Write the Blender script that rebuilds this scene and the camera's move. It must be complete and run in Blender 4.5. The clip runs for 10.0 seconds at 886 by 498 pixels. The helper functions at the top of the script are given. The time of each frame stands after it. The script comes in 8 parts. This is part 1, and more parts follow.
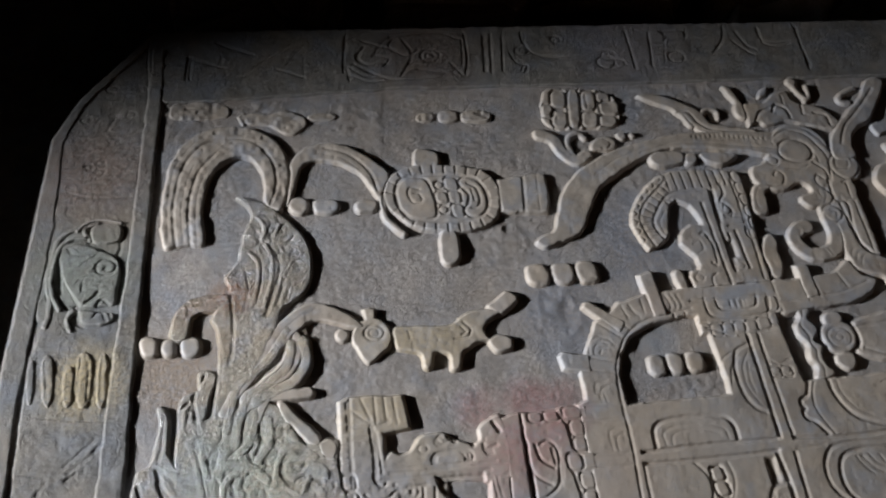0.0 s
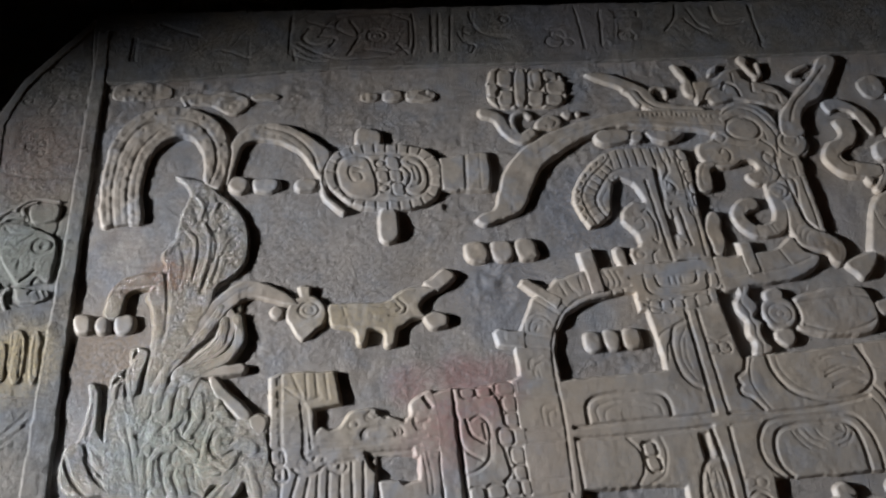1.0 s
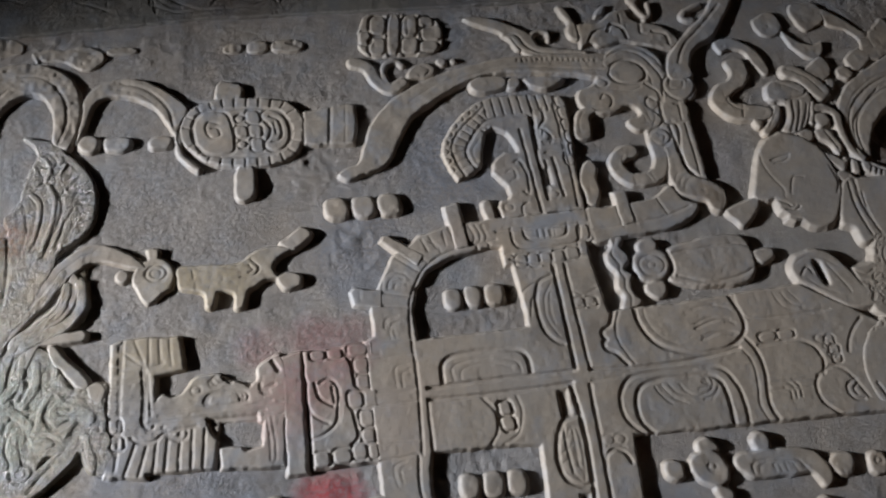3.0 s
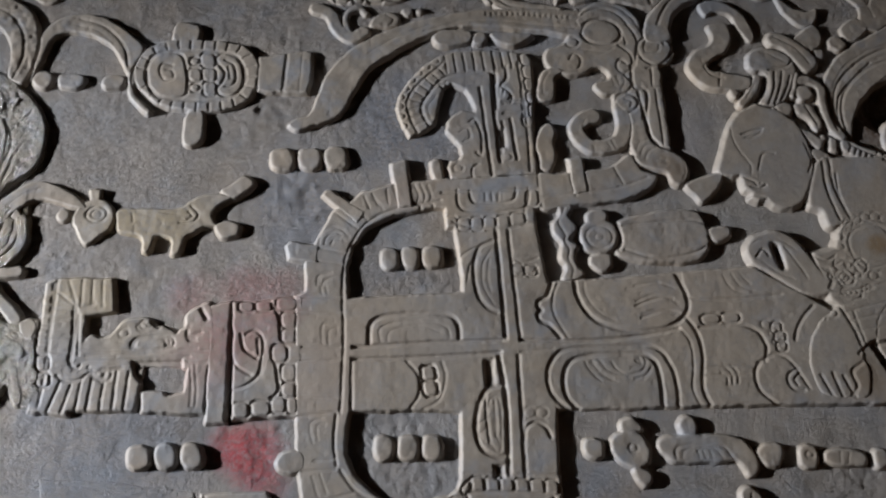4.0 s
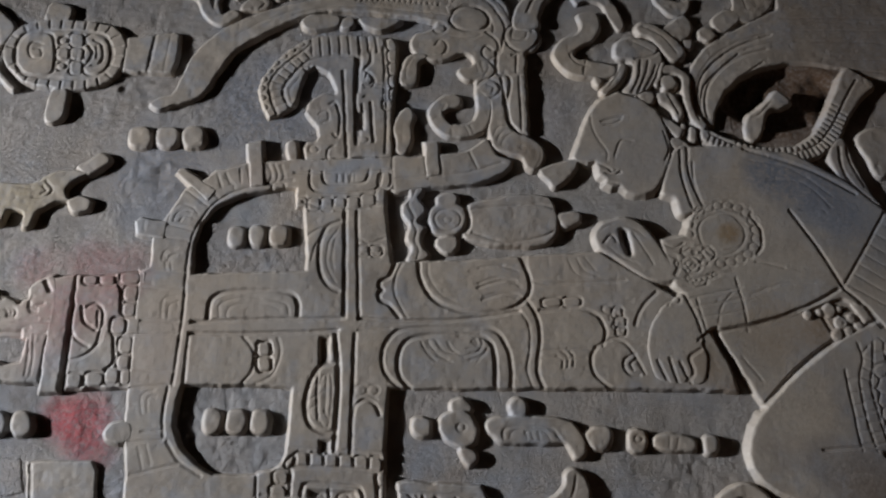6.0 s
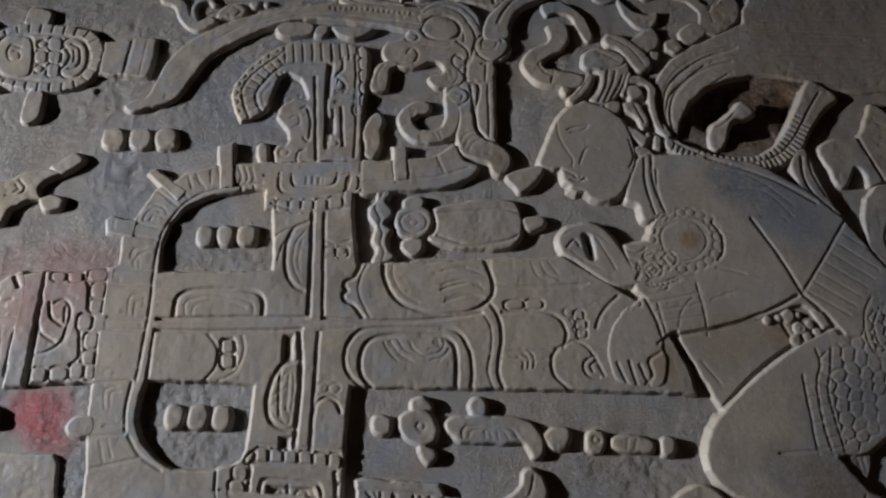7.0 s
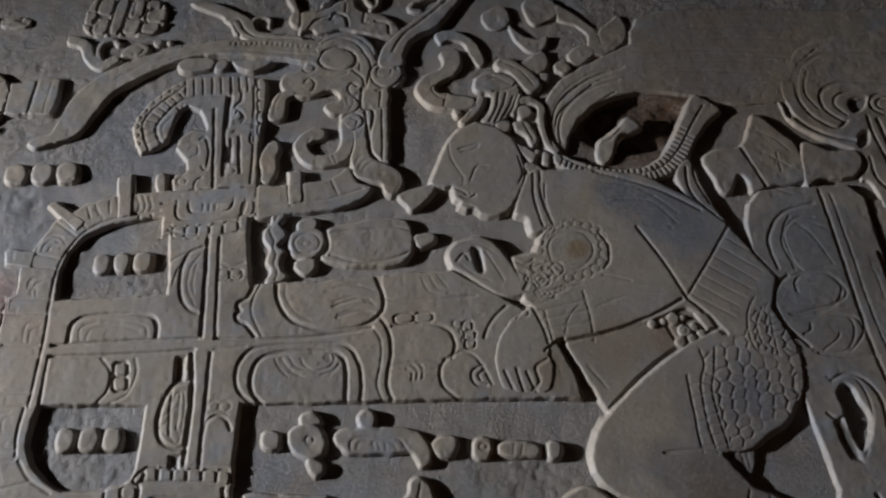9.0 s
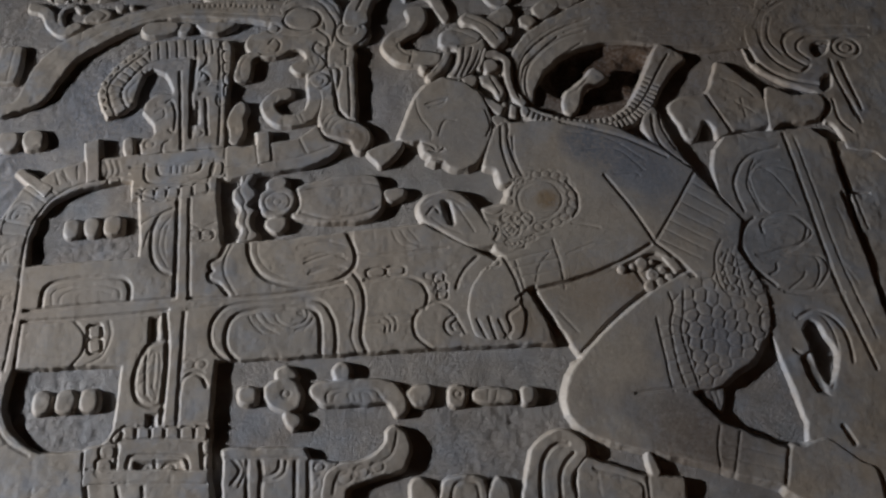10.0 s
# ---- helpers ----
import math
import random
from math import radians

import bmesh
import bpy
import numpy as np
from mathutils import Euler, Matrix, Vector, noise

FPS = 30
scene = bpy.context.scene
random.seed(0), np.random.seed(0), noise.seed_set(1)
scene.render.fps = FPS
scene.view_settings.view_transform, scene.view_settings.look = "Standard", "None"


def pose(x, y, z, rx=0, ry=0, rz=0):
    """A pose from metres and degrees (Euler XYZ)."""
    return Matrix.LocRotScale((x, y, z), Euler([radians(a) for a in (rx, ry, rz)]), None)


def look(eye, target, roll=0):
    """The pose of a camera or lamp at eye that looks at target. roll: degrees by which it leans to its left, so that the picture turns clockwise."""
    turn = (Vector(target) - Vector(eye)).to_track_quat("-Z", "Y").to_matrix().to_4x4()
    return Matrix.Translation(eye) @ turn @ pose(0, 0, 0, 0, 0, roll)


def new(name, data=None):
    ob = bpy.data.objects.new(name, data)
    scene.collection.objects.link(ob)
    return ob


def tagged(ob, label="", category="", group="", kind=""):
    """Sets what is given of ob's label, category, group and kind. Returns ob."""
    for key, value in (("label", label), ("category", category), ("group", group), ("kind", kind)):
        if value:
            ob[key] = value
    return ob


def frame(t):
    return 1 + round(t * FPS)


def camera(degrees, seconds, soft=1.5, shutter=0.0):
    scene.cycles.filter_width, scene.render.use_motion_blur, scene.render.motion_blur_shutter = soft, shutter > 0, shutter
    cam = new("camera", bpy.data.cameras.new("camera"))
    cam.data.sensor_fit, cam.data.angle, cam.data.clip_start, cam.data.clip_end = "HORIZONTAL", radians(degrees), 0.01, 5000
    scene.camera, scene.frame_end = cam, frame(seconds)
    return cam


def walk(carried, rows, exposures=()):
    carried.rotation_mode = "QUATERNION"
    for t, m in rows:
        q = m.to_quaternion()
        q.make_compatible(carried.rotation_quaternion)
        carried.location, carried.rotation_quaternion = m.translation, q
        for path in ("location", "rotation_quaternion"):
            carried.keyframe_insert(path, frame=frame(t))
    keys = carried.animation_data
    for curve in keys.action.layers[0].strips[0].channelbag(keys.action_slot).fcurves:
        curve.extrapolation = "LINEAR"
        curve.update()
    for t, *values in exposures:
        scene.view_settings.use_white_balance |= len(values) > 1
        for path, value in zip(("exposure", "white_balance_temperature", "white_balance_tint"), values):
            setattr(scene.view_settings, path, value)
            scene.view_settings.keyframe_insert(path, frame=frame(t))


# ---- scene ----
cam = camera(55.1, 10.0, soft=2.4)
PATH = [
    (0, (-0.896, -0.379, 2.575), (-0.601, 0.571, 0.84), 11.9),
    (0.5, (-0.829, -0.407, 2.575), (-0.551, 0.541, 0.836), 11.1),
    (1, (-0.746, -0.429, 2.573), (-0.477, 0.513, 0.83), 10.5),
    (1.5, (-0.678, -0.453, 2.567), (-0.4, 0.481, 0.821), 10.3),
    (2, (-0.639, -0.453, 2.548), (-0.359, 0.452, 0.786), 9.3),
    (2.5, (-0.54, -0.436, 2.543), (-0.275, 0.435, 0.762), 9.6),
    (3.8, (-0.273, -0.409, 2.549), (-0.107, 0.346, 0.705), 8.0),
    (4, (-0.213, -0.395, 2.55), (-0.098, 0.323, 0.687), 6.5),
    (4.5, (-0.076, -0.382, 2.55), (0.008, 0.296, 0.671), 6.2),
    (5, (0.048, -0.411, 2.556), (0.127, 0.294, 0.686), 4.9),
    (5.5, (0.108, -0.448, 2.552), (0.18, 0.281, 0.691), 4.5),
    (6.8, (0.156, -0.497, 2.561), (0.232, 0.265, 0.714), 4.5),
    (7, (0.191, -0.514, 2.562), (0.263, 0.276, 0.726), 4.8),
    (7.5, (0.272, -0.52, 2.571), (0.323, 0.295, 0.745), 4.2),
    (8, (0.349, -0.545, 2.571), (0.37, 0.308, 0.762), 1.5),
    (8.5, (0.407, -0.585, 2.575), (0.44, 0.315, 0.79), 1.7),
    (9, (0.4, -0.605, 2.575), (0.485, 0.297, 0.792), 2.7),
    (9.5, (0.366, -0.638, 2.569), (0.502, 0.284, 0.799), 3.3),
    (9.8, (0.401, -0.625, 2.574), (0.514, 0.216, 0.78), 2.4),
    (10, (0.424, -0.659, 2.564), (0.544, 0.195, 0.759), 3.1),
]
EXPOSURE = [(0, -0.02), (2.5, -0.02), (4.5, -0.06), (7.5, -0.14), (10, -0.18)]
walk(cam, [(t, look(eye, target, roll)) for t, eye, target, roll in PATH], EXPOSURE)

# ---- world and light ----
world = bpy.data.worlds.new("chamber_dark")
scene.world = world
world.use_nodes = True
world.node_tree.nodes["Background"].inputs[0].default_value = (0.8, 0.52, 0.33, 1)
world.node_tree.nodes["Background"].inputs[1].default_value = 0.002


def lamp(name, eye, target, watts, size, colour):
    data = bpy.data.lights.new(name, "AREA")
    data.energy, data.size, data.color = watts, size, colour
    ob = new(name, data)
    ob.matrix_world = look(eye, target)
    return ob


# a raking spotlight at the head of the tomb, and a weak warm fill added for the shadows
data = bpy.data.lights.new("raking_spotlight", "SPOT")
data.energy, data.shadow_soft_size, data.spot_size, data.spot_blend, data.color = 1450, 0.035, radians(38.5), 1.0, (0.985, 1.0, 1.045)
new("raking_spotlight", data).matrix_world = look((-4.5, 0.40, 2.28), (0.08, -0.20, 1.0))
lamp("shadow_fill", (2.2, -1.6, 3.3), (0.4, 0.1, 1.0), 1.15, 0.6, (1.0, 0.45, 0.17))

# ---- materials ----
TOP, GROUND, CELL = 1.004, 0.9935, 0.0021


def stone(name, dark, light, tints=(), relief=0.5, grain=1.0, rough=0.75, gloss=0.4):
    """Weathered limestone: two scales of tone, grain, pits, and coloured tints (x, y, radius, colour, strength) for
    staining and painted light.
    """
    mat = bpy.data.materials.new(name)
    mat.use_nodes = True
    nodes, links = mat.node_tree.nodes, mat.node_tree.links
    shader = nodes["Principled BSDF"]
    place = nodes.new("ShaderNodeNewGeometry").outputs["Position"]

    def cloud(scale, detail, rough_=0.6):
        n = nodes.new("ShaderNodeTexNoise")
        n.inputs["Scale"].default_value, n.inputs["Detail"].default_value, n.inputs["Roughness"].default_value = scale, detail, rough_
        links.new(place, n.inputs["Vector"])
        return n.outputs["Fac"]

    def maths(op, a, b, clamp=False):
        n = nodes.new("ShaderNodeMath")
        n.operation, n.use_clamp = op, clamp
        for socket, v in zip(n.inputs, (a, b)):
            if isinstance(v, (int, float)):
                socket.default_value = v
            else:
                links.new(v, socket)
        return n.outputs[0]

    def mixed(fac, a, b, mode="MIX"):
        n = nodes.new("ShaderNodeMix")
        n.data_type, n.blend_type = "RGBA", mode
        for socket, v in ((n.inputs[0], fac), (n.inputs[6], a), (n.inputs[7], b)):
            if isinstance(v, (int, float)):
                socket.default_value = v
            elif isinstance(v, tuple):
                socket.default_value = (*v, 1)
            else:
                links.new(v, socket)
        return n.outputs[2]

    def spread(v, lo, hi):
        n = nodes.new("ShaderNodeMapRange")
        n.inputs[1].default_value, n.inputs[2].default_value = lo, hi
        links.new(v, n.inputs[0])
        return n.outputs[0]

    broad, mid, fine, speck = cloud(5, 5), cloud(24, 6), cloud(130, 5, 0.7), cloud(420, 3)
    colour = mixed(spread(broad, 0.35, 0.68), dark, light)
    colour = mixed(maths("MULTIPLY", spread(mid, 0.42, 0.72), 0.65), colour, tuple(0.72 * c for c in dark))
    colour = mixed(maths("MULTIPLY", spread(fine, 0.5, 0.8), 0.35), colour, tuple(min(1, 1.35 * c) for c in light))
    colour = mixed(maths("MULTIPLY", spread(speck, 0.55, 0.8), 0.3 * grain), colour, tuple(0.4 * c for c in dark))
    grime = maths("MULTIPLY", spread(cloud(3.2, 7, 0.68), 0.5, 0.66), spread(cloud(40, 4, 0.7), 0.3, 0.6))
    colour = mixed(maths("MULTIPLY", grime, 0.5), colour, (0.62 * dark[0], 0.53 * dark[1], 0.5 * dark[2]))
    blotch = cloud(11, 4, 0.65)
    colour = mixed(maths("MULTIPLY", spread(blotch, 0.5, 0.66), 0.7), colour, (0.25 * sum(light), 0.27 * sum(light), 0.31 * sum(light)))
    colour = mixed(maths("MULTIPLY", spread(blotch, 0.48, 0.3), 0.35), colour, (1.1 * light[0], 0.98 * light[1], 0.85 * light[2]))
    drift = maths("MULTIPLY", spread(cloud(3.1, 6, 0.62), 0.5, 0.62), spread(cloud(17, 4, 0.6), 0.3, 0.62))
    grey = sum(light) / 3
    colour = mixed(maths("MULTIPLY", drift, 0.55), colour, (0.72 * grey, 0.80 * grey, 0.90 * grey))
    tan = spread(cloud(4.3, 5, 0.6), 0.54, 0.68)
    colour = mixed(maths("MULTIPLY", tan, 0.5), colour, (1.02 * light[0], 0.9 * light[1], 0.74 * light[2]))
    edge = maths("MULTIPLY", maths("SUBTRACT", mid, 0.5), 0.9)
    # pale convex edges: chalky wear, and rim light painted into the colour
    geometry = nodes.new("ShaderNodeNewGeometry")
    worn = maths("MULTIPLY", spread(geometry.outputs["Pointiness"], 0.515, 0.57), spread(fine, 0.3, 0.6))
    colour = mixed(maths("MULTIPLY", worn, 0.5), colour, (0.76, 0.73, 0.69))
    for x, y, radius, tint, strength in tints:
        d = nodes.new("ShaderNodeVectorMath")
        d.operation = "DISTANCE"
        flat = nodes.new("ShaderNodeVectorMath")
        flat.operation = "MULTIPLY"
        links.new(place, flat.inputs[0])
        flat.inputs[1].default_value = (1, 1, 0)
        links.new(flat.outputs[0], d.inputs[0])
        d.inputs[1].default_value = (x, y, 0)
        near = maths("SUBTRACT", 1.0, maths("DIVIDE", d.outputs["Value"], radius))
        patch = maths("MULTIPLY", maths("ADD", maths("MULTIPLY", near, 1.6), edge, True), strength, True)
        colour = mixed(maths("MULTIPLY", patch, spread(fine, 0.25, 0.6)), colour, tint)
    links.new(colour, shader.inputs["Base Color"])
    links.new(maths("ADD", maths("MULTIPLY", mid, 0.35), rough - 0.2), shader.inputs["Roughness"])
    shader.inputs["Specular IOR Level"].default_value = gloss
    height = maths("ADD", maths("MULTIPLY", fine, 1.0), maths("MULTIPLY", speck, 0.6 * grain))
    bump = nodes.new("ShaderNodeBump")
    bump.inputs["Strength"].default_value, bump.inputs["Distance"].default_value = relief, 0.004
    links.new(height, bump.inputs["Height"])
    links.new(bump.outputs[0], shader.inputs["Normal"])
    return mat


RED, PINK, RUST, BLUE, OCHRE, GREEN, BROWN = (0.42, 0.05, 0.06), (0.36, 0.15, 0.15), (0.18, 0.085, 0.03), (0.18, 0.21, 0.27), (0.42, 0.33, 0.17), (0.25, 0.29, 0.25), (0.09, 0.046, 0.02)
# broad stone tone that also carries the light's colour cast and far-east falloff
GROUND_TONE_AND_LIGHT = [(0.62, 0.30, 0.75, (0.345, 0.31, 0.275), 0.6), (1.15, 0.62, 0.40, (0.21, 0.165, 0.13), 0.7), (-0.6, 0.40, 0.6, (0.30, 0.272, 0.245), 0.5), (0.6, 0.1, 0.6, (0.34, 0.325, 0.30), 0.4)]
GROUND_WEST = [(-0.485, -0.17, 0.075, RED, 0.9), (-0.52, -0.16, 0.05, RED, 0.5), (-0.455, -0.225, 0.05, RED, 0.5), (-0.60, 0.128, 0.06, PINK, 0.45), (-0.50, 0.135, 0.065, PINK, 0.6), (-0.43, 0.14, 0.05, PINK, 0.4), (-0.39, 0.33, 0.16, BLUE, 0.6), (-0.8, 0.42, 0.25, (0.29, 0.265, 0.245), 0.5), (-0.75, -0.2, 0.22, BLUE, 0.5), (-1.08, 0.40, 0.06, RUST, 0.7), (-1.17, 0.24, 0.12, (0.27, 0.2, 0.14), 0.8)]
GROUND_MIDDLE = [(0.38, 0.45, 0.12, (0.27, 0.27, 0.31), 0.5), (-0.15, -0.2, 0.2, (0.30, 0.31, 0.33), 0.5), (-0.18, 0.49, 0.16, BLUE, 0.7), (0.36, 0.62, 0.12, BROWN, 0.5)]
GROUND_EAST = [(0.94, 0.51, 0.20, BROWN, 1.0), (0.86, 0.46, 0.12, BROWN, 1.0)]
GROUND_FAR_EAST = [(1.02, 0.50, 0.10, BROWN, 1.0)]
GROUND_STAINS_AND_LIGHT = GROUND_TONE_AND_LIGHT + GROUND_WEST + GROUND_MIDDLE + GROUND_EAST + GROUND_FAR_EAST
# relief colour takes the same light cast and the dimmed, browner far-east corner
RELIEF_TONE_AND_LIGHT = [(0.75, 0.30, 0.6, (0.42, 0.375, 0.325), 0.4), (1.2, 0.66, 0.42, (0.24, 0.19, 0.15), 0.75), (-0.5, 0.2, 0.45, (0.37, 0.335, 0.30), 0.35), (0.65, 0.0, 0.6, (0.41, 0.37, 0.325), 0.3)]
RELIEF_WEST = [(-0.346, -0.038, 0.12, (0.4, 0.335, 0.29), 0.6), (-0.803, 0.047, 0.08, (0.28, 0.29, 0.33), 0.6), (-0.50, 0.07, 0.11, PINK, 0.45), (-0.43, 0.11, 0.07, PINK, 0.35), (-0.57, 0.0, 0.10, PINK, 0.3), (-0.69, 0.29, 0.16, OCHRE, 0.45), (-0.80, 0.10, 0.13, OCHRE, 0.4), (-1.07, 0.40, 0.065, RUST, 0.85), (-1.14, 0.37, 0.06, (0.20, 0.13, 0.07), 0.7), (-1.09, 0.30, 0.05, (0.22, 0.15, 0.08), 0.6), (-1.05, 0.04, 0.16, GREEN, 0.7), (-0.85, 0.0, 0.12, BLUE, 0.4), (-0.35, -0.2, 0.1, (0.3, 0.27, 0.23), 0.4)]
RELIEF_MIDDLE = [(0.393, -0.027, 0.14, (0.47, 0.405, 0.325), 0.7), (0.195, 0.064, 0.1, (0.47, 0.405, 0.325), 0.6), (0.59, 0.335, 0.06, (0.33, 0.31, 0.3), 0.6), (0.358, 0.364, 0.05, (0.23, 0.16, 0.1), 0.5), (-0.2, -0.062, 0.1, (0.47, 0.405, 0.325), 0.6), (-0.13, 0.032, 0.1, (0.29, 0.3, 0.32), 0.6), (-0.046, 0.588, 0.07, (0.27, 0.28, 0.31), 0.7), (0.147, 0.242, 0.06, (0.25, 0.27, 0.31), 0.6), (0.526, 0.174, 0.05, (0.25, 0.27, 0.31), 0.6), (-0.198, 0.319, 0.05, (0.42, 0.34, 0.28), 0.6), (0.0, 0.48, 0.10, (0.24, 0.25, 0.27), 0.5), (-0.04, 0.1, 0.06, (0.16, 0.16, 0.17), 0.6), (-0.1, -0.05, 0.3, (0.36, 0.31, 0.25), 0.4), (0.35, 0.10, 0.20, (0.43, 0.36, 0.29), 0.5), (-0.25, 0.02, 0.14, (0.40, 0.34, 0.28), 0.5), (0.2, -0.05, 0.12, (0.27, 0.26, 0.25), 0.4)]
RELIEF_EAST = [(0.859, 0.312, 0.07, (0.15, 0.17, 0.21), 0.95), (0.927, 0.278, 0.09, (0.15, 0.17, 0.21), 0.9), (0.864, -0.273, 0.06, (0.2, 0.185, 0.175), 0.6), (0.676, -0.087, 0.05, (0.23, 0.16, 0.1), 0.6), (0.904, -0.024, 0.05, (0.23, 0.16, 0.1), 0.8), (0.723, -0.149, 0.05, (0.23, 0.16, 0.1), 0.6), (0.821, -0.158, 0.1, (0.47, 0.405, 0.325), 0.6), (0.76, 0.175, 0.03, (0.22, 0.12, 0.03), 0.8), (0.80, -0.02, 0.10, (0.24, 0.16, 0.09), 0.5), (0.75, 0.176, 0.028, (0.25, 0.15, 0.05), 0.7), (0.72, 0.06, 0.2, (0.42, 0.37, 0.30), 0.45), (0.62, 0.36, 0.1, (0.30, 0.28, 0.26), 0.4)]
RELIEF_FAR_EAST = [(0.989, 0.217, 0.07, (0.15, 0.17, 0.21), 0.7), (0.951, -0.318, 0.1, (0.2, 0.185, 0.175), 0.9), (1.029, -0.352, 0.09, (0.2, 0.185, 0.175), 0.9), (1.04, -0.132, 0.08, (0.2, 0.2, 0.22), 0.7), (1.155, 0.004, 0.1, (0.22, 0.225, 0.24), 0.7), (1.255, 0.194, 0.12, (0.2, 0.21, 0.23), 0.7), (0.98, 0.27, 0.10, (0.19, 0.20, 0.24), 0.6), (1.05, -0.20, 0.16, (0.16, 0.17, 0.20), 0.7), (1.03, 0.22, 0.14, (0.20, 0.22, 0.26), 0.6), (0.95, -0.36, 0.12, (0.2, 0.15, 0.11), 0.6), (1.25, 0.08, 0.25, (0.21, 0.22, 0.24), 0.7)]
RELIEF_STAINS_AND_LIGHT = RELIEF_TONE_AND_LIGHT + RELIEF_WEST + RELIEF_MIDDLE + RELIEF_EAST + RELIEF_FAR_EAST
ground_stone = stone("rough_ground_stone", (0.243, 0.227, 0.219), (0.376, 0.347, 0.323), GROUND_STAINS_AND_LIGHT, 0.75, 1.2, 0.72, 0.45)
relief_stone = stone("tan_relief_stone", (0.32, 0.283, 0.243), (0.46, 0.412, 0.355), RELIEF_STAINS_AND_LIGHT, 0.2, 0.8, 0.6, 0.5)
rim_stone = stone("grey_rim_stone", (0.13, 0.127, 0.118), (0.235, 0.222, 0.202), [(-1.34, 0.24, 0.10, OCHRE, 0.7), (-1.36, 0.47, 0.13, GREEN, 0.5), (-1.36, 0.72, 0.16, (0.2, 0.12, 0.09), 0.5), (-0.6, 1.06, 0.18, (0.13, 0.09, 0.07), 0.7), (-0.1, 1.05, 0.2, (0.2, 0.2, 0.24), 0.6)], 0.8, 1.2, 0.72, 0.4)
wet_stone = stone("wet_feather_stone", (0.23, 0.205, 0.165), (0.39, 0.35, 0.28), RELIEF_STAINS_AND_LIGHT, 1.0, 1.2, 0.22, 1.0)
pale_rock = stone("pale_rubble", (0.22, 0.20, 0.19), (0.36, 0.34, 0.34), (), 1.0, 1.0, 0.75, 0.4)
wall_stone = stone("damp_chamber_stone", (0.10, 0.085, 0.07), (0.20, 0.17, 0.145), (), 1.0, 1.0, 0.7, 0.5)


# ---- mesh helpers ----
def value_noise(x, y, size, seed):
    """Smooth lattice noise from -1 to 1 with cells of that size."""
    u, v = x / size, y / size
    i, j = np.floor(u).astype(np.int64), np.floor(v).astype(np.int64)
    a, b = u - i, v - j
    a, b = a * a * (3 - 2 * a), b * b * (3 - 2 * b)

    def corner(p, q):
        n = (p * 374761393 + q * 668265263 + seed * 974634777) & 0xFFFFFFFF
        n = ((n ^ (n >> 13)) * 1274126177) & 0xFFFFFFFF
        return ((n ^ (n >> 16)) & 0xFFFF) / 32767.5 - 1

    return (corner(i, j) * (1 - a) + corner(i + 1, j) * a) * (1 - b) + (corner(i, j + 1) * (1 - a) + corner(i + 1, j + 1) * a) * b


def spline(points, closed, steps=7):
    """A Catmull-Rom curve through the points."""
    p = np.array(points, float)
    n = len(p)
    if n < 3:
        return p
    q = []
    for k in range(n if closed else n - 1):
        if closed:
            a, b, c, d = p[k - 1], p[k], p[(k + 1) % n], p[(k + 2) % n]
        else:
            a, b, c, d = p[max(k - 1, 0)], p[k], p[k + 1], p[min(k + 2, n - 1)]
        for s in range(steps):
            t = s / steps
            q.append(0.5 * (2 * b + (c - a) * t + (2 * a - 5 * b + 4 * c - d) * t * t + (3 * b - a - 3 * c + d) * t ** 3))
    if not closed:
        q.append(p[-1])
    return np.array(q)


def path_distance(x, y, path, closed):
    """Distance of points from a broken line."""
    best = np.full(x.shape, 1e9)
    for a, b in zip(path, np.roll(path, -1, 0)) if closed else zip(path, path[1:]):
        ux, uy = b - a
        s = np.clip(((x - a[0]) * ux + (y - a[1]) * uy) / (ux * ux + uy * uy + 1e-12), 0, 1)
        best = np.minimum(best, (x - a[0] - s * ux) ** 2 + (y - a[1] - s * uy) ** 2)
    return np.sqrt(best)


def inside_distance(x, y, path):
    """Distance from the outline, positive inside it."""
    inside = np.zeros(x.shape, bool)
    for a, b in zip(path, np.roll(path, -1, 0)):
        if a[1] != b[1]:
            inside ^= ((a[1] > y) != (b[1] > y)) & (x < (b[0] - a[0]) * (y - a[1]) / (b[1] - a[1]) + a[0])
    d = path_distance(x, y, path, True)
    return np.where(inside, d, -d)


def grid_mesh(name, x, y, z, keep, material):
    """A mesh of the kept squares of a grid of places, smooth shaded."""
    rows, cols = x.shape
    index = np.arange(rows * cols).reshape(rows, cols)
    quads = np.stack([index[:-1, :-1], index[:-1, 1:], index[1:, 1:], index[1:, :-1]], -1)[keep]
    used, quads = np.unique(quads, return_inverse=True)
    quads = quads.reshape(-1, 4)
    co = np.stack([x.ravel()[used], y.ravel()[used], z.ravel()[used]], -1)
    mesh = bpy.data.meshes.new(name)
    mesh.vertices.add(len(co))
    mesh.vertices.foreach_set("co", co.ravel())
    mesh.loops.add(quads.size)
    mesh.loops.foreach_set("vertex_index", quads.ravel())
    mesh.polygons.add(len(quads))
    mesh.polygons.foreach_set("loop_start", np.arange(0, quads.size, 4))
    mesh.polygons.foreach_set("use_smooth", np.ones(len(quads), bool))
    mesh.update(calc_edges=True)
    mesh.materials.append(material)
    return mesh


# patches left roughly pecked: centre, half widths, height
ROUGH = [(-0.40, 0.33, 0.075, 0.07, 0.0038), (-0.47, 0.50, 0.07, 0.06, 0.0028), (-0.60, 0.72, 0.30, 0.07, 0.0016), (-1.06, 0.865, 0.17, 0.035, 0.0050), (-0.84, 0.84, 0.12, 0.05, 0.0035), (-0.47, -0.17, 0.07, 0.06, 0.0020), (-0.95, 0.60, 0.10, 0.22, 0.0014)]


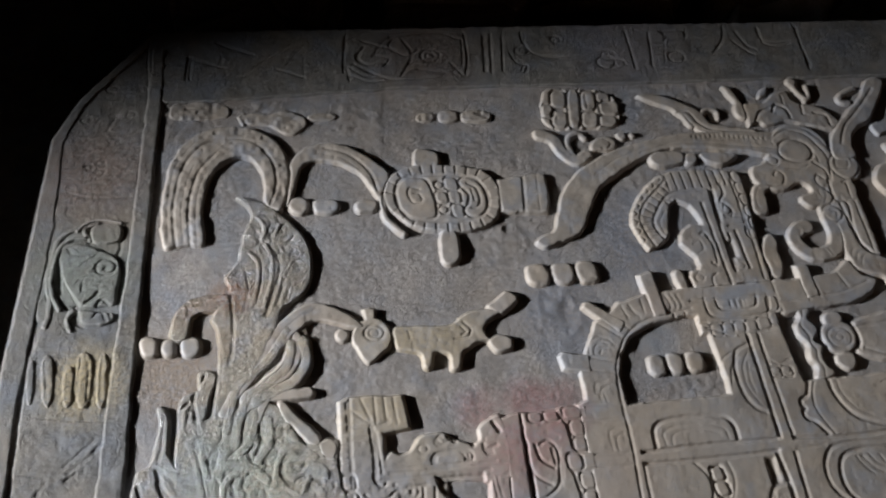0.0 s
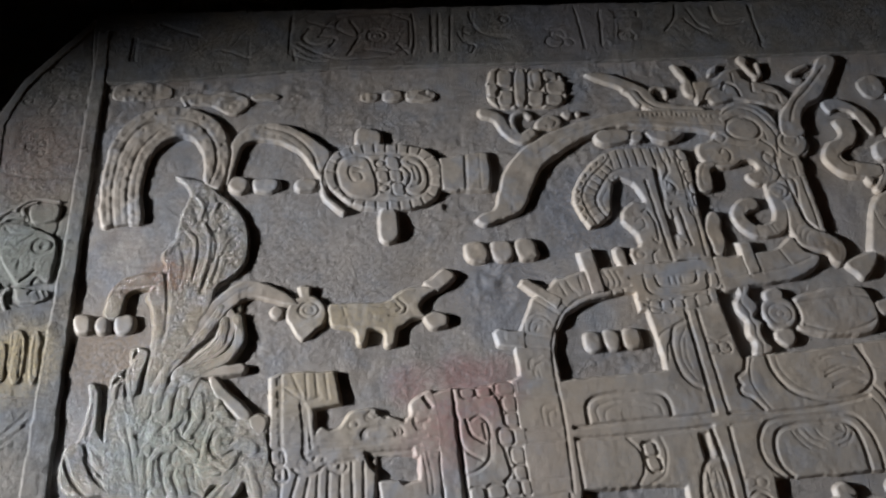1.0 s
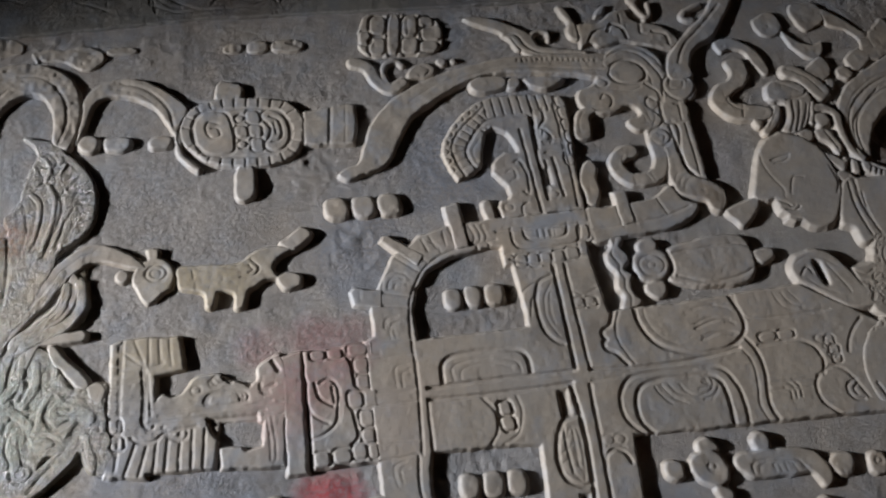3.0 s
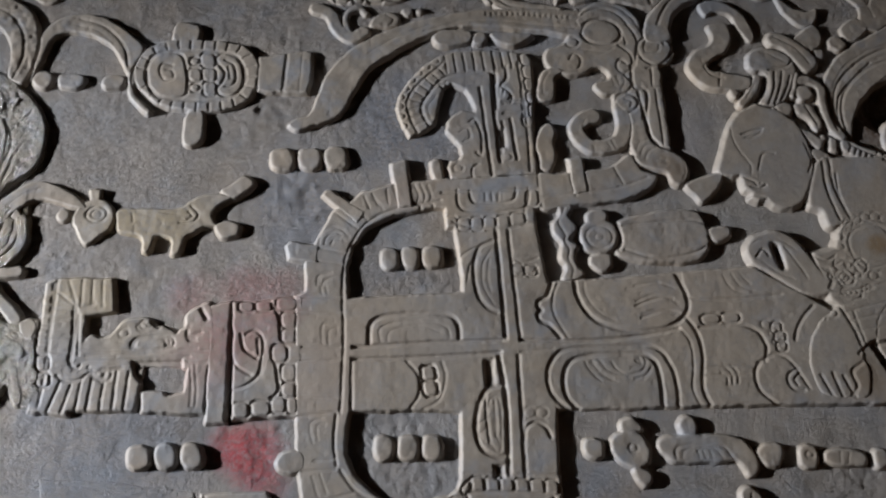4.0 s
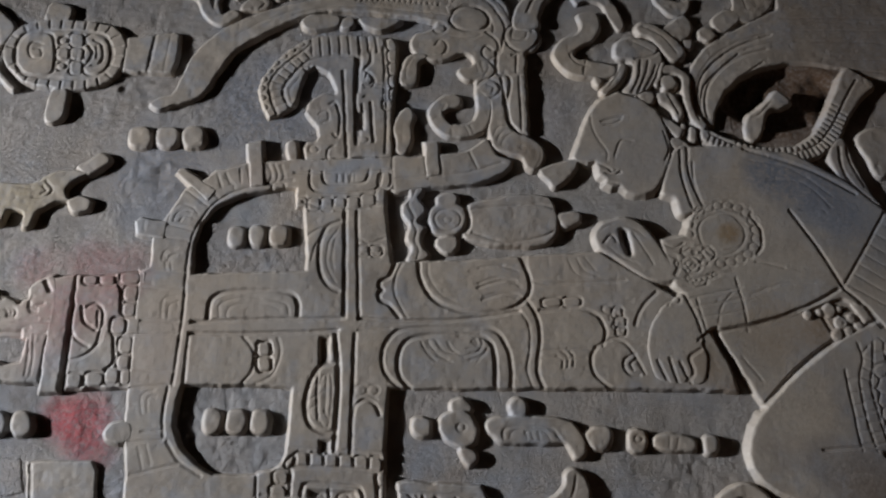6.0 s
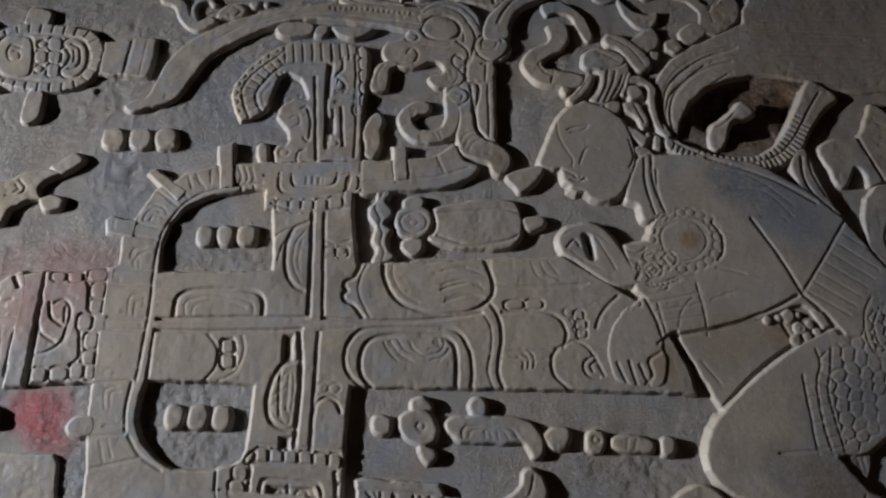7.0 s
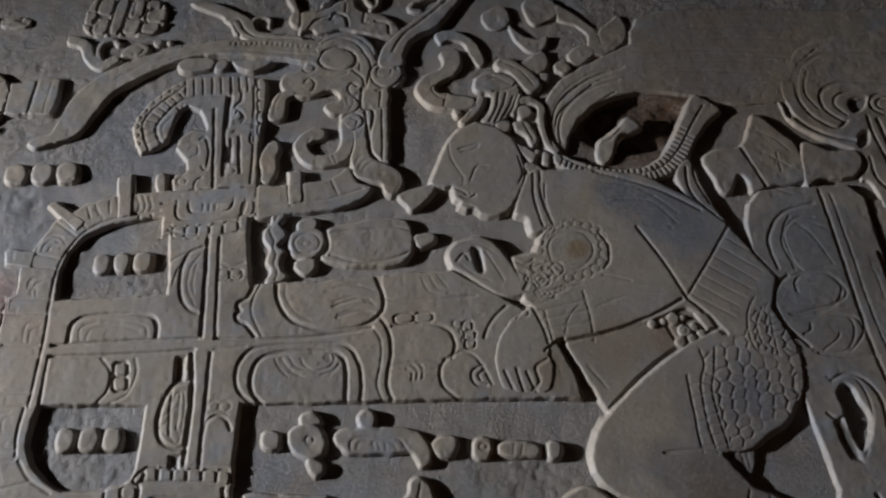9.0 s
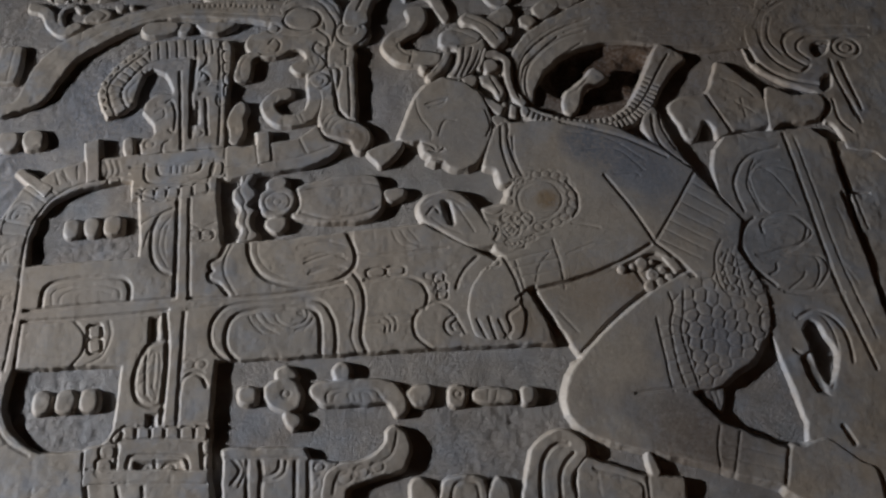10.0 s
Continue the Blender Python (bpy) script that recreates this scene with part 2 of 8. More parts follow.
def ground_height(x, y):
    """The pecked, uneven level between the carvings."""
    z = GROUND + 0.0015 * value_noise(x, y, 0.11, 1) + 0.0008 * value_noise(x, y, 0.031, 2)
    hollow = np.clip(2.5 * (1 - ((x - 0.93) / 0.15) ** 2 - ((y - 0.495) / 0.085) ** 2), 0, 1)
    z = z - 0.016 * hollow + 0.003 * hollow * value_noise(x, y, 0.022, 8)
    for px, py, rx, ry, high in ROUGH:
        patch = np.clip(1.6 * (1 - ((x - px) / rx) ** 2 - ((y - py) / ry) ** 2 + 0.5 * value_noise(x, y, 0.035, 9)), 0, 1)
        z = z + high * patch * (0.2 + 0.4 * value_noise(x, y, 0.024, 14) + 0.3 * value_noise(x, y, 0.0105, 15))
    coarse = np.clip(value_noise(x, y, 0.3, 7) + 0.9 - 0.6 * np.clip(x + 0.5, 0, 1), 0.15, 1.3)
    return z + coarse * (0.0008 * value_noise(x, y, 0.013, 3) + 0.0007 * value_noise(x, y, 0.0075, 4) + 0.0015 * np.clip(value_noise(x, y, 0.019, 5) - 0.5, 0, 1))


lid = new("stone_relief")
tagged(lid, "huge grey-tan limestone relief slab lying on the sarcophagus, stained red", "stone relief")


class Carving:
    """One carved element of the lid: outlines joined to a flat top with worn edges, then incised lines."""
    count = 0

    def __init__(self, name, label, top=TOP, soft=0.0032, bump=1.0, material=None, base=GROUND, steep=1.75, inset=0.0016):
        Carving.count += 1
        self.name, self.label, self.top, self.soft, self.bump, self.base, self.steep, self.inset = name, label, top, soft, bump, base, steep, inset
        self.material = material or relief_stone
        self.shapes, self.cuts, self.steps, self.lines, self.nets = [], [], [], [], []

    def blob(self, *points):
        self.shapes.append((spline(points, True), 0.0))

    def poly(self, *points):
        self.shapes.append((np.array(points), 0.0))

    def stroke(self, width, *points):
        self.shapes.append((spline(points, False), width / 2))

    def disc(self, radius, centre):
        a = np.linspace(0, 2 * np.pi, 20, endpoint=False)
        self.shapes.append((np.array(centre) + radius * np.stack([np.cos(a), np.sin(a)], -1), 0.0))

    def cushion(self, *corners):
        """A rounded block between four corners."""
        p = np.array(corners)
        r = 0.44
        ring = []
        for k in range(4):
            a, b, c = p[k - 1], p[k], p[(k + 1) % 4]
            for s in (0, 0.25, 0.5, 0.75, 1):
                s1, s2, s3 = (1 - s) ** 2, 2 * s * (1 - s), s * s
                ring.append(s1 * (b + (a - b) * r) + s2 * b + s3 * (b + (c - b) * r))
        self.shapes.append((np.array(ring), 0.0))

    def cut(self, *points):
        self.cuts.append(spline(points, True))

    def step(self, height, *points):
        self.steps.append((height, np.array(points)))

    def groove(self, width, depth, *points):
        self.lines.append((width, depth, spline(points, False), False))

    def ring(self, width, depth, *points):
        self.lines.append((width, depth, spline(points, True), True))

    def circle(self, width, depth, radius, centre):
        a = np.linspace(0, 2 * np.pi, 18, endpoint=False)
        self.lines.append((width, depth, np.array(centre) + radius * np.stack([np.cos(a), 0.85 * np.sin(a)], -1), True))

    def teeth(self, width, depth, count, length, *points):
        """Short cuts across a line at even steps."""
        path = spline(points, False)
        run = np.concatenate([[0], np.cumsum(np.hypot(*np.diff(path, axis=0).T))])
        for k in range(count):
            s = run[-1] * (k + 0.5) / count
            here = np.array([np.interp(s, run, path[:, 0]), np.interp(s, run, path[:, 1])])
            ahead = np.array([np.interp(s + 0.004, run, path[:, 0]), np.interp(s + 0.004, run, path[:, 1])])
            back = np.array([np.interp(s - 0.004, run, path[:, 0]), np.interp(s - 0.004, run, path[:, 1])])
            way = (ahead - back) / (np.linalg.norm(ahead - back) + 1e-9)
            side = np.array([-way[1], way[0]]) * length / 2
            self.lines.append((width, depth, np.array([here - side, here + side]), False))

    def beads(self, width, depth, count, radius, *points):
        """A row of incised round beads along a line."""
        path = spline(points, False)
        run = np.concatenate([[0], np.cumsum(np.hypot(*np.diff(path, axis=0).T))])
        for k in range(count):
            s = run[-1] * (k + 0.5) / count
            self.circle(width, depth, radius, (np.interp(s, run, path[:, 0]), np.interp(s, run, path[:, 1])))

    def bead(self, width, depth, *corners):
        """A rounded block marked off by a cut line."""
        p = np.array(corners)
        ring = [b + 0.2 * (a - b) for a, b in zip(np.roll(p, 1, 0), p)], [b + 0.2 * (c - b) for b, c in zip(p, np.roll(p, -1, 0))]
        self.lines.append((width, depth, np.stack(ring, 1).reshape(-1, 2), True))

    def net(self, width, depth, *points):
        self.nets.append((width, depth, spline(points, True)))

    def build(self):
        every = np.concatenate([p + s * r for p, r in self.shapes for s in (-1, 1)])
        lo, hi = every.min(0) - 0.014, every.max(0) + 0.014
        x, y = np.meshgrid(np.arange(lo[0], hi[0], CELL), np.arange(lo[1], hi[1], CELL))
        seed = Carving.count
        wx = x + 0.0016 * value_noise(x, y, 0.021, seed) + 0.0008 * value_noise(x, y, 0.008, seed + 50)
        wy = y + 0.0016 * value_noise(x, y, 0.021, seed + 100) + 0.0008 * value_noise(x, y, 0.008, seed + 150)
        lx, ly = x + 0.4 * (wx - x), y + 0.4 * (wy - y)
        d = np.full(x.shape, -1.0)

        def window(path, margin):
            return (x > path[:, 0].min() - margin) & (x < path[:, 0].max() + margin) & (y > path[:, 1].min() - margin) & (y < path[:, 1].max() + margin)

        for path, radius in self.shapes:
            m = window(path, radius + 0.03)
            d[m] = np.maximum(d[m], radius - path_distance(wx[m], wy[m], path, False) if radius else inside_distance(wx[m], wy[m], path))
        for path in self.cuts:
            m = window(path, 0.03)
            d[m] = np.minimum(d[m], -inside_distance(wx[m], wy[m], path))
        d -= self.inset
        r = self.soft
        worn = np.clip(d, 0, r)
        z = self.top - 0.55 * (r - np.sqrt(np.maximum(r * r - (r - worn) ** 2, 0))) + np.minimum(d, 0) * self.steep
        z += 0.0012 * value_noise(x, y, 0.16, seed + 5) + self.bump * (0.0006 * value_noise(x, y, 0.03, 11) + 0.0003 * value_noise(x, y, 0.0095, 12) - 0.0016 * np.clip(value_noise(x, y, 0.013, 13) - 0.62, 0, 1))
        for height, path in self.steps:
            m = window(path, 0.03)
            z[m] += height * np.clip(inside_distance(wx[m], wy[m], path) / 0.006 + 0.5, 0, 1)
        carve = np.zeros(x.shape)
        for width, depth, path, closed in self.lines:
            m = window(path, width)
            if m.any():
                s = np.clip(1 - path_distance(lx[m], ly[m], path, closed) / (0.6 * width + 0.0010), 0, 1)
                carve[m] = np.maximum(carve[m], 0.57 * depth * s * (2 - s))
        for width, depth, path in self.nets:  # staggered rows of uneven scales
            m = window(path, 0)
            sx, sy = wx[m] + 0.006 * value_noise(x[m], y[m], 0.05, 31), wy[m] + 0.006 * value_noise(x[m], y[m], 0.05, 32)
            u, v = (0.82 * sx + 0.57 * sy) / 0.031, (0.82 * sy - 0.57 * sx) / 0.021
            near, next_ = np.full(u.shape, 9.0), np.full(u.shape, 9.0)
            for dv in (-1, 0, 1):
                row = np.floor(v) + dv
                shift = 0.5 * (row % 2)
                for du in (-1, 0, 1):
                    col = np.floor(u - shift) + du
                    jitter = np.sin(row * 12.9 + col * 78.2) * 43.7
                    cu, cv = col + shift + 0.5 + 0.3 * (jitter % 1 - 0.5), row + 0.5 + 0.3 * (3.7 * jitter % 1 - 0.5)
                    far = np.hypot(1.35 * (u - cu), v - cv)
                    next_ = np.minimum(next_, np.maximum(near, far))
                    near = np.minimum(near, far)
            s = np.clip(1 - (next_ - near) * 0.011 / width, 0, 1) * np.clip(inside_distance(wx[m], wy[m], path) / 0.005, 0, 1)
            carve[m] = np.maximum(carve[m], depth * s * (0.8 + 0.4 * value_noise(x[m], y[m], 0.04, 33)))
        z -= carve
        floor = self.base - 0.005
        z = np.maximum(z, floor)
        tall = np.maximum(np.maximum(z[:-1, :-1], z[1:, 1:]), np.maximum(z[:-1, 1:], z[1:, :-1]))
        ob = new(self.name, grid_mesh(self.name, x, y, z, tall > floor + 0.001, self.material))
        ob.parent = lid
        if self.label:
            tagged(ob, self.label)
        return ob


def rough_block(name, lo, hi, material, parent=None, wear=0.012, cuts=5, seed=0):
    """A stone block with bevelled, uneven faces."""
    bm = bmesh.new()
    bmesh.ops.create_cube(bm, size=1)
    for v in bm.verts:
        v.co = Vector([l + (h - l) * (c + 0.5) for l, h, c in zip(lo, hi, v.co)])
    bmesh.ops.bevel(bm, geom=bm.edges[:], offset=min(0.03, 0.2 * min(h - l for l, h in zip(lo, hi))), segments=2, affect="EDGES")
    bmesh.ops.subdivide_edges(bm, edges=bm.edges[:], cuts=cuts, use_grid_fill=True)
    for v in bm.verts:
        v.co += wear * noise.noise_vector(v.co * 4 + Vector((seed, 0, 0))) + 0.4 * wear * noise.noise_vector(v.co * 13)
    mesh = bpy.data.meshes.new(name)
    bm.to_mesh(mesh)
    bm.free()
    mesh.polygons.foreach_set("use_smooth", [True] * len(mesh.polygons))
    mesh.materials.append(material)
    ob = new(name, mesh)
    ob.parent = parent
    return ob


# ---- chamber ----
tagged(rough_block("floor", (-5.5, -3.5, -0.2), (4.5, 3.2, 0.0), wall_stone, cuts=8), "dark worn stone slab floor", "floor", kind="structure")
tagged(rough_block("wall_north", (-5.5, 2.9, 0.0), (4.5, 3.3, 4.6), wall_stone, wear=0.03, cuts=8, seed=1), "dark damp stone chamber wall", "wall", kind="structure")
tagged(rough_block("wall_south", (-5.5, -3.6, 0.0), (4.5, -3.2, 4.6), wall_stone, wear=0.03, cuts=8, seed=2), "dark damp stone chamber wall", "wall", kind="structure")
tagged(rough_block("wall_west", (-5.6, -3.2, 0.0), (-5.2, 2.9, 4.6), wall_stone, wear=0.03, cuts=8, seed=3), "dark damp stone chamber wall", "wall", kind="structure")
tagged(rough_block("wall_east", (4.2, -3.2, 0.0), (4.6, 2.9, 4.6), wall_stone, wear=0.03, cuts=8, seed=4), "dark damp stone chamber wall", "wall", kind="structure")
tagged(rough_block("ceiling", (-5.5, -3.5, 4.6), (4.5, 3.2, 4.9), wall_stone, wear=0.03, cuts=8, seed=5), "dark stone vault ceiling", "ceiling", kind="structure")
tagged(rough_block("sarcophagus", (-1.35, -0.98, -0.01), (2.15, 0.98, 0.737), rim_stone, wear=0.008, cuts=5, seed=6), "massive grey stone sarcophagus block under the carved slab", "sarcophagus")
for k, (x, y, w, d, h) in enumerate([(-1.05, 1.75, 0.5, 0.45, 0.62), (-0.45, 1.62, 0.42, 0.4, 0.72), (0.1, 1.75, 0.5, 0.42, 0.66), (0.7, 1.7, 0.45, 0.4, 0.7)]):
    tagged(rough_block("loose_stone", (x - w / 2, y - d / 2, -0.02), (x + w / 2, y + d / 2, h), (wall_stone, pale_rock)[k % 2], wear=0.09, cuts=6, seed=20 + k), "rough fallen stone behind the slab", "stone", "stones behind the slab")

# ---- the lid ----
EDGE = np.array([(-1.252, 1.114), (-1.403, 0.920), (-1.454, 0.810), (-1.495, 0.27), (-1.515, -1.06), (-1.49, -1.09), (2.27, -1.10), (2.30, -1.06), (2.30, 1.06), (2.27, 1.12)])
bm = bmesh.new()
low = [bm.verts.new((x, y, 0.732)) for x, y in EDGE]
high = [bm.verts.new((x, y, GROUND - 0.003)) for x, y in EDGE]
bm.faces.new(low)
core = EDGE.mean(0)
inner = [bm.verts.new((*(core + 0.95 * (p - core)), GROUND - 0.08)) for p in EDGE]
bm.faces.new(inner[::-1])
for k in range(len(EDGE)):
    bm.faces.new((low[k - 1], high[k - 1], high[k], low[k]))
    bm.faces.new((high[k - 1], inner[k - 1], inner[k], high[k]))
bmesh.ops.recalc_face_normals(bm, faces=bm.faces[:])
mesh = bpy.data.meshes.new("slab")
bm.to_mesh(mesh)
bm.free()
mesh.materials.append(rim_stone)
new("slab", mesh).parent = lid

fine_x, fine_y = np.arange(-1.52, 1.75, 0.0036), np.arange(-0.62, 1.125, 0.0036)
x, y = np.meshgrid(np.concatenate([fine_x, np.linspace(1.76, 2.31, 30)]), np.concatenate([np.linspace(-1.11, -0.63, 26), fine_y]))
centre = EDGE.mean(0)
outside = np.zeros(x.shape, bool)
for a, b in zip(EDGE, np.roll(EDGE, -1, 0)):
    n = np.array([b[1] - a[1], a[0] - b[0]]) / np.linalg.norm(b - a)
    n = n if (centre - a) @ n < 0 else -n
    over = np.maximum((x - a[0]) * n[0] + (y - a[1]) * n[1], 0)
    outside |= over > 0
    x, y = x - over * n[0], y - over * n[1]
keep = ~(outside[:-1, :-1] & outside[1:, 1:] & outside[:-1, 1:] & outside[1:, :-1])
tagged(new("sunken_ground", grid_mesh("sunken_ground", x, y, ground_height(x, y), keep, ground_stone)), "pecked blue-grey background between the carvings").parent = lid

# raised rims of the lid
c = Carving("outer_rim", "narrow worn outer rim", top=0.9992, material=rim_stone, steep=3.5)
c.poly((-1.252, 1.112), (-1.403, 0.918), (-1.452, 0.808), (-1.493, 0.27), (-1.512, -0.70), (-1.46, -0.70), (-1.456, 0.204), (-1.440, 0.397), (-1.425, 0.588), (-1.426, 0.80), (-1.390, 0.90), (-1.262, 1.065))
c.build()
c = Carving("rim_field", "sunken rim field with faint incised marks", top=0.9965, material=rim_stone, bump=2.0)
c.poly((-1.262, 1.08), (-1.395, 0.91), (-1.432, 0.80), (-1.43, 0.588), (-1.445, 0.39), (-1.465, -0.70), (-1.30, -0.70), (-1.285, 0.32), (-1.272, 0.51), (-1.252, 0.94))
c.circle(0.004, 0.003, 0.012, (-1.335, 0.948))
c.circle(0.004, 0.003, 0.010, (-1.290, 0.873))
c.circle(0.004, 0.003, 0.010, (-1.385, 0.862))
c.groove(0.005, 0.003, (-1.325, 0.862), (-1.338, 0.83))
c.circle(0.004, 0.003, 0.008, (-1.345, 0.745))
c.circle(0.004, 0.003, 0.008, (-1.345, 0.72))
c.circle(0.004, 0.003, 0.008, (-1.37, 0.735))
c.groove(0.0100, 0.0060, (-1.416, 0.506), (-1.408, 0.469), (-1.402, 0.434))
c.groove(0.0080, 0.0050, (-1.356, 0.579), (-1.362, 0.564), (-1.355, 0.546))
c.groove(0.0100, 0.0060, (-1.370, 0.398), (-1.366, 0.368), (-1.349, 0.357))
c.groove(0.0060, 0.0040, (-1.422, 0.528), (-1.415, 0.542), (-1.398, 0.549))
c.groove(0.0060, 0.0040, (-1.425, 0.433), (-1.415, 0.408))
c.groove(0.0100, 0.0060, (-1.440, 0.373), (-1.439, 0.338), (-1.446, 0.309))
c.groove(0.0060, 0.0040, (-1.306, 0.588), (-1.294, 0.573), (-1.293, 0.526), (-1.298, 0.507), (-1.290, 0.474), (-1.293, 0.423))
c.groove(0.0040, 0.0020, (-1.420, 0.671), (-1.350, 0.653), (-1.270, 0.655))
c.groove(0.0040, 0.0020, (-1.424, 0.180), (-1.334, 0.166), (-1.284, 0.165))
c.groove(0.0030, 0.0020, (-1.458, 0.304), (-1.438, 0.314), (-1.397, 0.309))
c.groove(0.0050, 0.0020, (-1.359, 0.111), (-1.327, 0.077), (-1.354, 0.059))
c.groove(0.0050, 0.0020, (-1.442, 0.078), (-1.393, 0.063), (-1.409, 0.035))
c.groove(0.0070, 0.0030, (-1.314, 0.130), (-1.337, 0.107), (-1.364, 0.083))
c.groove(0.0060, 0.0030, (-1.307, 0.115), (-1.327, 0.094), (-1.356, 0.072))
c.groove(0.0050, 0.0040, (-1.342, 0.071), (-1.360, 0.058))
c.groove(0.0050, 0.0040, (-1.443, 0.383), (-1.434, 0.359), (-1.431, 0.370))
c.build()
c = Carving("inner_rim", "narrow worn inner rim", top=1.002, material=rim_stone, bump=2.0)
c.poly((-1.250, 1.06), (-1.222, 1.06), (-1.224, 0.887), (-1.241, 0.577), (-1.250, 0.323), (-1.256, 0.101), (-1.28, -0.70), (-1.33, -0.70), (-1.300, 0.169), (-1.288, 0.326), (-1.276, 0.513), (-1.255, 0.937))
c.build()

c = Carving('far_rim', 'broad far rim with shallow incised figures', top=0.9995, material=rim_stone, bump=1.6)
c.poly((-1.252, 1.116), (-1.262, 1.10), (-1.256, 0.925), (-1.215, 0.900), (-1.05, 0.905), (-0.69, 0.925), (-0.13, 0.921), (0.47, 0.924), (1.3, 0.926), (1.8, 0.925), (1.8, 1.118))
c.groove(0.0050, 0.0045, (-0.798, 1.091), (-0.800, 1.049))
c.groove(0.0050, 0.0045, (-0.803, 1.001), (-0.795, 0.953))
c.groove(0.0050, 0.0045, (-0.785, 1.004), (-0.714, 0.958), (-0.681, 0.952))
c.groove(0.0050, 0.0045, (-0.755, 1.053), (-0.772, 1.025), (-0.757, 1.003))
c.groove(0.0050, 0.0045, (-0.690, 1.087), (-0.604, 1.098), (-0.504, 1.100))
c.groove(0.0050, 0.0045, (-0.502, 1.095), (-0.504, 1.012), (-0.515, 0.963))
c.groove(0.0050, 0.0045, (-0.456, 1.088), (-0.465, 0.972))
c.groove(0.0050, 0.0045, (-0.436, 1.093), (-0.449, 0.966))
c.groove(0.0050, 0.0045, (-0.406, 1.083), (-0.420, 0.973))
c.groove(0.0050, 0.0045, (-0.357, 1.096), (-0.355, 1.059), (-0.329, 1.021), (-0.271, 1.008))
c.groove(0.0050, 0.0045, (-0.082, 1.092), (-0.080, 0.968))
c.groove(0.0050, 0.0045, (-0.019, 1.086), (-0.035, 0.974))
c.groove(0.0050, 0.0045, (0.188, 1.100), (0.174, 1.056), (0.141, 1.016))
c.groove(0.0050, 0.0045, (0.285, 1.093), (0.286, 1.046), (0.320, 1.030), (0.359, 1.040))
c.groove(0.0050, 0.0045, (0.389, 1.094), (0.388, 1.004), (0.386, 0.955))
c.groove(0.0050, 0.0045, (-1.168, 1.035), (-1.173, 0.967))
c.groove(0.0050, 0.0045, (-1.162, 1.026), (-1.084, 0.998))
c.groove(0.0050, 0.0045, (-1.104, 1.077), (-1.018, 1.039))
c.groove(0.0050, 0.0045, (-0.760, 1.075), (-0.680, 1.045))
c.groove(0.0050, 0.0045, (-0.656, 1.072), (-0.640, 1.026), (-0.670, 0.965))
c.groove(0.0050, 0.0045, (-0.631, 0.981), (-0.563, 0.970))
c.groove(0.0050, 0.0045, (-0.393, 1.027), (-0.383, 0.999), (-0.357, 0.985), (-0.368, 0.963))
c.groove(0.0050, 0.0045, (0.203, 1.055), (0.225, 1.025), (0.250, 1.005))
c.groove(0.0050, 0.0045, (0.012, 1.089), (0.074, 1.091), (0.075, 1.068), (0.021, 1.066))
c.groove(0.0050, 0.0045, (-0.546, 0.996), (-0.522, 0.963))
c.groove(0.0050, 0.0045, (-0.736, 1.029), (-0.696, 1.019), (-0.712, 0.993))
c.groove(0.0050, 0.0045, (-0.676, 1.087), (-0.693, 1.055), (-0.654, 1.026), (-0.624, 1.043))
c.groove(0.0050, 0.0045, (-0.966, 0.993), (-0.901, 0.965))
c.circle(0.0050, 0.0040, 0.024, (-0.595, 1.024))
c.circle(0.0050, 0.0040, 0.011, (-0.595, 1.024))
c.circle(0.0050, 0.0040, 0.023, (-0.153, 0.991))
c.circle(0.0050, 0.0040, 0.021, (0.036, 1.003))
c.circle(0.0050, 0.0040, 0.012, (-0.270, 1.069))
c.circle(0.0050, 0.0040, 0.017, (-0.363, 1.035))
c.bead(0.0040, 0.0040, (-0.800, 1.107), (-0.508, 1.101), (-0.521, 0.959), (-0.811, 0.944))
c.groove(0.0040, 0.0030, (-0.804, 1.003), (-0.766, 0.970), (-0.700, 0.954))
c.circle(0.0050, 0.0040, 0.022, (-0.594, 1.025))
c.circle(0.0040, 0.0030, 0.011, (-0.594, 1.025))
c.groove(0.0050, 0.0040, (-0.760, 1.048), (-0.776, 1.023), (-0.753, 1.001), (-0.709, 1.007))
c.groove(0.0040, 0.0030, (-0.735, 1.022), (-0.718, 1.058), (-0.688, 1.082), (-0.617, 1.096))
c.groove(0.0050, 0.0040, (-0.669, 0.967), (-0.644, 0.998), (-0.618, 1.011))
c.groove(0.0060, 0.0050, (-1.095, 1.074), (-1.055, 1.052), (-1.021, 1.040))
c.groove(0.0060, 0.0050, (-1.162, 1.034), (-1.165, 0.969))
c.groove(0.0040, 0.0030, (-1.154, 1.030), (-1.092, 1.001))
c.groove(0.0030, 0.0020, (-0.922, 1.063), (-0.990, 1.022), (-1.043, 0.968))
c.groove(0.0030, 0.0020, (-0.909, 1.052), (-0.951, 0.993))
c.groove(0.0030, 0.0020, (-0.902, 1.030), (-0.902, 0.974))
c.groove(0.0040, 0.0030, (-0.347, 1.093), (-0.351, 1.052), (-0.327, 1.022), (-0.256, 1.012))
c.groove(0.0040, 0.0030, (-0.378, 1.045), (-0.381, 1.012), (-0.367, 0.993), (-0.374, 0.968))
c.groove(0.0040, 0.0030, (-0.452, 1.088), (-0.460, 0.975))
c.groove(0.0030, 0.0020, (-0.438, 1.088), (-0.444, 0.974))
c.groove(0.0030, 0.0020, (-0.406, 1.087), (-0.421, 0.977))
c.groove(0.0040, 0.0030, (-0.083, 1.099), (-0.080, 1.034), (-0.081, 0.981))
c.circle(0.0040, 0.0030, 0.018, (-0.142, 1.013))
c.circle(0.0040, 0.0030, 0.014, (-0.118, 0.986))
c.groove(0.0030, 0.0020, (-0.024, 1.078), (-0.031, 0.987))
c.groove(0.0030, 0.0020, (0.024, 1.085), (0.001, 0.986))
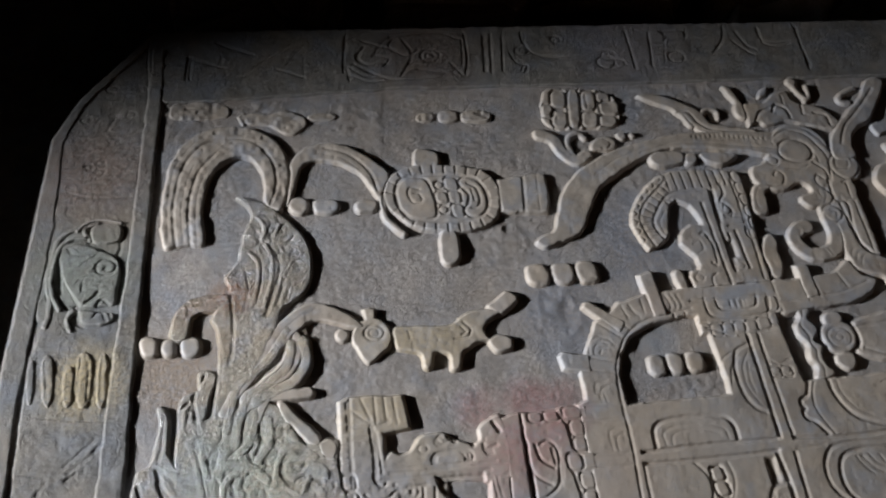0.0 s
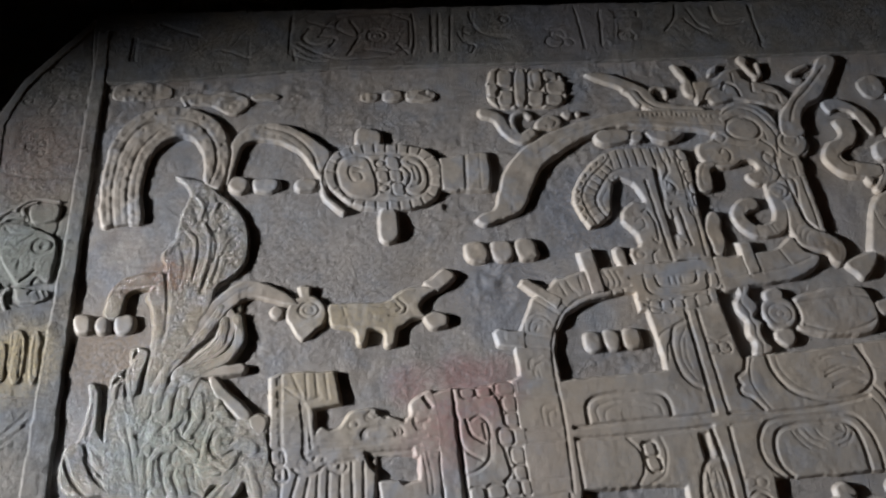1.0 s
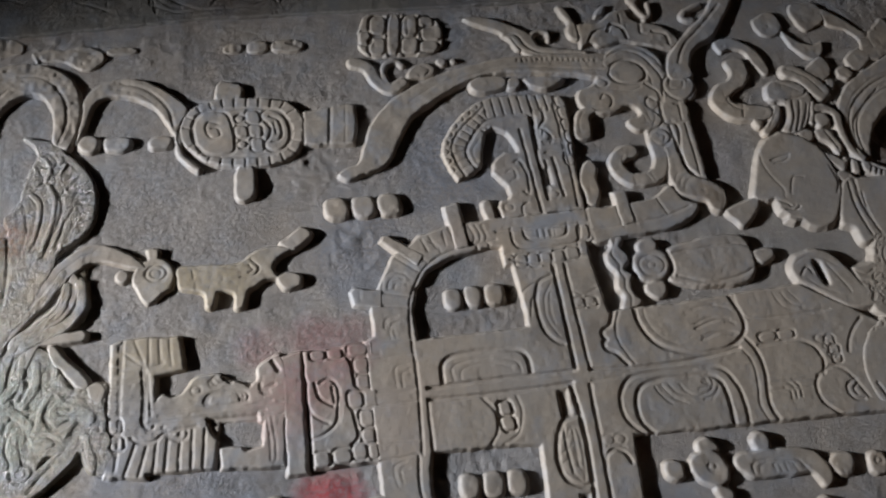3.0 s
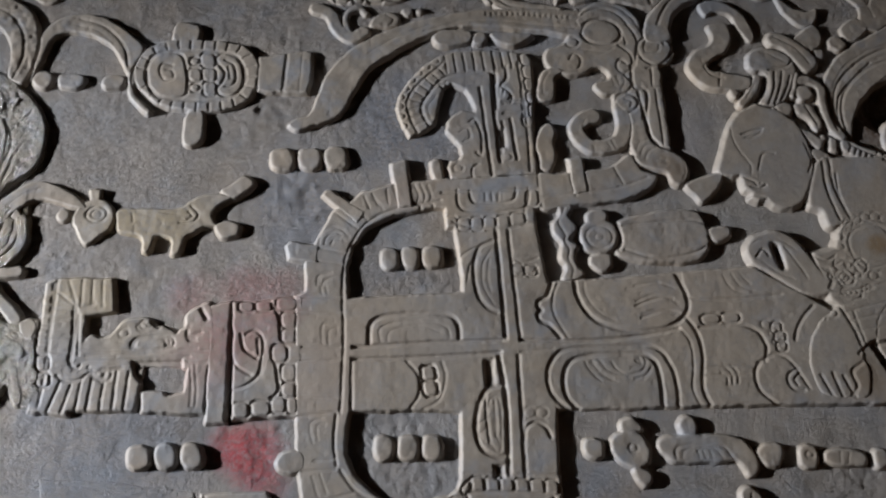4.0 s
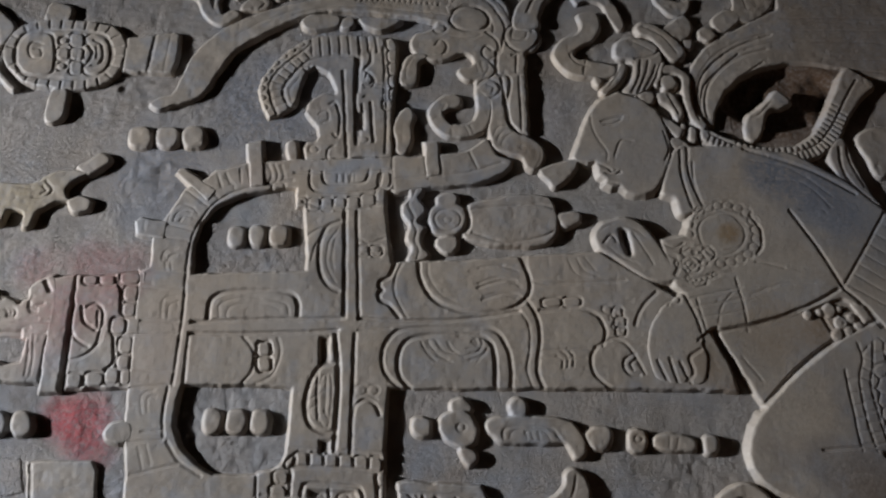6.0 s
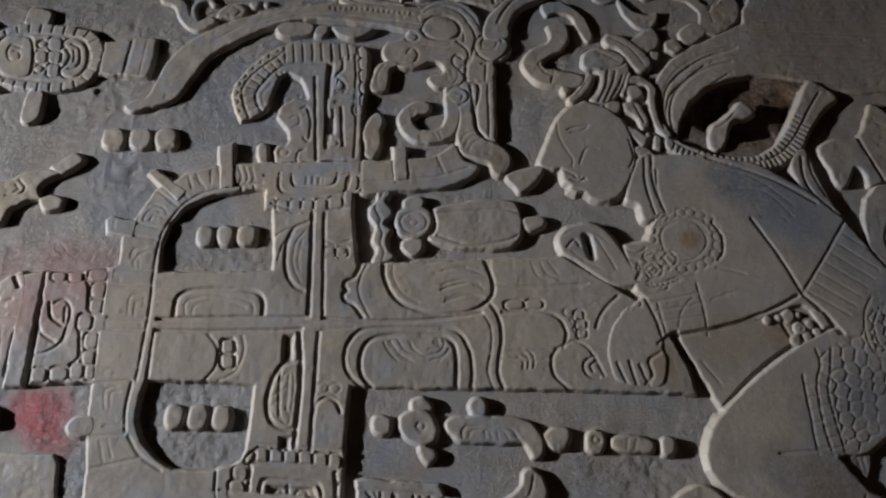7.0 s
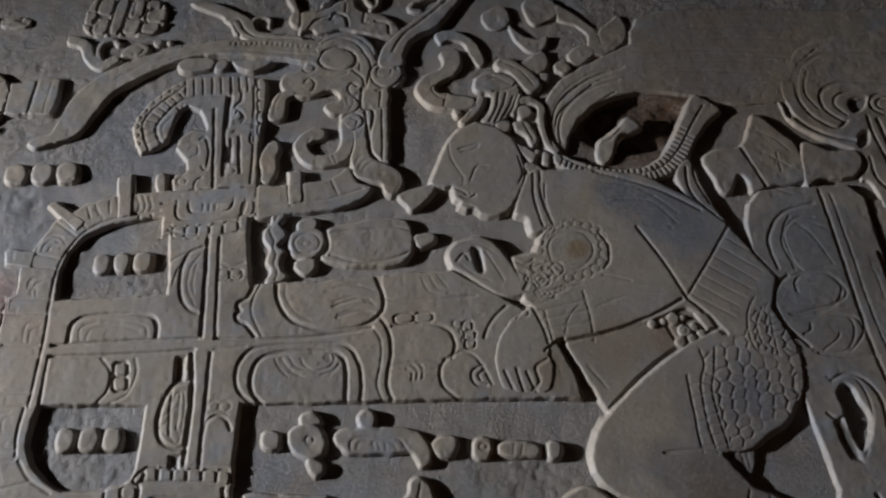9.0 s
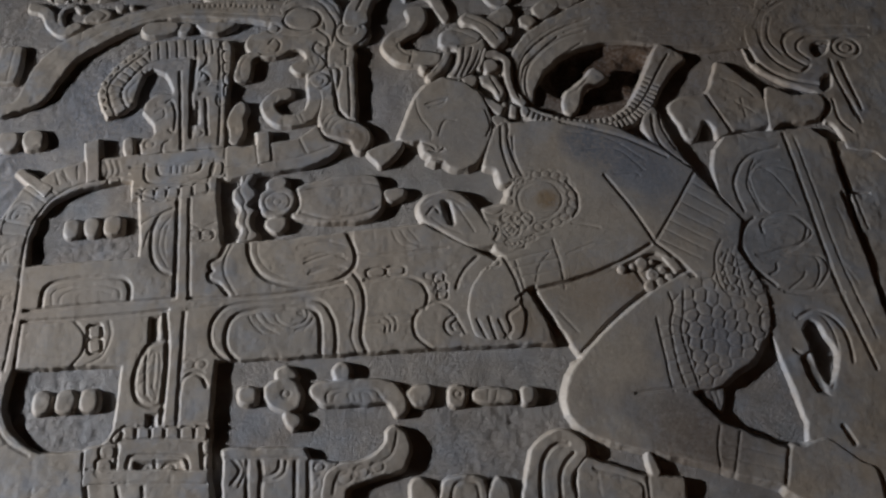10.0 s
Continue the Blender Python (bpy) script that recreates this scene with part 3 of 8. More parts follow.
c.ring(0.0030, 0.0020, (0.028, 1.100), (0.081, 1.103), (0.074, 1.076), (0.024, 1.073))
c.groove(0.0040, 0.0030, (0.191, 1.105), (0.182, 1.062), (0.149, 1.024))
c.groove(0.0060, 0.0040, (0.220, 1.084), (0.235, 1.041), (0.257, 1.021))
c.groove(0.0040, 0.0030, (0.283, 1.095), (0.282, 1.059), (0.314, 1.043), (0.364, 1.049))
c.groove(0.0050, 0.0040, (0.393, 1.096), (0.389, 1.029), (0.393, 0.968))
c.ring(0.0025, 0.0015, (0.032, 1.058), (0.085, 1.060), (0.075, 1.014), (0.026, 1.012))
c.build()

c = Carving('border_glyph', 'worn glyph head in a ring on the rim field', top=1.0025, soft=0.004, bump=1.6, material=rim_stone, base=0.9965)
c.blob((-1.408, 0.524), (-1.394, 0.544), (-1.361, 0.539), (-1.329, 0.524), (-1.298, 0.504), (-1.288, 0.472), (-1.293, 0.436), (-1.293, 0.403), (-1.312, 0.397), (-1.348, 0.394), (-1.368, 0.407), (-1.388, 0.443), (-1.404, 0.479))
c.stroke(0.012, (-1.399, 0.398), (-1.413, 0.422), (-1.421, 0.458), (-1.419, 0.496), (-1.411, 0.532), (-1.391, 0.552), (-1.362, 0.555))
c.blob((-1.351, 0.579), (-1.320, 0.585), (-1.294, 0.581), (-1.294, 0.546), (-1.321, 0.539), (-1.346, 0.544))
c.blob((-1.363, 0.394), (-1.332, 0.387), (-1.298, 0.382), (-1.297, 0.365), (-1.320, 0.355), (-1.351, 0.359), (-1.359, 0.377))
c.stroke(0.008, (-1.379, 0.572), (-1.365, 0.588), (-1.332, 0.597), (-1.293, 0.589))
c.circle(0.0050, 0.0045, 0.020, (-1.317, 0.484))
c.circle(0.0050, 0.0040, 0.003, (-1.317, 0.481))
c.groove(0.0050, 0.0040, (-1.388, 0.438), (-1.361, 0.401))
c.groove(0.0040, 0.0030, (-1.395, 0.531), (-1.377, 0.514), (-1.331, 0.519))
c.groove(0.0040, 0.0030, (-1.366, 0.490), (-1.348, 0.504), (-1.335, 0.514))
c.groove(0.0040, 0.0030, (-1.370, 0.452), (-1.359, 0.459), (-1.360, 0.436))
c.groove(0.0060, 0.0060, (-1.351, 0.406), (-1.337, 0.417), (-1.329, 0.429))
c.groove(0.0050, 0.0050, (-1.329, 0.398), (-1.321, 0.411), (-1.306, 0.400))
c.groove(0.0040, 0.0040, (-1.334, 0.375), (-1.322, 0.386), (-1.310, 0.366))
c.groove(0.0040, 0.0040, (-1.322, 0.384), (-1.309, 0.388), (-1.300, 0.370))
c.build()

c = Carving('border_glyph', 'yellowish weathered glyph block of upright bars on the rim field', top=0.9995, soft=0.004, bump=2.0, material=rim_stone, base=0.9965)
c.cushion((-1.383, 0.276), (-1.359, 0.278), (-1.356, 0.191), (-1.380, 0.195))
c.cushion((-1.362, 0.306), (-1.326, 0.303), (-1.324, 0.188), (-1.356, 0.191))
c.cushion((-1.321, 0.301), (-1.298, 0.299), (-1.297, 0.184), (-1.319, 0.188))
c.cushion((-1.428, 0.302), (-1.398, 0.304), (-1.392, 0.194), (-1.414, 0.196))
c.cushion((-1.449, 0.290), (-1.432, 0.300), (-1.426, 0.201), (-1.444, 0.205))
c.groove(0.0040, 0.0030, (-1.351, 0.296), (-1.352, 0.259), (-1.353, 0.197))
c.groove(0.0040, 0.0030, (-1.335, 0.281), (-1.333, 0.204))
c.groove(0.0030, 0.0020, (-1.311, 0.290), (-1.308, 0.194))
c.groove(0.0030, 0.0020, (-1.377, 0.228), (-1.358, 0.237))
c.groove(0.0030, 0.0020, (-1.415, 0.287), (-1.406, 0.219))
c.build()

c = Carving('border_scroll', 'thin raised scroll on the rim field', top=1.0, soft=0.003, material=rim_stone)
c.stroke(0.013, (-1.367, 0.585), (-1.410, 0.561), (-1.422, 0.515), (-1.427, 0.458), (-1.417, 0.408), (-1.423, 0.360))
c.stroke(0.011, (-1.354, 0.550), (-1.367, 0.578), (-1.340, 0.590))
c.stroke(0.011, (-1.373, 0.392), (-1.384, 0.375), (-1.375, 0.350))
c.build()

c = Carving('bird_tail', 'arched tail of three long ribbed feather bands', bump=3.0)
c.blob((-1.206, 0.523), (-1.214, 0.589), (-1.212, 0.659), (-1.200, 0.724), (-1.171, 0.787), (-1.114, 0.822), (-1.045, 0.825), (-0.986, 0.797), (-0.953, 0.746), (-0.946, 0.688), (-0.956, 0.630), (-0.969, 0.599), (-0.999, 0.615), (-1.000, 0.662), (-1.012, 0.714), (-1.043, 0.743), (-1.080, 0.734), (-1.109, 0.704), (-1.125, 0.654), (-1.130, 0.591), (-1.125, 0.526), (-1.156, 0.525), (-1.182, 0.522))
c.groove(0.0060, 0.0030, (-1.182, 0.524), (-1.189, 0.601), (-1.184, 0.672), (-1.164, 0.737), (-1.125, 0.780), (-1.064, 0.791), (-1.015, 0.775), (-0.982, 0.727), (-0.973, 0.667), (-0.987, 0.614))
c.groove(0.0060, 0.0030, (-1.152, 0.525), (-1.158, 0.592), (-1.153, 0.656), (-1.135, 0.713), (-1.101, 0.753))
c.groove(0.0030, 0.0012, (-1.196, 0.533), (-1.201, 0.602), (-1.198, 0.673), (-1.181, 0.738), (-1.144, 0.789))
c.groove(0.0030, 0.0012, (-1.166, 0.531), (-1.172, 0.593), (-1.167, 0.664), (-1.148, 0.724))
c.groove(0.0030, 0.0012, (-1.139, 0.536), (-1.143, 0.592), (-1.139, 0.655), (-1.121, 0.705))
c.build()

c = Carving('feather_base', 'sunken strands of flowing feathers', top=1.0, bump=1.6, material=wet_stone)
c.blob((-1.083, 0.396), (-1.025, 0.373), (-0.969, 0.356), (-0.920, 0.327), (-0.931, 0.250), (-0.968, 0.195), (-1.022, 0.166), (-1.079, 0.138), (-1.108, 0.119), (-1.100, 0.195), (-1.095, 0.287))
c.groove(0.0070, 0.0040, (-0.943, 0.299), (-0.967, 0.230), (-1.027, 0.183))
c.build()

c = Carving('bird_body', 'pitted grey bird body with layered wing feathers and rusty stain', bump=2.2, material=wet_stone)
c.blob((-1.060, 0.639), (-1.028, 0.631), (-0.998, 0.618), (-0.958, 0.580), (-0.923, 0.536), (-0.909, 0.501), (-0.907, 0.454), (-0.917, 0.409), (-0.944, 0.383), (-0.969, 0.365), (-0.981, 0.326), (-1.004, 0.280), (-1.026, 0.235), (-1.058, 0.192), (-1.084, 0.161), (-1.102, 0.151), (-1.095, 0.206), (-1.090, 0.263), (-1.096, 0.323), (-1.108, 0.354), (-1.086, 0.383), (-1.075, 0.420), (-1.081, 0.447), (-1.058, 0.478), (-1.046, 0.537), (-1.029, 0.585), (-1.034, 0.609))
c.groove(0.0060, 0.0030, (-1.035, 0.499), (-1.018, 0.488), (-1.010, 0.455), (-1.016, 0.403), (-1.025, 0.373))
c.groove(0.0060, 0.0030, (-1.000, 0.521), (-0.975, 0.485), (-0.974, 0.439), (-0.991, 0.389), (-1.003, 0.352))
c.groove(0.0060, 0.0030, (-0.961, 0.451), (-0.970, 0.407), (-0.980, 0.376))
c.groove(0.0060, 0.0030, (-0.919, 0.495), (-0.949, 0.470), (-0.961, 0.438))
c.groove(0.0060, 0.0030, (-0.916, 0.435), (-0.945, 0.418), (-0.957, 0.387))
c.groove(0.0060, 0.0030, (-1.017, 0.563), (-0.994, 0.548), (-0.988, 0.520))
c.groove(0.0060, 0.0030, (-0.964, 0.560), (-0.988, 0.540))
c.groove(0.0060, 0.0030, (-0.941, 0.531), (-0.965, 0.505), (-0.978, 0.486))
c.groove(0.0040, 0.0020, (-1.008, 0.597), (-0.988, 0.568), (-1.000, 0.541))
c.groove(0.0040, 0.0020, (-0.975, 0.581), (-0.964, 0.546))
c.groove(0.0040, 0.0020, (-1.025, 0.563), (-1.012, 0.528), (-1.021, 0.509))
c.groove(0.0040, 0.0020, (-0.924, 0.516), (-0.942, 0.503), (-0.952, 0.477))
c.groove(0.0040, 0.0020, (-1.047, 0.470), (-1.036, 0.418), (-1.045, 0.368))
c.groove(0.0030, 0.0012, (-0.992, 0.467), (-0.995, 0.415), (-1.008, 0.378))
c.groove(0.0030, 0.0012, (-0.950, 0.424), (-0.963, 0.387))
c.groove(0.0060, 0.0030, (-1.072, 0.407), (-1.067, 0.357), (-1.067, 0.296), (-1.074, 0.250))
c.stroke(0.037, (-1.169, 0.326), (-1.161, 0.364), (-1.136, 0.385), (-1.086, 0.390))
c.build()

c = Carving('wing_feather', 'pitted ridged wing feather', top=1.0054, soft=0.008, bump=1.8, material=wet_stone)
c.stroke(0.017, (-1.033, 0.496), (-1.018, 0.479), (-1.015, 0.442), (-1.025, 0.385))
c.build()

c = Carving('wing_feather', 'pitted ridged wing feather', top=1.0054, soft=0.008, bump=1.8, material=wet_stone)
c.stroke(0.017, (-1.000, 0.514), (-0.987, 0.477), (-0.990, 0.427), (-1.007, 0.371))
c.build()

c = Carving('wing_feather', 'pitted ridged wing feather', top=1.0054, soft=0.008, bump=1.8, material=wet_stone)
c.stroke(0.013, (-0.969, 0.445), (-0.977, 0.407), (-0.989, 0.376))
c.build()

c = Carving('wing_feather', 'pitted ridged wing feather', top=1.0054, soft=0.008, bump=1.8, material=wet_stone)
c.stroke(0.017, (-0.925, 0.491), (-0.949, 0.470), (-0.963, 0.441))
c.build()

c = Carving('wing_feather', 'pitted ridged wing feather', top=1.0054, soft=0.008, bump=1.8, material=wet_stone)
c.stroke(0.013, (-0.919, 0.435), (-0.945, 0.418), (-0.957, 0.389))
c.build()

c = Carving('wing_feather', 'pitted ridged wing feather', top=1.0054, soft=0.008, bump=1.8, material=wet_stone)
c.stroke(0.016, (-1.017, 0.584), (-1.002, 0.562), (-1.005, 0.528))
c.build()

c = Carving('wing_feather', 'pitted ridged wing feather', top=1.0054, soft=0.008, bump=1.8, material=wet_stone)
c.stroke(0.014, (-0.970, 0.563), (-0.979, 0.533), (-0.966, 0.498))
c.build()

c = Carving('feather_plume', 'curled pale feather plume ending in a knob', material=wet_stone)
c.blob((-1.203, 0.178), (-1.187, 0.172), (-1.183, 0.126), (-1.180, 0.084), (-1.148, 0.040), (-1.138, 0.006), (-1.137, -0.031), (-1.233, -0.021), (-1.239, 0.053), (-1.217, 0.069), (-1.208, 0.107), (-1.200, 0.144))
c.groove(0.0060, 0.0030, (-1.211, 0.066), (-1.178, 0.042), (-1.157, 0.008))
c.groove(0.0060, 0.0030, (-1.192, 0.159), (-1.193, 0.116), (-1.199, 0.075))
c.groove(0.0070, 0.0060, (-1.202, 0.061), (-1.189, 0.023), (-1.158, -0.007), (-1.122, -0.028))
c.groove(0.0060, 0.0050, (-1.200, 0.036), (-1.182, -0.000), (-1.143, -0.034))
c.groove(0.0060, 0.0050, (-1.238, 0.046), (-1.222, 0.002), (-1.195, -0.033))
c.groove(0.0060, 0.0050, (-1.173, 0.153), (-1.176, 0.109), (-1.157, 0.065), (-1.130, 0.042))
c.build()

c = Carving('feather_plume', 'curled cream feather plume with stained edge', material=wet_stone)
c.blob((-1.133, 0.239), (-1.117, 0.247), (-1.096, 0.231), (-1.106, 0.196), (-1.115, 0.152), (-1.118, 0.131), (-1.104, 0.098), (-1.134, 0.059), (-1.150, 0.091), (-1.165, 0.124), (-1.168, 0.162), (-1.158, 0.195), (-1.132, 0.209))
c.groove(0.0060, 0.0030, (-1.136, 0.154), (-1.130, 0.127), (-1.120, 0.110))
c.groove(0.0060, 0.0030, (-1.142, 0.182), (-1.149, 0.144), (-1.135, 0.100))
c.groove(0.0060, 0.0050, (-1.148, 0.182), (-1.163, 0.163), (-1.158, 0.119), (-1.128, 0.071))
c.groove(0.0060, 0.0050, (-1.120, 0.232), (-1.139, 0.194), (-1.134, 0.149))
c.build()

c = Carving('feather_plume', 'long sweeping feather plume joining beast and bird', bump=1.6)
c.blob((-0.903, 0.375), (-0.856, 0.356), (-0.813, 0.323), (-0.816, 0.311), (-0.858, 0.323), (-0.903, 0.335), (-0.937, 0.317), (-0.971, 0.277), (-1.005, 0.239), (-1.048, 0.191), (-1.079, 0.149), (-1.095, 0.156), (-1.079, 0.193), (-1.048, 0.236), (-1.015, 0.292), (-0.981, 0.332), (-0.947, 0.361))
c.groove(0.0030, 0.0012, (-0.902, 0.360), (-0.942, 0.341), (-0.982, 0.302), (-1.015, 0.251), (-1.058, 0.203))
c.build()

c = Carving('feather_plume', 'outer feather plume with yellowish tip', bump=1.6)
c.blob((-0.948, 0.321), (-0.931, 0.298), (-0.932, 0.262), (-0.945, 0.234), (-0.973, 0.207), (-1.005, 0.198), (-1.048, 0.168), (-1.053, 0.191), (-1.005, 0.227), (-0.977, 0.254), (-0.960, 0.288))
c.groove(0.0060, 0.0030, (-0.954, 0.294), (-0.963, 0.253), (-0.994, 0.220), (-1.037, 0.190))
c.build()

c = Carving('bird_claw', 'crossed claw of worn grey-green stone')
c.stroke(0.022, (-1.048, 0.163), (-0.995, 0.183), (-0.926, 0.185))
c.stroke(0.021, (-1.022, 0.139), (-1.006, 0.176))
c.blob((-0.986, 0.168), (-0.969, 0.171), (-0.948, 0.142), (-0.923, 0.117), (-0.905, 0.089), (-0.915, 0.077), (-0.932, 0.085), (-0.954, 0.116), (-0.973, 0.135))
c.blob((-0.911, 0.083), (-0.888, 0.092), (-0.876, 0.074), (-0.885, 0.049), (-0.903, 0.055))
c.build()

c = Carving('feather_curl', 'worn curled feather ridge', top=1.0048, soft=0.008, bump=1.5, material=wet_stone)
c.stroke(0.022, (-1.088, 0.333), (-1.084, 0.260), (-1.091, 0.202), (-1.098, 0.146))
c.build()

c = Carving('feather_curl', 'worn curled feather ridge', top=1.0048, soft=0.008, bump=1.5, material=wet_stone)
c.stroke(0.025, (-1.007, 0.299), (-1.036, 0.256), (-1.075, 0.217), (-1.092, 0.157), (-1.097, 0.108))
c.build()

c = Carving('feather_curl', 'worn curled feather ridge', top=1.0048, soft=0.008, bump=1.5, material=wet_stone)
c.stroke(0.025, (-0.962, 0.317), (-0.985, 0.276), (-1.017, 0.240), (-1.056, 0.210), (-1.070, 0.166), (-1.079, 0.120))
c.build()

c = Carving('feather_curl', 'worn curled feather ridge', top=1.0048, soft=0.008, bump=1.5, material=wet_stone)
c.stroke(0.025, (-0.955, 0.290), (-0.961, 0.245), (-0.999, 0.208), (-1.035, 0.186), (-1.054, 0.142), (-1.063, 0.094))
c.build()

c = Carving('feather_curl', 'worn curled feather ridge', top=1.0048, soft=0.008, bump=1.5, material=wet_stone)
c.stroke(0.027, (-0.931, 0.293), (-0.927, 0.247), (-0.950, 0.211), (-0.993, 0.191), (-1.026, 0.176))
c.build()

c = Carving('feather_curl', 'worn curled feather ridge', top=1.0048, soft=0.008, bump=1.5, material=wet_stone)
c.stroke(0.024, (-1.026, 0.272), (-1.059, 0.239), (-1.084, 0.213))
c.build()

c = Carving('feather_curl', 'worn curled feather ridge', top=1.0048, soft=0.008, bump=1.5, material=wet_stone)
c.stroke(0.025, (-1.097, -0.028), (-1.103, 0.027), (-1.089, 0.053), (-1.055, 0.056), (-1.027, 0.045), (-1.008, 0.026))
c.build()

c = Carving('feather_curl', 'worn curled feather ridge', top=1.0048, soft=0.008, bump=1.5, material=wet_stone)
c.stroke(0.021, (-1.082, -0.026), (-1.085, 0.015), (-1.070, 0.036), (-1.045, 0.042))
c.build()

c = Carving('feather_curl', 'worn curled feather ridge', top=1.0048, soft=0.008, bump=1.5, material=wet_stone)
c.stroke(0.023, (-1.056, 0.142), (-1.063, 0.105), (-1.084, 0.074), (-1.090, 0.038))
c.build()

c = Carving('feather_curl', 'worn curled feather ridge', top=1.0048, soft=0.008, bump=1.5, material=wet_stone)
c.stroke(0.023, (-1.025, 0.151), (-1.032, 0.107), (-1.054, 0.077))
c.build()

c = Carving('feather_curl', 'worn curled feather ridge', top=1.0048, soft=0.008, bump=1.5, material=wet_stone)
c.stroke(0.025, (-1.002, 0.138), (-1.001, 0.094), (-1.021, 0.063))
c.build()

c = Carving('feather_curl', 'worn curled feather ridge', top=1.0048, soft=0.008, bump=1.5, material=wet_stone)
c.stroke(0.027, (-1.025, -0.044), (-1.032, -0.000), (-1.018, 0.019), (-1.000, 0.017))
c.build()

c = Carving('feather_curl', 'worn curled feather ridge', top=1.0048, soft=0.008, bump=1.5, material=wet_stone)
c.stroke(0.023, (-0.910, -0.006), (-0.902, -0.033), (-0.896, -0.062))
c.build()

c = Carving('feather_curl', 'worn curled feather ridge', top=1.0048, soft=0.008, bump=1.5, material=wet_stone)
c.stroke(0.021, (-0.885, 0.034), (-0.881, 0.006), (-0.890, -0.024))
c.build()

c = Carving('feather_curl', 'worn curled feather ridge', top=1.0048, soft=0.008, bump=1.5, material=wet_stone)
c.stroke(0.022, (-1.146, 0.104), (-1.133, 0.063), (-1.122, 0.010), (-1.112, -0.041))
c.build()

c = Carving('feather_curl', 'worn curled feather ridge', top=1.0048, soft=0.008, bump=1.5, material=wet_stone)
c.stroke(0.021, (-1.117, 0.126), (-1.122, 0.083), (-1.112, 0.040))
c.build()

c = Carving('feather_curl', 'worn curled feather ridge', top=1.0048, soft=0.008, bump=1.5, material=wet_stone)
c.stroke(0.023, (-1.051, 0.003), (-1.055, -0.017), (-1.044, -0.044))
c.build()

c = Carving('curled_beast', 'worn curled beast head among the feathers', top=1.0058, soft=0.009, bump=1.6, material=wet_stone)
c.blob((-1.002, 0.024), (-0.991, 0.069), (-0.971, 0.095), (-0.954, 0.081), (-0.936, 0.062), (-0.915, 0.056), (-0.889, 0.030), (-0.897, 0.012), (-0.922, 0.016), (-0.936, -0.008), (-0.964, -0.021), (-0.995, -0.022), (-1.008, -0.001))
c.groove(0.0070, 0.0060, (-0.968, 0.069), (-0.980, 0.038), (-0.964, 0.014), (-0.940, 0.024))
c.circle(0.0050, 0.0040, 0.010, (-0.948, 0.046))
c.groove(0.0060, 0.0050, (-1.000, 0.001), (-0.978, 0.003), (-0.954, -0.014))
c.build()

c = Carving('curled_head', 'rounded curled head with a hooked end', top=1.004, soft=0.006, bump=1.5, material=wet_stone)
c.blob((-0.976, 0.081), (-0.947, 0.094), (-0.915, 0.070), (-0.883, 0.072), (-0.879, 0.022), (-0.917, 0.016), (-0.947, 0.039), (-0.972, 0.035), (-0.983, 0.060))
c.groove(0.0060, 0.0040, (-0.935, 0.072), (-0.956, 0.063), (-0.947, 0.046))
c.circle(0.0040, 0.0020, 0.011, (-0.899, 0.060))
c.blob((-0.958, 0.022), (-0.932, 0.027), (-0.928, -0.002), (-0.944, -0.030), (-0.964, -0.028))
c.blob((-0.917, 0.005), (-0.887, 0.010), (-0.882, -0.036), (-0.919, -0.033))
c.build()

c = Carving('feather_mass', 'tangled mass of curled feathers with greenish stain', bump=1.6, top=1.003, soft=0.006, material=wet_stone)
c.blob((-1.120, 0.131), (-1.079, 0.149), (-1.037, 0.184), (-0.995, 0.173), (-0.964, 0.145), (-0.950, 0.105), (-0.925, 0.076), (-0.883, 0.077), (-0.879, 0.024), (-0.882, -0.036), (-1.137, -0.011), (-1.134, 0.048))
c.blob((-1.170, 0.124), (-1.114, 0.149), (-1.065, 0.165), (-0.994, 0.157), (-0.952, 0.087), (-0.907, 0.092), (-0.877, 0.061), (-0.879, 0.015), (-0.889, -0.004), (-0.860, -0.043), (-0.866, -0.077), (-0.890, -0.074), (-0.912, -0.057), (-0.925, -0.010), (-0.945, 0.003), (-0.982, -0.043), (-1.012, -0.106), (-1.152, -0.088))
c.groove(0.0090, 0.0035, (-1.025, 0.139), (-1.015, 0.100), (-1.026, 0.064))
c.groove(0.0060, 0.0020, (-1.043, 0.174), (-1.053, 0.141), (-1.048, 0.093))
c.groove(0.0070, 0.0025, (-1.079, 0.144), (-1.094, 0.097), (-1.128, 0.038))
c.groove(0.0060, 0.0020, (-1.090, -0.006), (-1.084, 0.034), (-1.064, 0.062), (-1.028, 0.091))
c.groove(0.0060, 0.0020, (-0.956, 0.084), (-0.976, 0.102), (-0.997, 0.088))
c.groove(0.0060, 0.0020, (-0.975, 0.134), (-0.971, 0.086), (-0.935, 0.072))
c.groove(0.0070, 0.0025, (-1.000, 0.056), (-1.031, 0.052), (-1.049, 0.021), (-1.044, -0.025), (-1.025, -0.074))
c.groove(0.0060, 0.0020, (-0.983, 0.057), (-1.009, 0.043), (-1.025, 0.013), (-1.022, -0.023), (-1.005, -0.055))
c.groove(0.0060, 0.0020, (-0.992, 0.034), (-1.008, 0.016), (-1.007, -0.015))
c.groove(0.0080, 0.0030, (-1.062, 0.111), (-1.070, 0.059), (-1.065, -0.002), (-1.050, -0.054), (-1.056, -0.091))
c.groove(0.0070, 0.0025, (-1.090, 0.125), (-1.098, 0.063), (-1.089, 0.001), (-1.091, -0.058))
c.groove(0.0070, 0.0025, (-1.121, 0.118), (-1.126, 0.056), (-1.115, -0.016), (-1.118, -0.074))
c.circle(0.0060, 0.0040, 0.019, (-1.014, -0.058))
c.circle(0.0040, 0.0020, 0.009, (-1.014, -0.059))
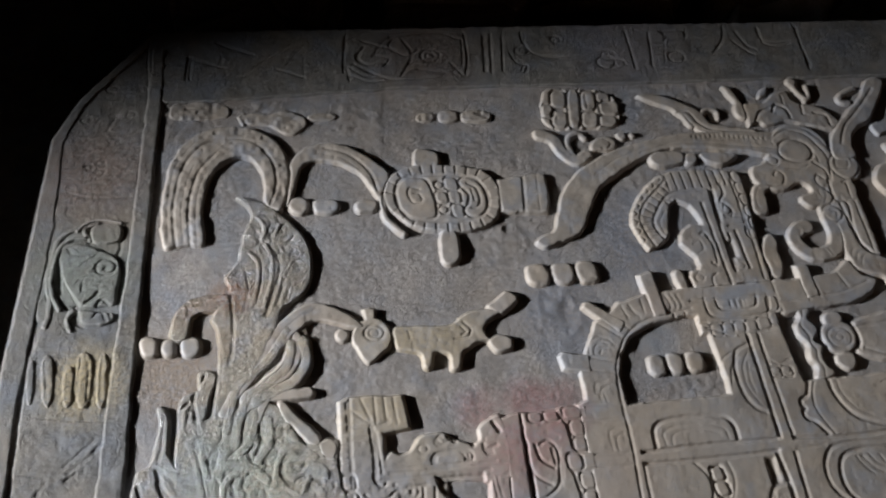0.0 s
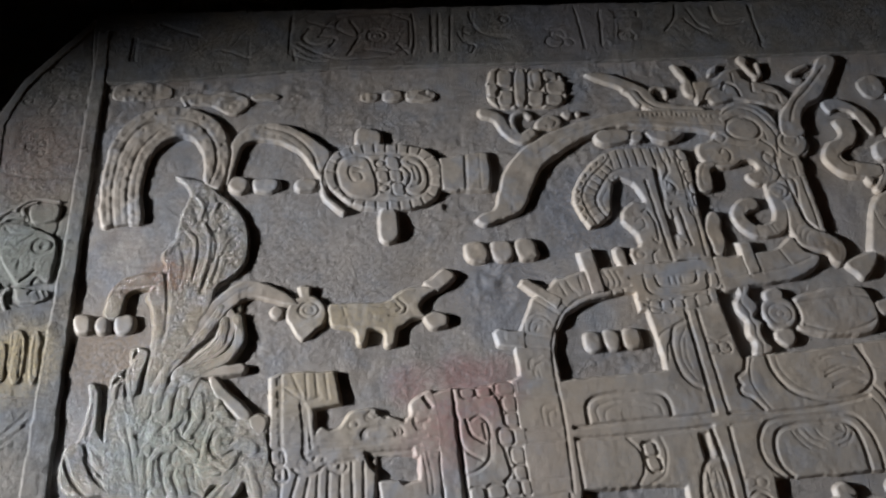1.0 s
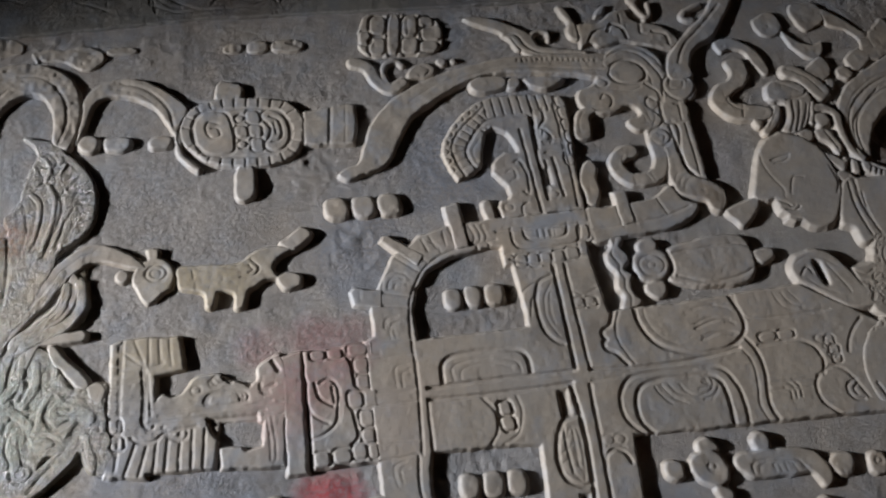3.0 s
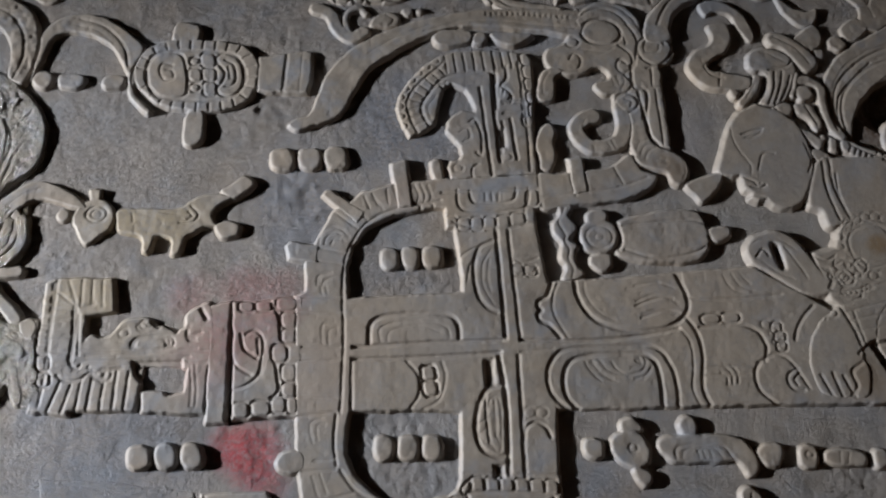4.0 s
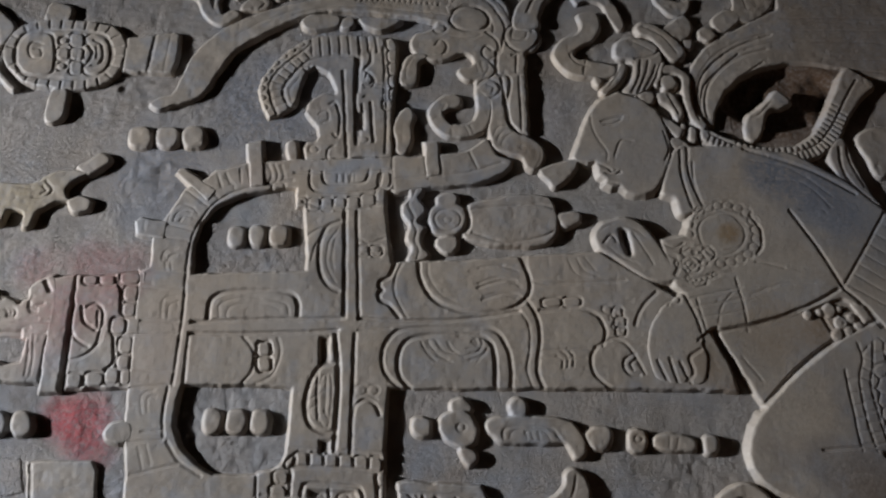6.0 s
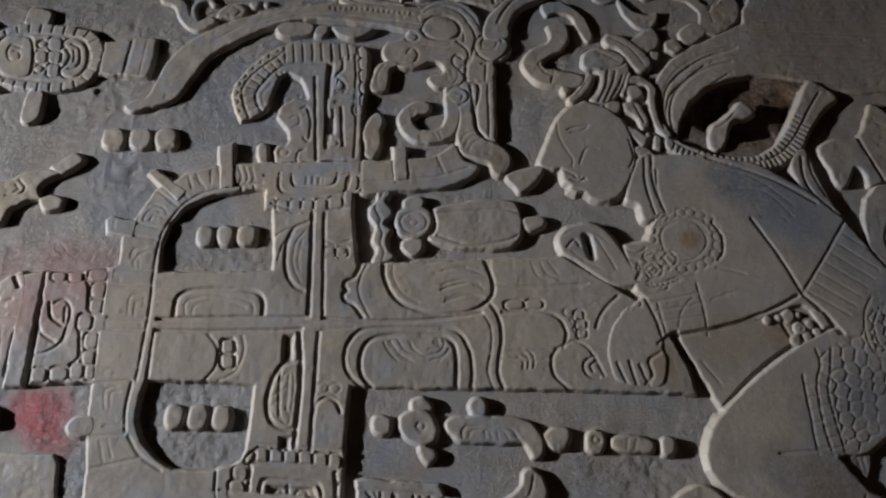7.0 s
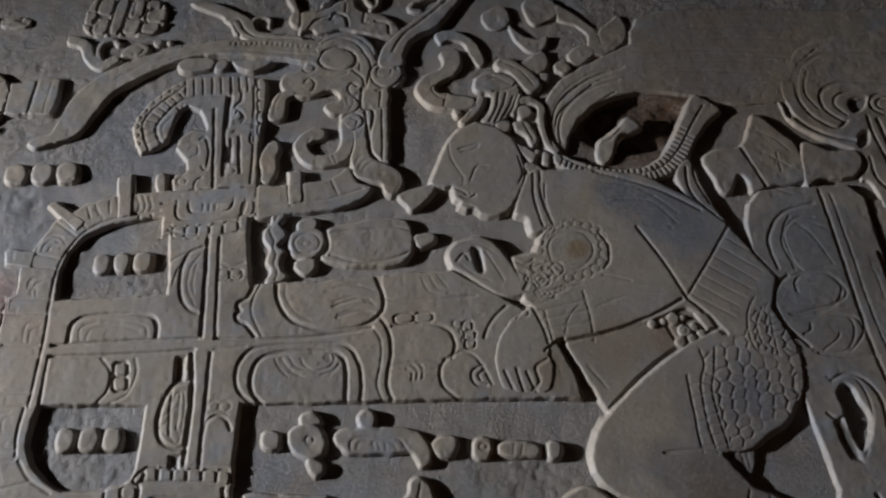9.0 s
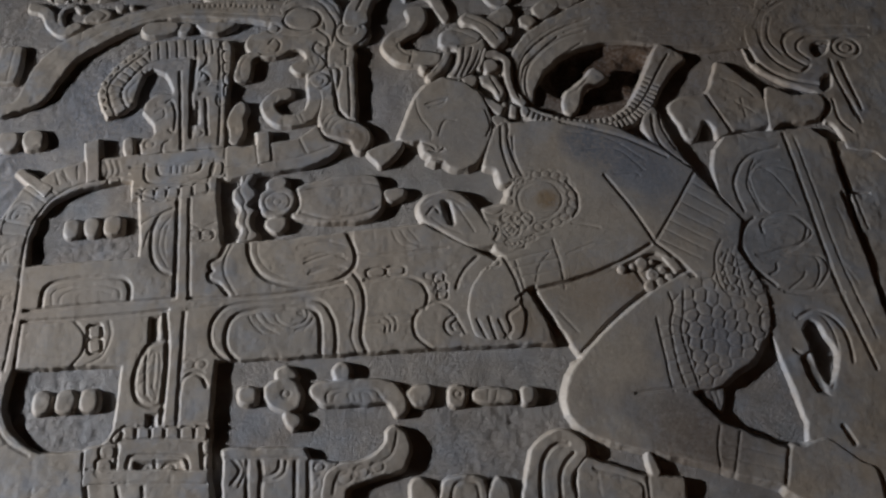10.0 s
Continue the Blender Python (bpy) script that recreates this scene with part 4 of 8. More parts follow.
c.groove(0.0090, 0.0035, (-0.951, 0.050), (-0.945, 0.023), (-0.969, -0.005), (-0.997, -0.011))
c.groove(0.0060, 0.0020, (-1.002, 0.103), (-0.983, 0.125), (-0.953, 0.135), (-0.963, 0.109))
c.groove(0.0080, 0.0030, (-0.947, 0.086), (-0.937, 0.069), (-0.951, 0.060), (-0.971, 0.073))
c.groove(0.0060, 0.0020, (-0.897, 0.080), (-0.902, 0.049), (-0.916, 0.030), (-0.906, 0.003))
c.circle(0.0050, 0.0030, 0.012, (-0.890, 0.066))
c.groove(0.0050, 0.0015, (-0.883, 0.010), (-0.893, -0.014), (-0.881, -0.038))
c.groove(0.0070, 0.0030, (-1.032, 0.107), (-1.038, 0.076), (-1.027, 0.054))
c.groove(0.0060, 0.0020, (-1.046, 0.152), (-1.052, 0.109), (-1.079, 0.071))
c.groove(0.0030, 0.0006, (-1.111, 0.106), (-1.110, 0.044), (-1.101, -0.028))
c.groove(0.0030, 0.0006, (-1.081, 0.102), (-1.083, 0.040), (-1.072, -0.031))
c.groove(0.0030, 0.0006, (-0.970, 0.026), (-0.960, 0.009), (-0.978, -0.008))
c.build()

c = Carving('leaf_blade', 'broad ribbed leaf among the feathers', soft=0.006, material=wet_stone)
c.blob((-0.928, 0.011), (-0.918, -0.006), (-0.924, -0.040), (-0.948, -0.067), (-0.980, -0.096), (-1.003, -0.108), (-1.022, -0.096), (-1.004, -0.069), (-0.972, -0.039), (-0.944, -0.013))
c.groove(0.0050, 0.0030, (-0.928, -0.005), (-0.949, -0.032), (-0.985, -0.072), (-1.003, -0.093))
c.groove(0.0030, 0.0012, (-0.922, -0.021), (-0.943, -0.053), (-0.976, -0.083))
c.build()

c = Carving('curved_plume', 'crescent plume beside the oval face glyph', bump=1.6)
c.blob((-0.953, 0.608), (-0.944, 0.673), (-0.940, 0.725), (-0.909, 0.759), (-0.858, 0.772), (-0.802, 0.753), (-0.754, 0.715), (-0.725, 0.679), (-0.738, 0.647), (-0.753, 0.615), (-0.771, 0.649), (-0.797, 0.687), (-0.842, 0.717), (-0.892, 0.723), (-0.921, 0.702), (-0.935, 0.650))
c.groove(0.0060, 0.0030, (-0.865, 0.757), (-0.809, 0.734), (-0.769, 0.686), (-0.756, 0.640))
c.groove(0.0030, 0.0012, (-0.884, 0.745), (-0.823, 0.724), (-0.782, 0.679))
c.build()

c = Carving('oval_glyph', 'oval face glyph in a beaded double frame')
c.blob((-0.742, 0.632), (-0.726, 0.673), (-0.692, 0.695), (-0.634, 0.701), (-0.570, 0.695), (-0.519, 0.683), (-0.488, 0.648), (-0.484, 0.602), (-0.500, 0.552), (-0.534, 0.530), (-0.579, 0.521), (-0.640, 0.528), (-0.688, 0.542), (-0.722, 0.573), (-0.740, 0.595))
c.stroke(0.014, (-0.748, 0.618), (-0.742, 0.567), (-0.709, 0.527))
c.ring(0.0070, 0.0040, (-0.717, 0.631), (-0.701, 0.663), (-0.662, 0.671), (-0.586, 0.668), (-0.536, 0.656), (-0.511, 0.611), (-0.523, 0.568), (-0.563, 0.549), (-0.625, 0.550), (-0.686, 0.561), (-0.713, 0.594))
c.teeth(0.0035, 0.0035, 24, 0.018, (-0.730, 0.617), (-0.714, 0.663), (-0.661, 0.685), (-0.584, 0.683), (-0.521, 0.668), (-0.499, 0.611), (-0.515, 0.553), (-0.565, 0.535), (-0.627, 0.536), (-0.693, 0.551), (-0.726, 0.595))
c.blob((-0.666, 0.697), (-0.662, 0.742), (-0.642, 0.745), (-0.611, 0.731), (-0.616, 0.693))
c.blob((-0.629, 0.522), (-0.594, 0.519), (-0.596, 0.456), (-0.632, 0.450))
c.poly((-0.484, 0.654), (-0.384, 0.665), (-0.371, 0.660), (-0.371, 0.611), (-0.383, 0.561), (-0.487, 0.566))
c.groove(0.0060, 0.0030, (-0.425, 0.659), (-0.434, 0.564))
c.groove(0.0030, 0.0012, (-0.392, 0.661), (-0.400, 0.565))
c.ring(0.0050, 0.0050, (-0.716, 0.635), (-0.703, 0.663), (-0.656, 0.665), (-0.638, 0.640), (-0.630, 0.584), (-0.639, 0.560), (-0.685, 0.558), (-0.708, 0.583))
c.groove(0.0035, 0.0030, (-0.664, 0.635), (-0.684, 0.640), (-0.689, 0.621), (-0.679, 0.601), (-0.660, 0.604), (-0.665, 0.623), (-0.677, 0.624))
c.circle(0.0045, 0.0050, 0.011, (-0.618, 0.645))
c.circle(0.0045, 0.0050, 0.011, (-0.615, 0.580))
c.bead(0.0040, 0.0052, (-0.632, 0.627), (-0.603, 0.627), (-0.599, 0.595), (-0.629, 0.595))
c.bead(0.0040, 0.0052, (-0.603, 0.627), (-0.573, 0.627), (-0.570, 0.595), (-0.599, 0.595))
c.bead(0.0040, 0.0039, (-0.608, 0.664), (-0.576, 0.663), (-0.572, 0.628), (-0.604, 0.628))
c.bead(0.0040, 0.0039, (-0.600, 0.594), (-0.571, 0.593), (-0.567, 0.558), (-0.596, 0.558))
c.ring(0.0050, 0.0050, (-0.574, 0.650), (-0.554, 0.664), (-0.529, 0.653), (-0.517, 0.622), (-0.516, 0.586), (-0.530, 0.561), (-0.558, 0.559), (-0.570, 0.575), (-0.559, 0.592), (-0.554, 0.614), (-0.565, 0.631))
c.groove(0.0040, 0.0040, (-0.555, 0.645), (-0.537, 0.633), (-0.531, 0.600), (-0.539, 0.583), (-0.553, 0.581))
c.groove(0.0040, 0.0030, (-0.548, 0.628), (-0.543, 0.600))
c.groove(0.0040, 0.0030, (-0.743, 0.630), (-0.746, 0.597), (-0.724, 0.558), (-0.686, 0.534))
c.build()

c = Carving('bead', 'small rounded bead glyph', soft=0.008, bump=1.3)
c.blob((-0.951, 0.608), (-0.938, 0.629), (-0.908, 0.624), (-0.905, 0.601), (-0.922, 0.585), (-0.942, 0.592))
c.build()

c = Carving('bead', 'squared bead glyph', soft=0.008, bump=1.3)
c.cushion((-0.899, 0.627), (-0.839, 0.623), (-0.841, 0.583), (-0.901, 0.587))
c.build()

c = Carving('bead', 'squared bead glyph', soft=0.008, bump=1.3)
c.cushion((-0.807, 0.618), (-0.755, 0.615), (-0.758, 0.581), (-0.809, 0.584))
c.build()

c = Carving('bead', 'rounded stone bead at the rim', soft=0.008, bump=1.3)
c.cushion((-1.246, 0.327), (-1.207, 0.324), (-1.205, 0.279), (-1.243, 0.282))
c.build()

c = Carving('bead', 'rounded stone bead at the rim', soft=0.008, bump=1.3)
c.cushion((-1.205, 0.319), (-1.173, 0.317), (-1.172, 0.277), (-1.203, 0.279))
c.build()

c = Carving('bead', 'rounded stone bead at the rim', soft=0.008, bump=1.3)
c.cushion((-1.169, 0.320), (-1.126, 0.317), (-1.125, 0.274), (-1.167, 0.277))
c.build()

c = Carving('bar_glyph', 'low worn bar glyph', top=0.9985, soft=0.004, bump=4.0)
c.cushion((-0.650, 0.854), (-0.604, 0.852), (-0.607, 0.822), (-0.653, 0.824))
c.cushion((-0.596, 0.860), (-0.547, 0.858), (-0.551, 0.820), (-0.600, 0.822))
c.cushion((-0.542, 0.857), (-0.465, 0.854), (-0.471, 0.818), (-0.547, 0.821))
c.build()

c = Carving('bar_glyph', 'low worn blocky glyph near the corner', top=0.9985, soft=0.004, bump=4.0)
c.blob((-1.045, 0.863), (-0.982, 0.864), (-0.950, 0.869), (-0.905, 0.849), (-0.907, 0.817), (-0.945, 0.801), (-0.989, 0.829), (-1.033, 0.834))
c.cushion((-0.899, 0.862), (-0.830, 0.859), (-0.832, 0.833), (-0.900, 0.836))
c.blob((-1.196, 0.899), (-1.096, 0.901), (-1.080, 0.857), (-1.195, 0.854))
c.blob((-1.058, 0.856), (-1.043, 0.870), (-1.033, 0.847), (-1.045, 0.828))
c.build()

c = Carving('upright_glyph', 'blocky upright glyph with rounded knobs', top=1.0015, soft=0.005, bump=1.8)
c.blob((-0.329, 0.905), (-0.283, 0.910), (-0.203, 0.904), (-0.167, 0.892), (-0.150, 0.847), (-0.173, 0.792), (-0.247, 0.787), (-0.322, 0.790), (-0.349, 0.826))
c.bead(0.0050, 0.0078, (-0.315, 0.906), (-0.275, 0.902), (-0.282, 0.849), (-0.322, 0.852))
c.bead(0.0050, 0.0078, (-0.344, 0.864), (-0.314, 0.862), (-0.319, 0.822), (-0.349, 0.825))
c.bead(0.0050, 0.0078, (-0.322, 0.846), (-0.282, 0.842), (-0.289, 0.790), (-0.329, 0.794))
c.bead(0.0050, 0.0078, (-0.273, 0.909), (-0.241, 0.907), (-0.258, 0.788), (-0.289, 0.790))
c.bead(0.0050, 0.0078, (-0.240, 0.903), (-0.202, 0.900), (-0.211, 0.836), (-0.249, 0.840))
c.bead(0.0050, 0.0078, (-0.249, 0.840), (-0.206, 0.836), (-0.214, 0.787), (-0.256, 0.791))
c.bead(0.0050, 0.0078, (-0.202, 0.898), (-0.165, 0.895), (-0.170, 0.863), (-0.207, 0.866))
c.bead(0.0050, 0.0078, (-0.200, 0.869), (-0.148, 0.865), (-0.155, 0.822), (-0.206, 0.826))
c.bead(0.0050, 0.0078, (-0.209, 0.826), (-0.163, 0.823), (-0.168, 0.790), (-0.214, 0.794))
c.groove(0.0030, 0.0020, (-0.229, 0.890), (-0.233, 0.847))
c.build()

c = Carving('scroll_glyph', 'scrolled glyph with beads leaning on the serpent', top=1.002, soft=0.005, bump=1.4)
c.stroke(0.030, (-0.365, 0.776), (-0.334, 0.760), (-0.318, 0.724), (-0.291, 0.697), (-0.261, 0.713))
c.stroke(0.016, (-0.290, 0.706), (-0.301, 0.735), (-0.295, 0.763), (-0.272, 0.774), (-0.256, 0.760))
c.blob((-0.249, 0.737), (-0.231, 0.758), (-0.203, 0.765), (-0.182, 0.750), (-0.188, 0.728), (-0.220, 0.722), (-0.246, 0.724))
c.disc(0.0130, (-0.166, 0.762))
c.disc(0.0095, (-0.138, 0.764))
c.groove(0.0030, 0.0020, (-0.213, 0.756), (-0.196, 0.742), (-0.207, 0.727))
c.build()

c = Carving('serpent', 'long smooth arching serpent body with fine edge line')
c.blob((-0.422, 0.486), (-0.404, 0.504), (-0.379, 0.513), (-0.362, 0.554), (-0.344, 0.603), (-0.314, 0.645), (-0.264, 0.686), (-0.194, 0.722), (-0.112, 0.746), (-0.030, 0.760), (0.052, 0.764), (0.132, 0.762), (0.219, 0.753), (0.207, 0.689), (0.145, 0.699), (0.080, 0.708), (0.015, 0.717), (-0.051, 0.717), (-0.120, 0.701), (-0.191, 0.661), (-0.248, 0.621), (-0.280, 0.572), (-0.305, 0.524), (-0.326, 0.499), (-0.364, 0.485), (-0.402, 0.472))
c.groove(0.0040, 0.0020, (-0.131, 0.710), (-0.049, 0.731), (0.031, 0.730), (0.109, 0.720), (0.201, 0.709))
c.teeth(0.0040, 0.0020, 16, 0.005, (0.001, 0.749), (0.088, 0.748), (0.194, 0.735))
c.groove(0.0030, 0.0012, (-0.255, 0.655), (-0.192, 0.695), (-0.115, 0.727))
c.build()

c = Carving('scroll_bump', 'rounded scroll below the serpent')
c.blob((-0.114, 0.696), (-0.085, 0.712), (-0.031, 0.707), (-0.032, 0.679), (-0.073, 0.670), (-0.101, 0.673))
c.cushion((-0.024, 0.707), (0.007, 0.704), (-0.000, 0.670), (-0.031, 0.672))
c.blob((0.014, 0.700), (0.078, 0.700), (0.105, 0.692), (0.064, 0.668), (0.026, 0.677))
c.build()

c = Carving('snout_scroll', 'upturned snout scroll above the serpent', top=1.003, soft=0.005)
c.blob((-0.101, 0.880), (-0.067, 0.889), (-0.023, 0.874), (0.022, 0.850), (0.050, 0.827), (0.065, 0.795), (0.114, 0.781), (0.174, 0.769), (0.169, 0.750), (0.094, 0.756), (0.036, 0.764), (0.013, 0.793), (-0.011, 0.825), (-0.057, 0.853))
c.stroke(0.013, (0.059, 0.796), (0.050, 0.817), (0.067, 0.832), (0.091, 0.827), (0.092, 0.807))
c.stroke(0.016, (-0.010, 0.832), (0.006, 0.814), (0.017, 0.786))
c.groove(0.0050, 0.0040, (-0.011, 0.825), (0.017, 0.826), (0.037, 0.791), (0.071, 0.771), (0.164, 0.760))
c.groove(0.0040, 0.0030, (0.006, 0.814), (0.026, 0.779), (0.068, 0.762))
c.build()

c = Carving('leaf_crest', 'ragged leafy crest over the monster head', top=1.003, soft=0.005, bump=1.6)
c.blob((0.128, 0.904), (0.149, 0.895), (0.161, 0.866), (0.168, 0.835), (0.165, 0.801), (0.146, 0.802), (0.138, 0.827), (0.147, 0.853), (0.135, 0.875))
c.blob((0.167, 0.842), (0.194, 0.850), (0.222, 0.848), (0.255, 0.876), (0.294, 0.884), (0.298, 0.859), (0.317, 0.843), (0.360, 0.833), (0.388, 0.810), (0.402, 0.781), (0.378, 0.759), (0.325, 0.770), (0.267, 0.785), (0.209, 0.777), (0.190, 0.788), (0.162, 0.777), (0.167, 0.807))
c.disc(0.0140, (0.318, 0.911))
c.stroke(0.014, (0.320, 0.896), (0.328, 0.874), (0.339, 0.859))
c.stroke(0.014, (0.354, 0.894), (0.351, 0.862), (0.335, 0.846))
c.stroke(0.016, (0.482, 0.884), (0.442, 0.865), (0.430, 0.845), (0.454, 0.840))
c.blob((0.214, 0.862), (0.226, 0.889), (0.251, 0.898), (0.236, 0.871))
c.groove(0.0070, 0.0070, (0.237, 0.819), (0.250, 0.838), (0.273, 0.826), (0.279, 0.798))
c.groove(0.0050, 0.0050, (0.185, 0.792), (0.203, 0.818), (0.234, 0.829))
c.groove(0.0050, 0.0040, (0.320, 0.843), (0.316, 0.809))
c.groove(0.0060, 0.0050, (0.345, 0.810), (0.373, 0.801), (0.377, 0.773))
c.groove(0.0040, 0.0030, (0.275, 0.868), (0.273, 0.840))
c.build()

c = Carving('slanting_bar', 'broad slanting bar rising from a ring')
c.blob((0.354, 0.669), (0.354, 0.715), (0.380, 0.757), (0.429, 0.804), (0.489, 0.860), (0.521, 0.904), (0.551, 0.920), (0.570, 0.900), (0.550, 0.866), (0.523, 0.831), (0.491, 0.787), (0.439, 0.757), (0.411, 0.713), (0.406, 0.671))
c.groove(0.0060, 0.0030, (0.384, 0.715), (0.410, 0.763), (0.469, 0.818), (0.528, 0.879))
c.build()

c = Carving('knobbed_scroll', 'small knobbed scroll beside the headdress')
c.blob((0.099, 0.462), (0.121, 0.474), (0.132, 0.454), (0.124, 0.427), (0.126, 0.398), (0.111, 0.365), (0.091, 0.369), (0.091, 0.395), (0.085, 0.426))
c.build()

c = Carving('beast', 'little four-legged beast with a yellowish flat top', bump=1.3)
c.blob((-0.834, 0.298), (-0.824, 0.321), (-0.802, 0.331), (-0.778, 0.330), (-0.761, 0.314), (-0.755, 0.291), (-0.760, 0.270), (-0.778, 0.253), (-0.797, 0.237), (-0.810, 0.238), (-0.824, 0.261), (-0.834, 0.281))
c.poly((-0.810, 0.354), (-0.797, 0.358), (-0.784, 0.353), (-0.785, 0.323), (-0.807, 0.325))
c.disc(0.0150, (-0.854, 0.299))
c.blob((-0.751, 0.308), (-0.711, 0.310), (-0.654, 0.307), (-0.625, 0.313), (-0.600, 0.330), (-0.570, 0.337), (-0.539, 0.331), (-0.530, 0.325), (-0.554, 0.311), (-0.565, 0.292), (-0.561, 0.275), (-0.556, 0.267), (-0.580, 0.264), (-0.603, 0.251), (-0.617, 0.242), (-0.625, 0.212), (-0.642, 0.211), (-0.645, 0.241), (-0.673, 0.247), (-0.684, 0.218), (-0.698, 0.219), (-0.703, 0.248), (-0.744, 0.259), (-0.752, 0.284))
c.blob((-0.552, 0.341), (-0.530, 0.357), (-0.510, 0.373), (-0.492, 0.366), (-0.489, 0.350), (-0.507, 0.334), (-0.528, 0.324))
c.blob((-0.560, 0.267), (-0.537, 0.278), (-0.513, 0.267), (-0.517, 0.245), (-0.547, 0.241))
c.circle(0.0035, 0.0025, 0.020, (-0.790, 0.299))
c.circle(0.0030, 0.0020, 0.010, (-0.790, 0.299))
c.groove(0.0035, 0.0030, (-0.608, 0.310), (-0.594, 0.293), (-0.603, 0.277), (-0.630, 0.275))
c.groove(0.0035, 0.0030, (-0.613, 0.300), (-0.605, 0.289), (-0.614, 0.283))
c.groove(0.0030, 0.0020, (-0.723, 0.300), (-0.719, 0.282))
c.groove(0.0030, 0.0015, (-0.668, 0.299), (-0.635, 0.295))
c.build()

c = Carving('hooked_jaw', 'ribbed hook-shaped jaw panel with comb teeth')
c.poly((-0.870, 0.164), (-0.852, 0.171), (-0.746, 0.166), (-0.741, 0.126), (-0.737, 0.098), (-0.789, 0.092), (-0.788, 0.022), (-0.800, 0.013), (-0.804, -0.093), (-0.879, -0.083), (-0.874, 0.035))
c.poly((-0.812, 0.027), (-0.675, 0.010), (-0.677, -0.021), (-0.688, -0.088), (-0.871, -0.086), (-0.872, 0.014))
c.poly((-0.802, 0.045), (-0.555, 0.025), (-0.559, -0.019), (-0.802, 0.001))
c.blob((-0.790, 0.043), (-0.779, 0.057), (-0.761, 0.050), (-0.741, 0.057), (-0.725, 0.078), (-0.709, 0.085), (-0.678, 0.085), (-0.648, 0.067), (-0.612, 0.061), (-0.605, 0.088), (-0.585, 0.102), (-0.559, 0.105), (-0.558, 0.017), (-0.672, 0.005), (-0.787, 0.022))
c.poly((-0.598, 0.001), (-0.560, -0.004), (-0.564, -0.102), (-0.678, -0.091), (-0.679, -0.056), (-0.642, -0.054), (-0.633, -0.063), (-0.603, -0.059))
c.cushion((-0.890, 0.090), (-0.872, 0.088), (-0.872, 0.050), (-0.890, 0.053))
c.cushion((-0.889, -0.015), (-0.867, -0.017), (-0.867, -0.052), (-0.889, -0.050))
c.groove(0.0050, 0.0030, (-0.849, 0.166), (-0.852, 0.074), (-0.854, -0.019), (-0.859, -0.073))
c.teeth(0.0040, 0.0020, 9, 0.018, (-0.862, 0.152), (-0.864, 0.055), (-0.867, -0.057))
c.groove(0.0060, 0.0030, (-0.809, 0.107), (-0.806, 0.069), (-0.810, 0.001))
c.groove(0.0040, 0.0020, (-0.850, 0.144), (-0.811, 0.111))
c.groove(0.0040, 0.0020, (-0.829, 0.168), (-0.811, 0.118))
c.groove(0.0040, 0.0020, (-0.849, 0.109), (-0.811, 0.106))
c.groove(0.0040, 0.0020, (-0.851, 0.085), (-0.811, 0.089))
c.groove(0.0040, 0.0020, (-0.851, 0.053), (-0.812, 0.053))
c.groove(0.0040, 0.0020, (-0.851, 0.027), (-0.812, 0.022))
c.groove(0.0040, 0.0020, (-0.802, 0.167), (-0.801, 0.114))
c.groove(0.0040, 0.0020, (-0.784, 0.166), (-0.781, 0.111))
c.groove(0.0040, 0.0020, (-0.765, 0.165), (-0.761, 0.110))
c.groove(0.0050, 0.0030, (-0.824, -0.028), (-0.842, -0.086))
c.groove(0.0050, 0.0030, (-0.805, -0.037), (-0.817, -0.086))
c.groove(0.0050, 0.0030, (-0.787, -0.030), (-0.793, -0.085))
c.groove(0.0050, 0.0030, (-0.767, -0.018), (-0.773, -0.084))
c.groove(0.0050, 0.0030, (-0.745, -0.010), (-0.750, -0.084))
c.groove(0.0050, 0.0030, (-0.725, -0.013), (-0.727, -0.083))
c.groove(0.0050, 0.0030, (-0.703, -0.013), (-0.707, -0.084))
c.groove(0.0040, 0.0020, (-0.800, 0.028), (-0.691, 0.022), (-0.563, 0.016))
c.groove(0.0040, 0.0020, (-0.800, 0.007), (-0.692, -0.000), (-0.565, -0.006))
c.ring(0.0050, 0.0025, (-0.695, 0.040), (-0.680, 0.047), (-0.641, 0.045), (-0.633, 0.033), (-0.644, 0.019), (-0.691, 0.022))
c.circle(0.0040, 0.0020, 0.010, (-0.684, 0.067))
c.circle(0.0040, 0.0020, 0.009, (-0.718, 0.056))
c.groove(0.0060, 0.0030, (-0.602, 0.055), (-0.598, 0.038), (-0.587, 0.037))
c.circle(0.0040, 0.0020, 0.008, (-0.606, -0.014))
c.groove(0.0060, 0.0030, (-0.602, 0.044), (-0.576, 0.052))
c.groove(0.0090, 0.0080, (-0.632, 0.069), (-0.622, 0.057))
c.groove(0.0090, 0.0080, (-0.668, 0.076), (-0.656, 0.067))
c.groove(0.0080, 0.0060, (-0.578, 0.096), (-0.568, 0.078))
c.groove(0.0060, 0.0030, (-0.777, -0.006), (-0.768, -0.025), (-0.748, -0.027))
c.groove(0.0040, 0.0025, (-0.855, 0.158), (-0.855, 0.075), (-0.855, -0.029))
c.teeth(0.0035, 0.0020, 9, 0.015, (-0.864, 0.146), (-0.864, 0.076), (-0.864, -0.028))
c.groove(0.0040, 0.0025, (-0.807, 0.004), (-0.692, 0.006), (-0.595, 0.006))
c.groove(0.0040, 0.0025, (-0.805, -0.011), (-0.692, -0.011), (-0.603, -0.011))
c.ring(0.0040, 0.0025, (-0.700, 0.041), (-0.651, 0.045), (-0.639, 0.031), (-0.650, 0.020), (-0.696, 0.020))
c.groove(0.0030, 0.0012, (-0.852, 0.118), (-0.816, 0.119))
c.groove(0.0030, 0.0012, (-0.852, 0.094), (-0.813, 0.091))
c.groove(0.0030, 0.0012, (-0.852, 0.058), (-0.812, 0.057))
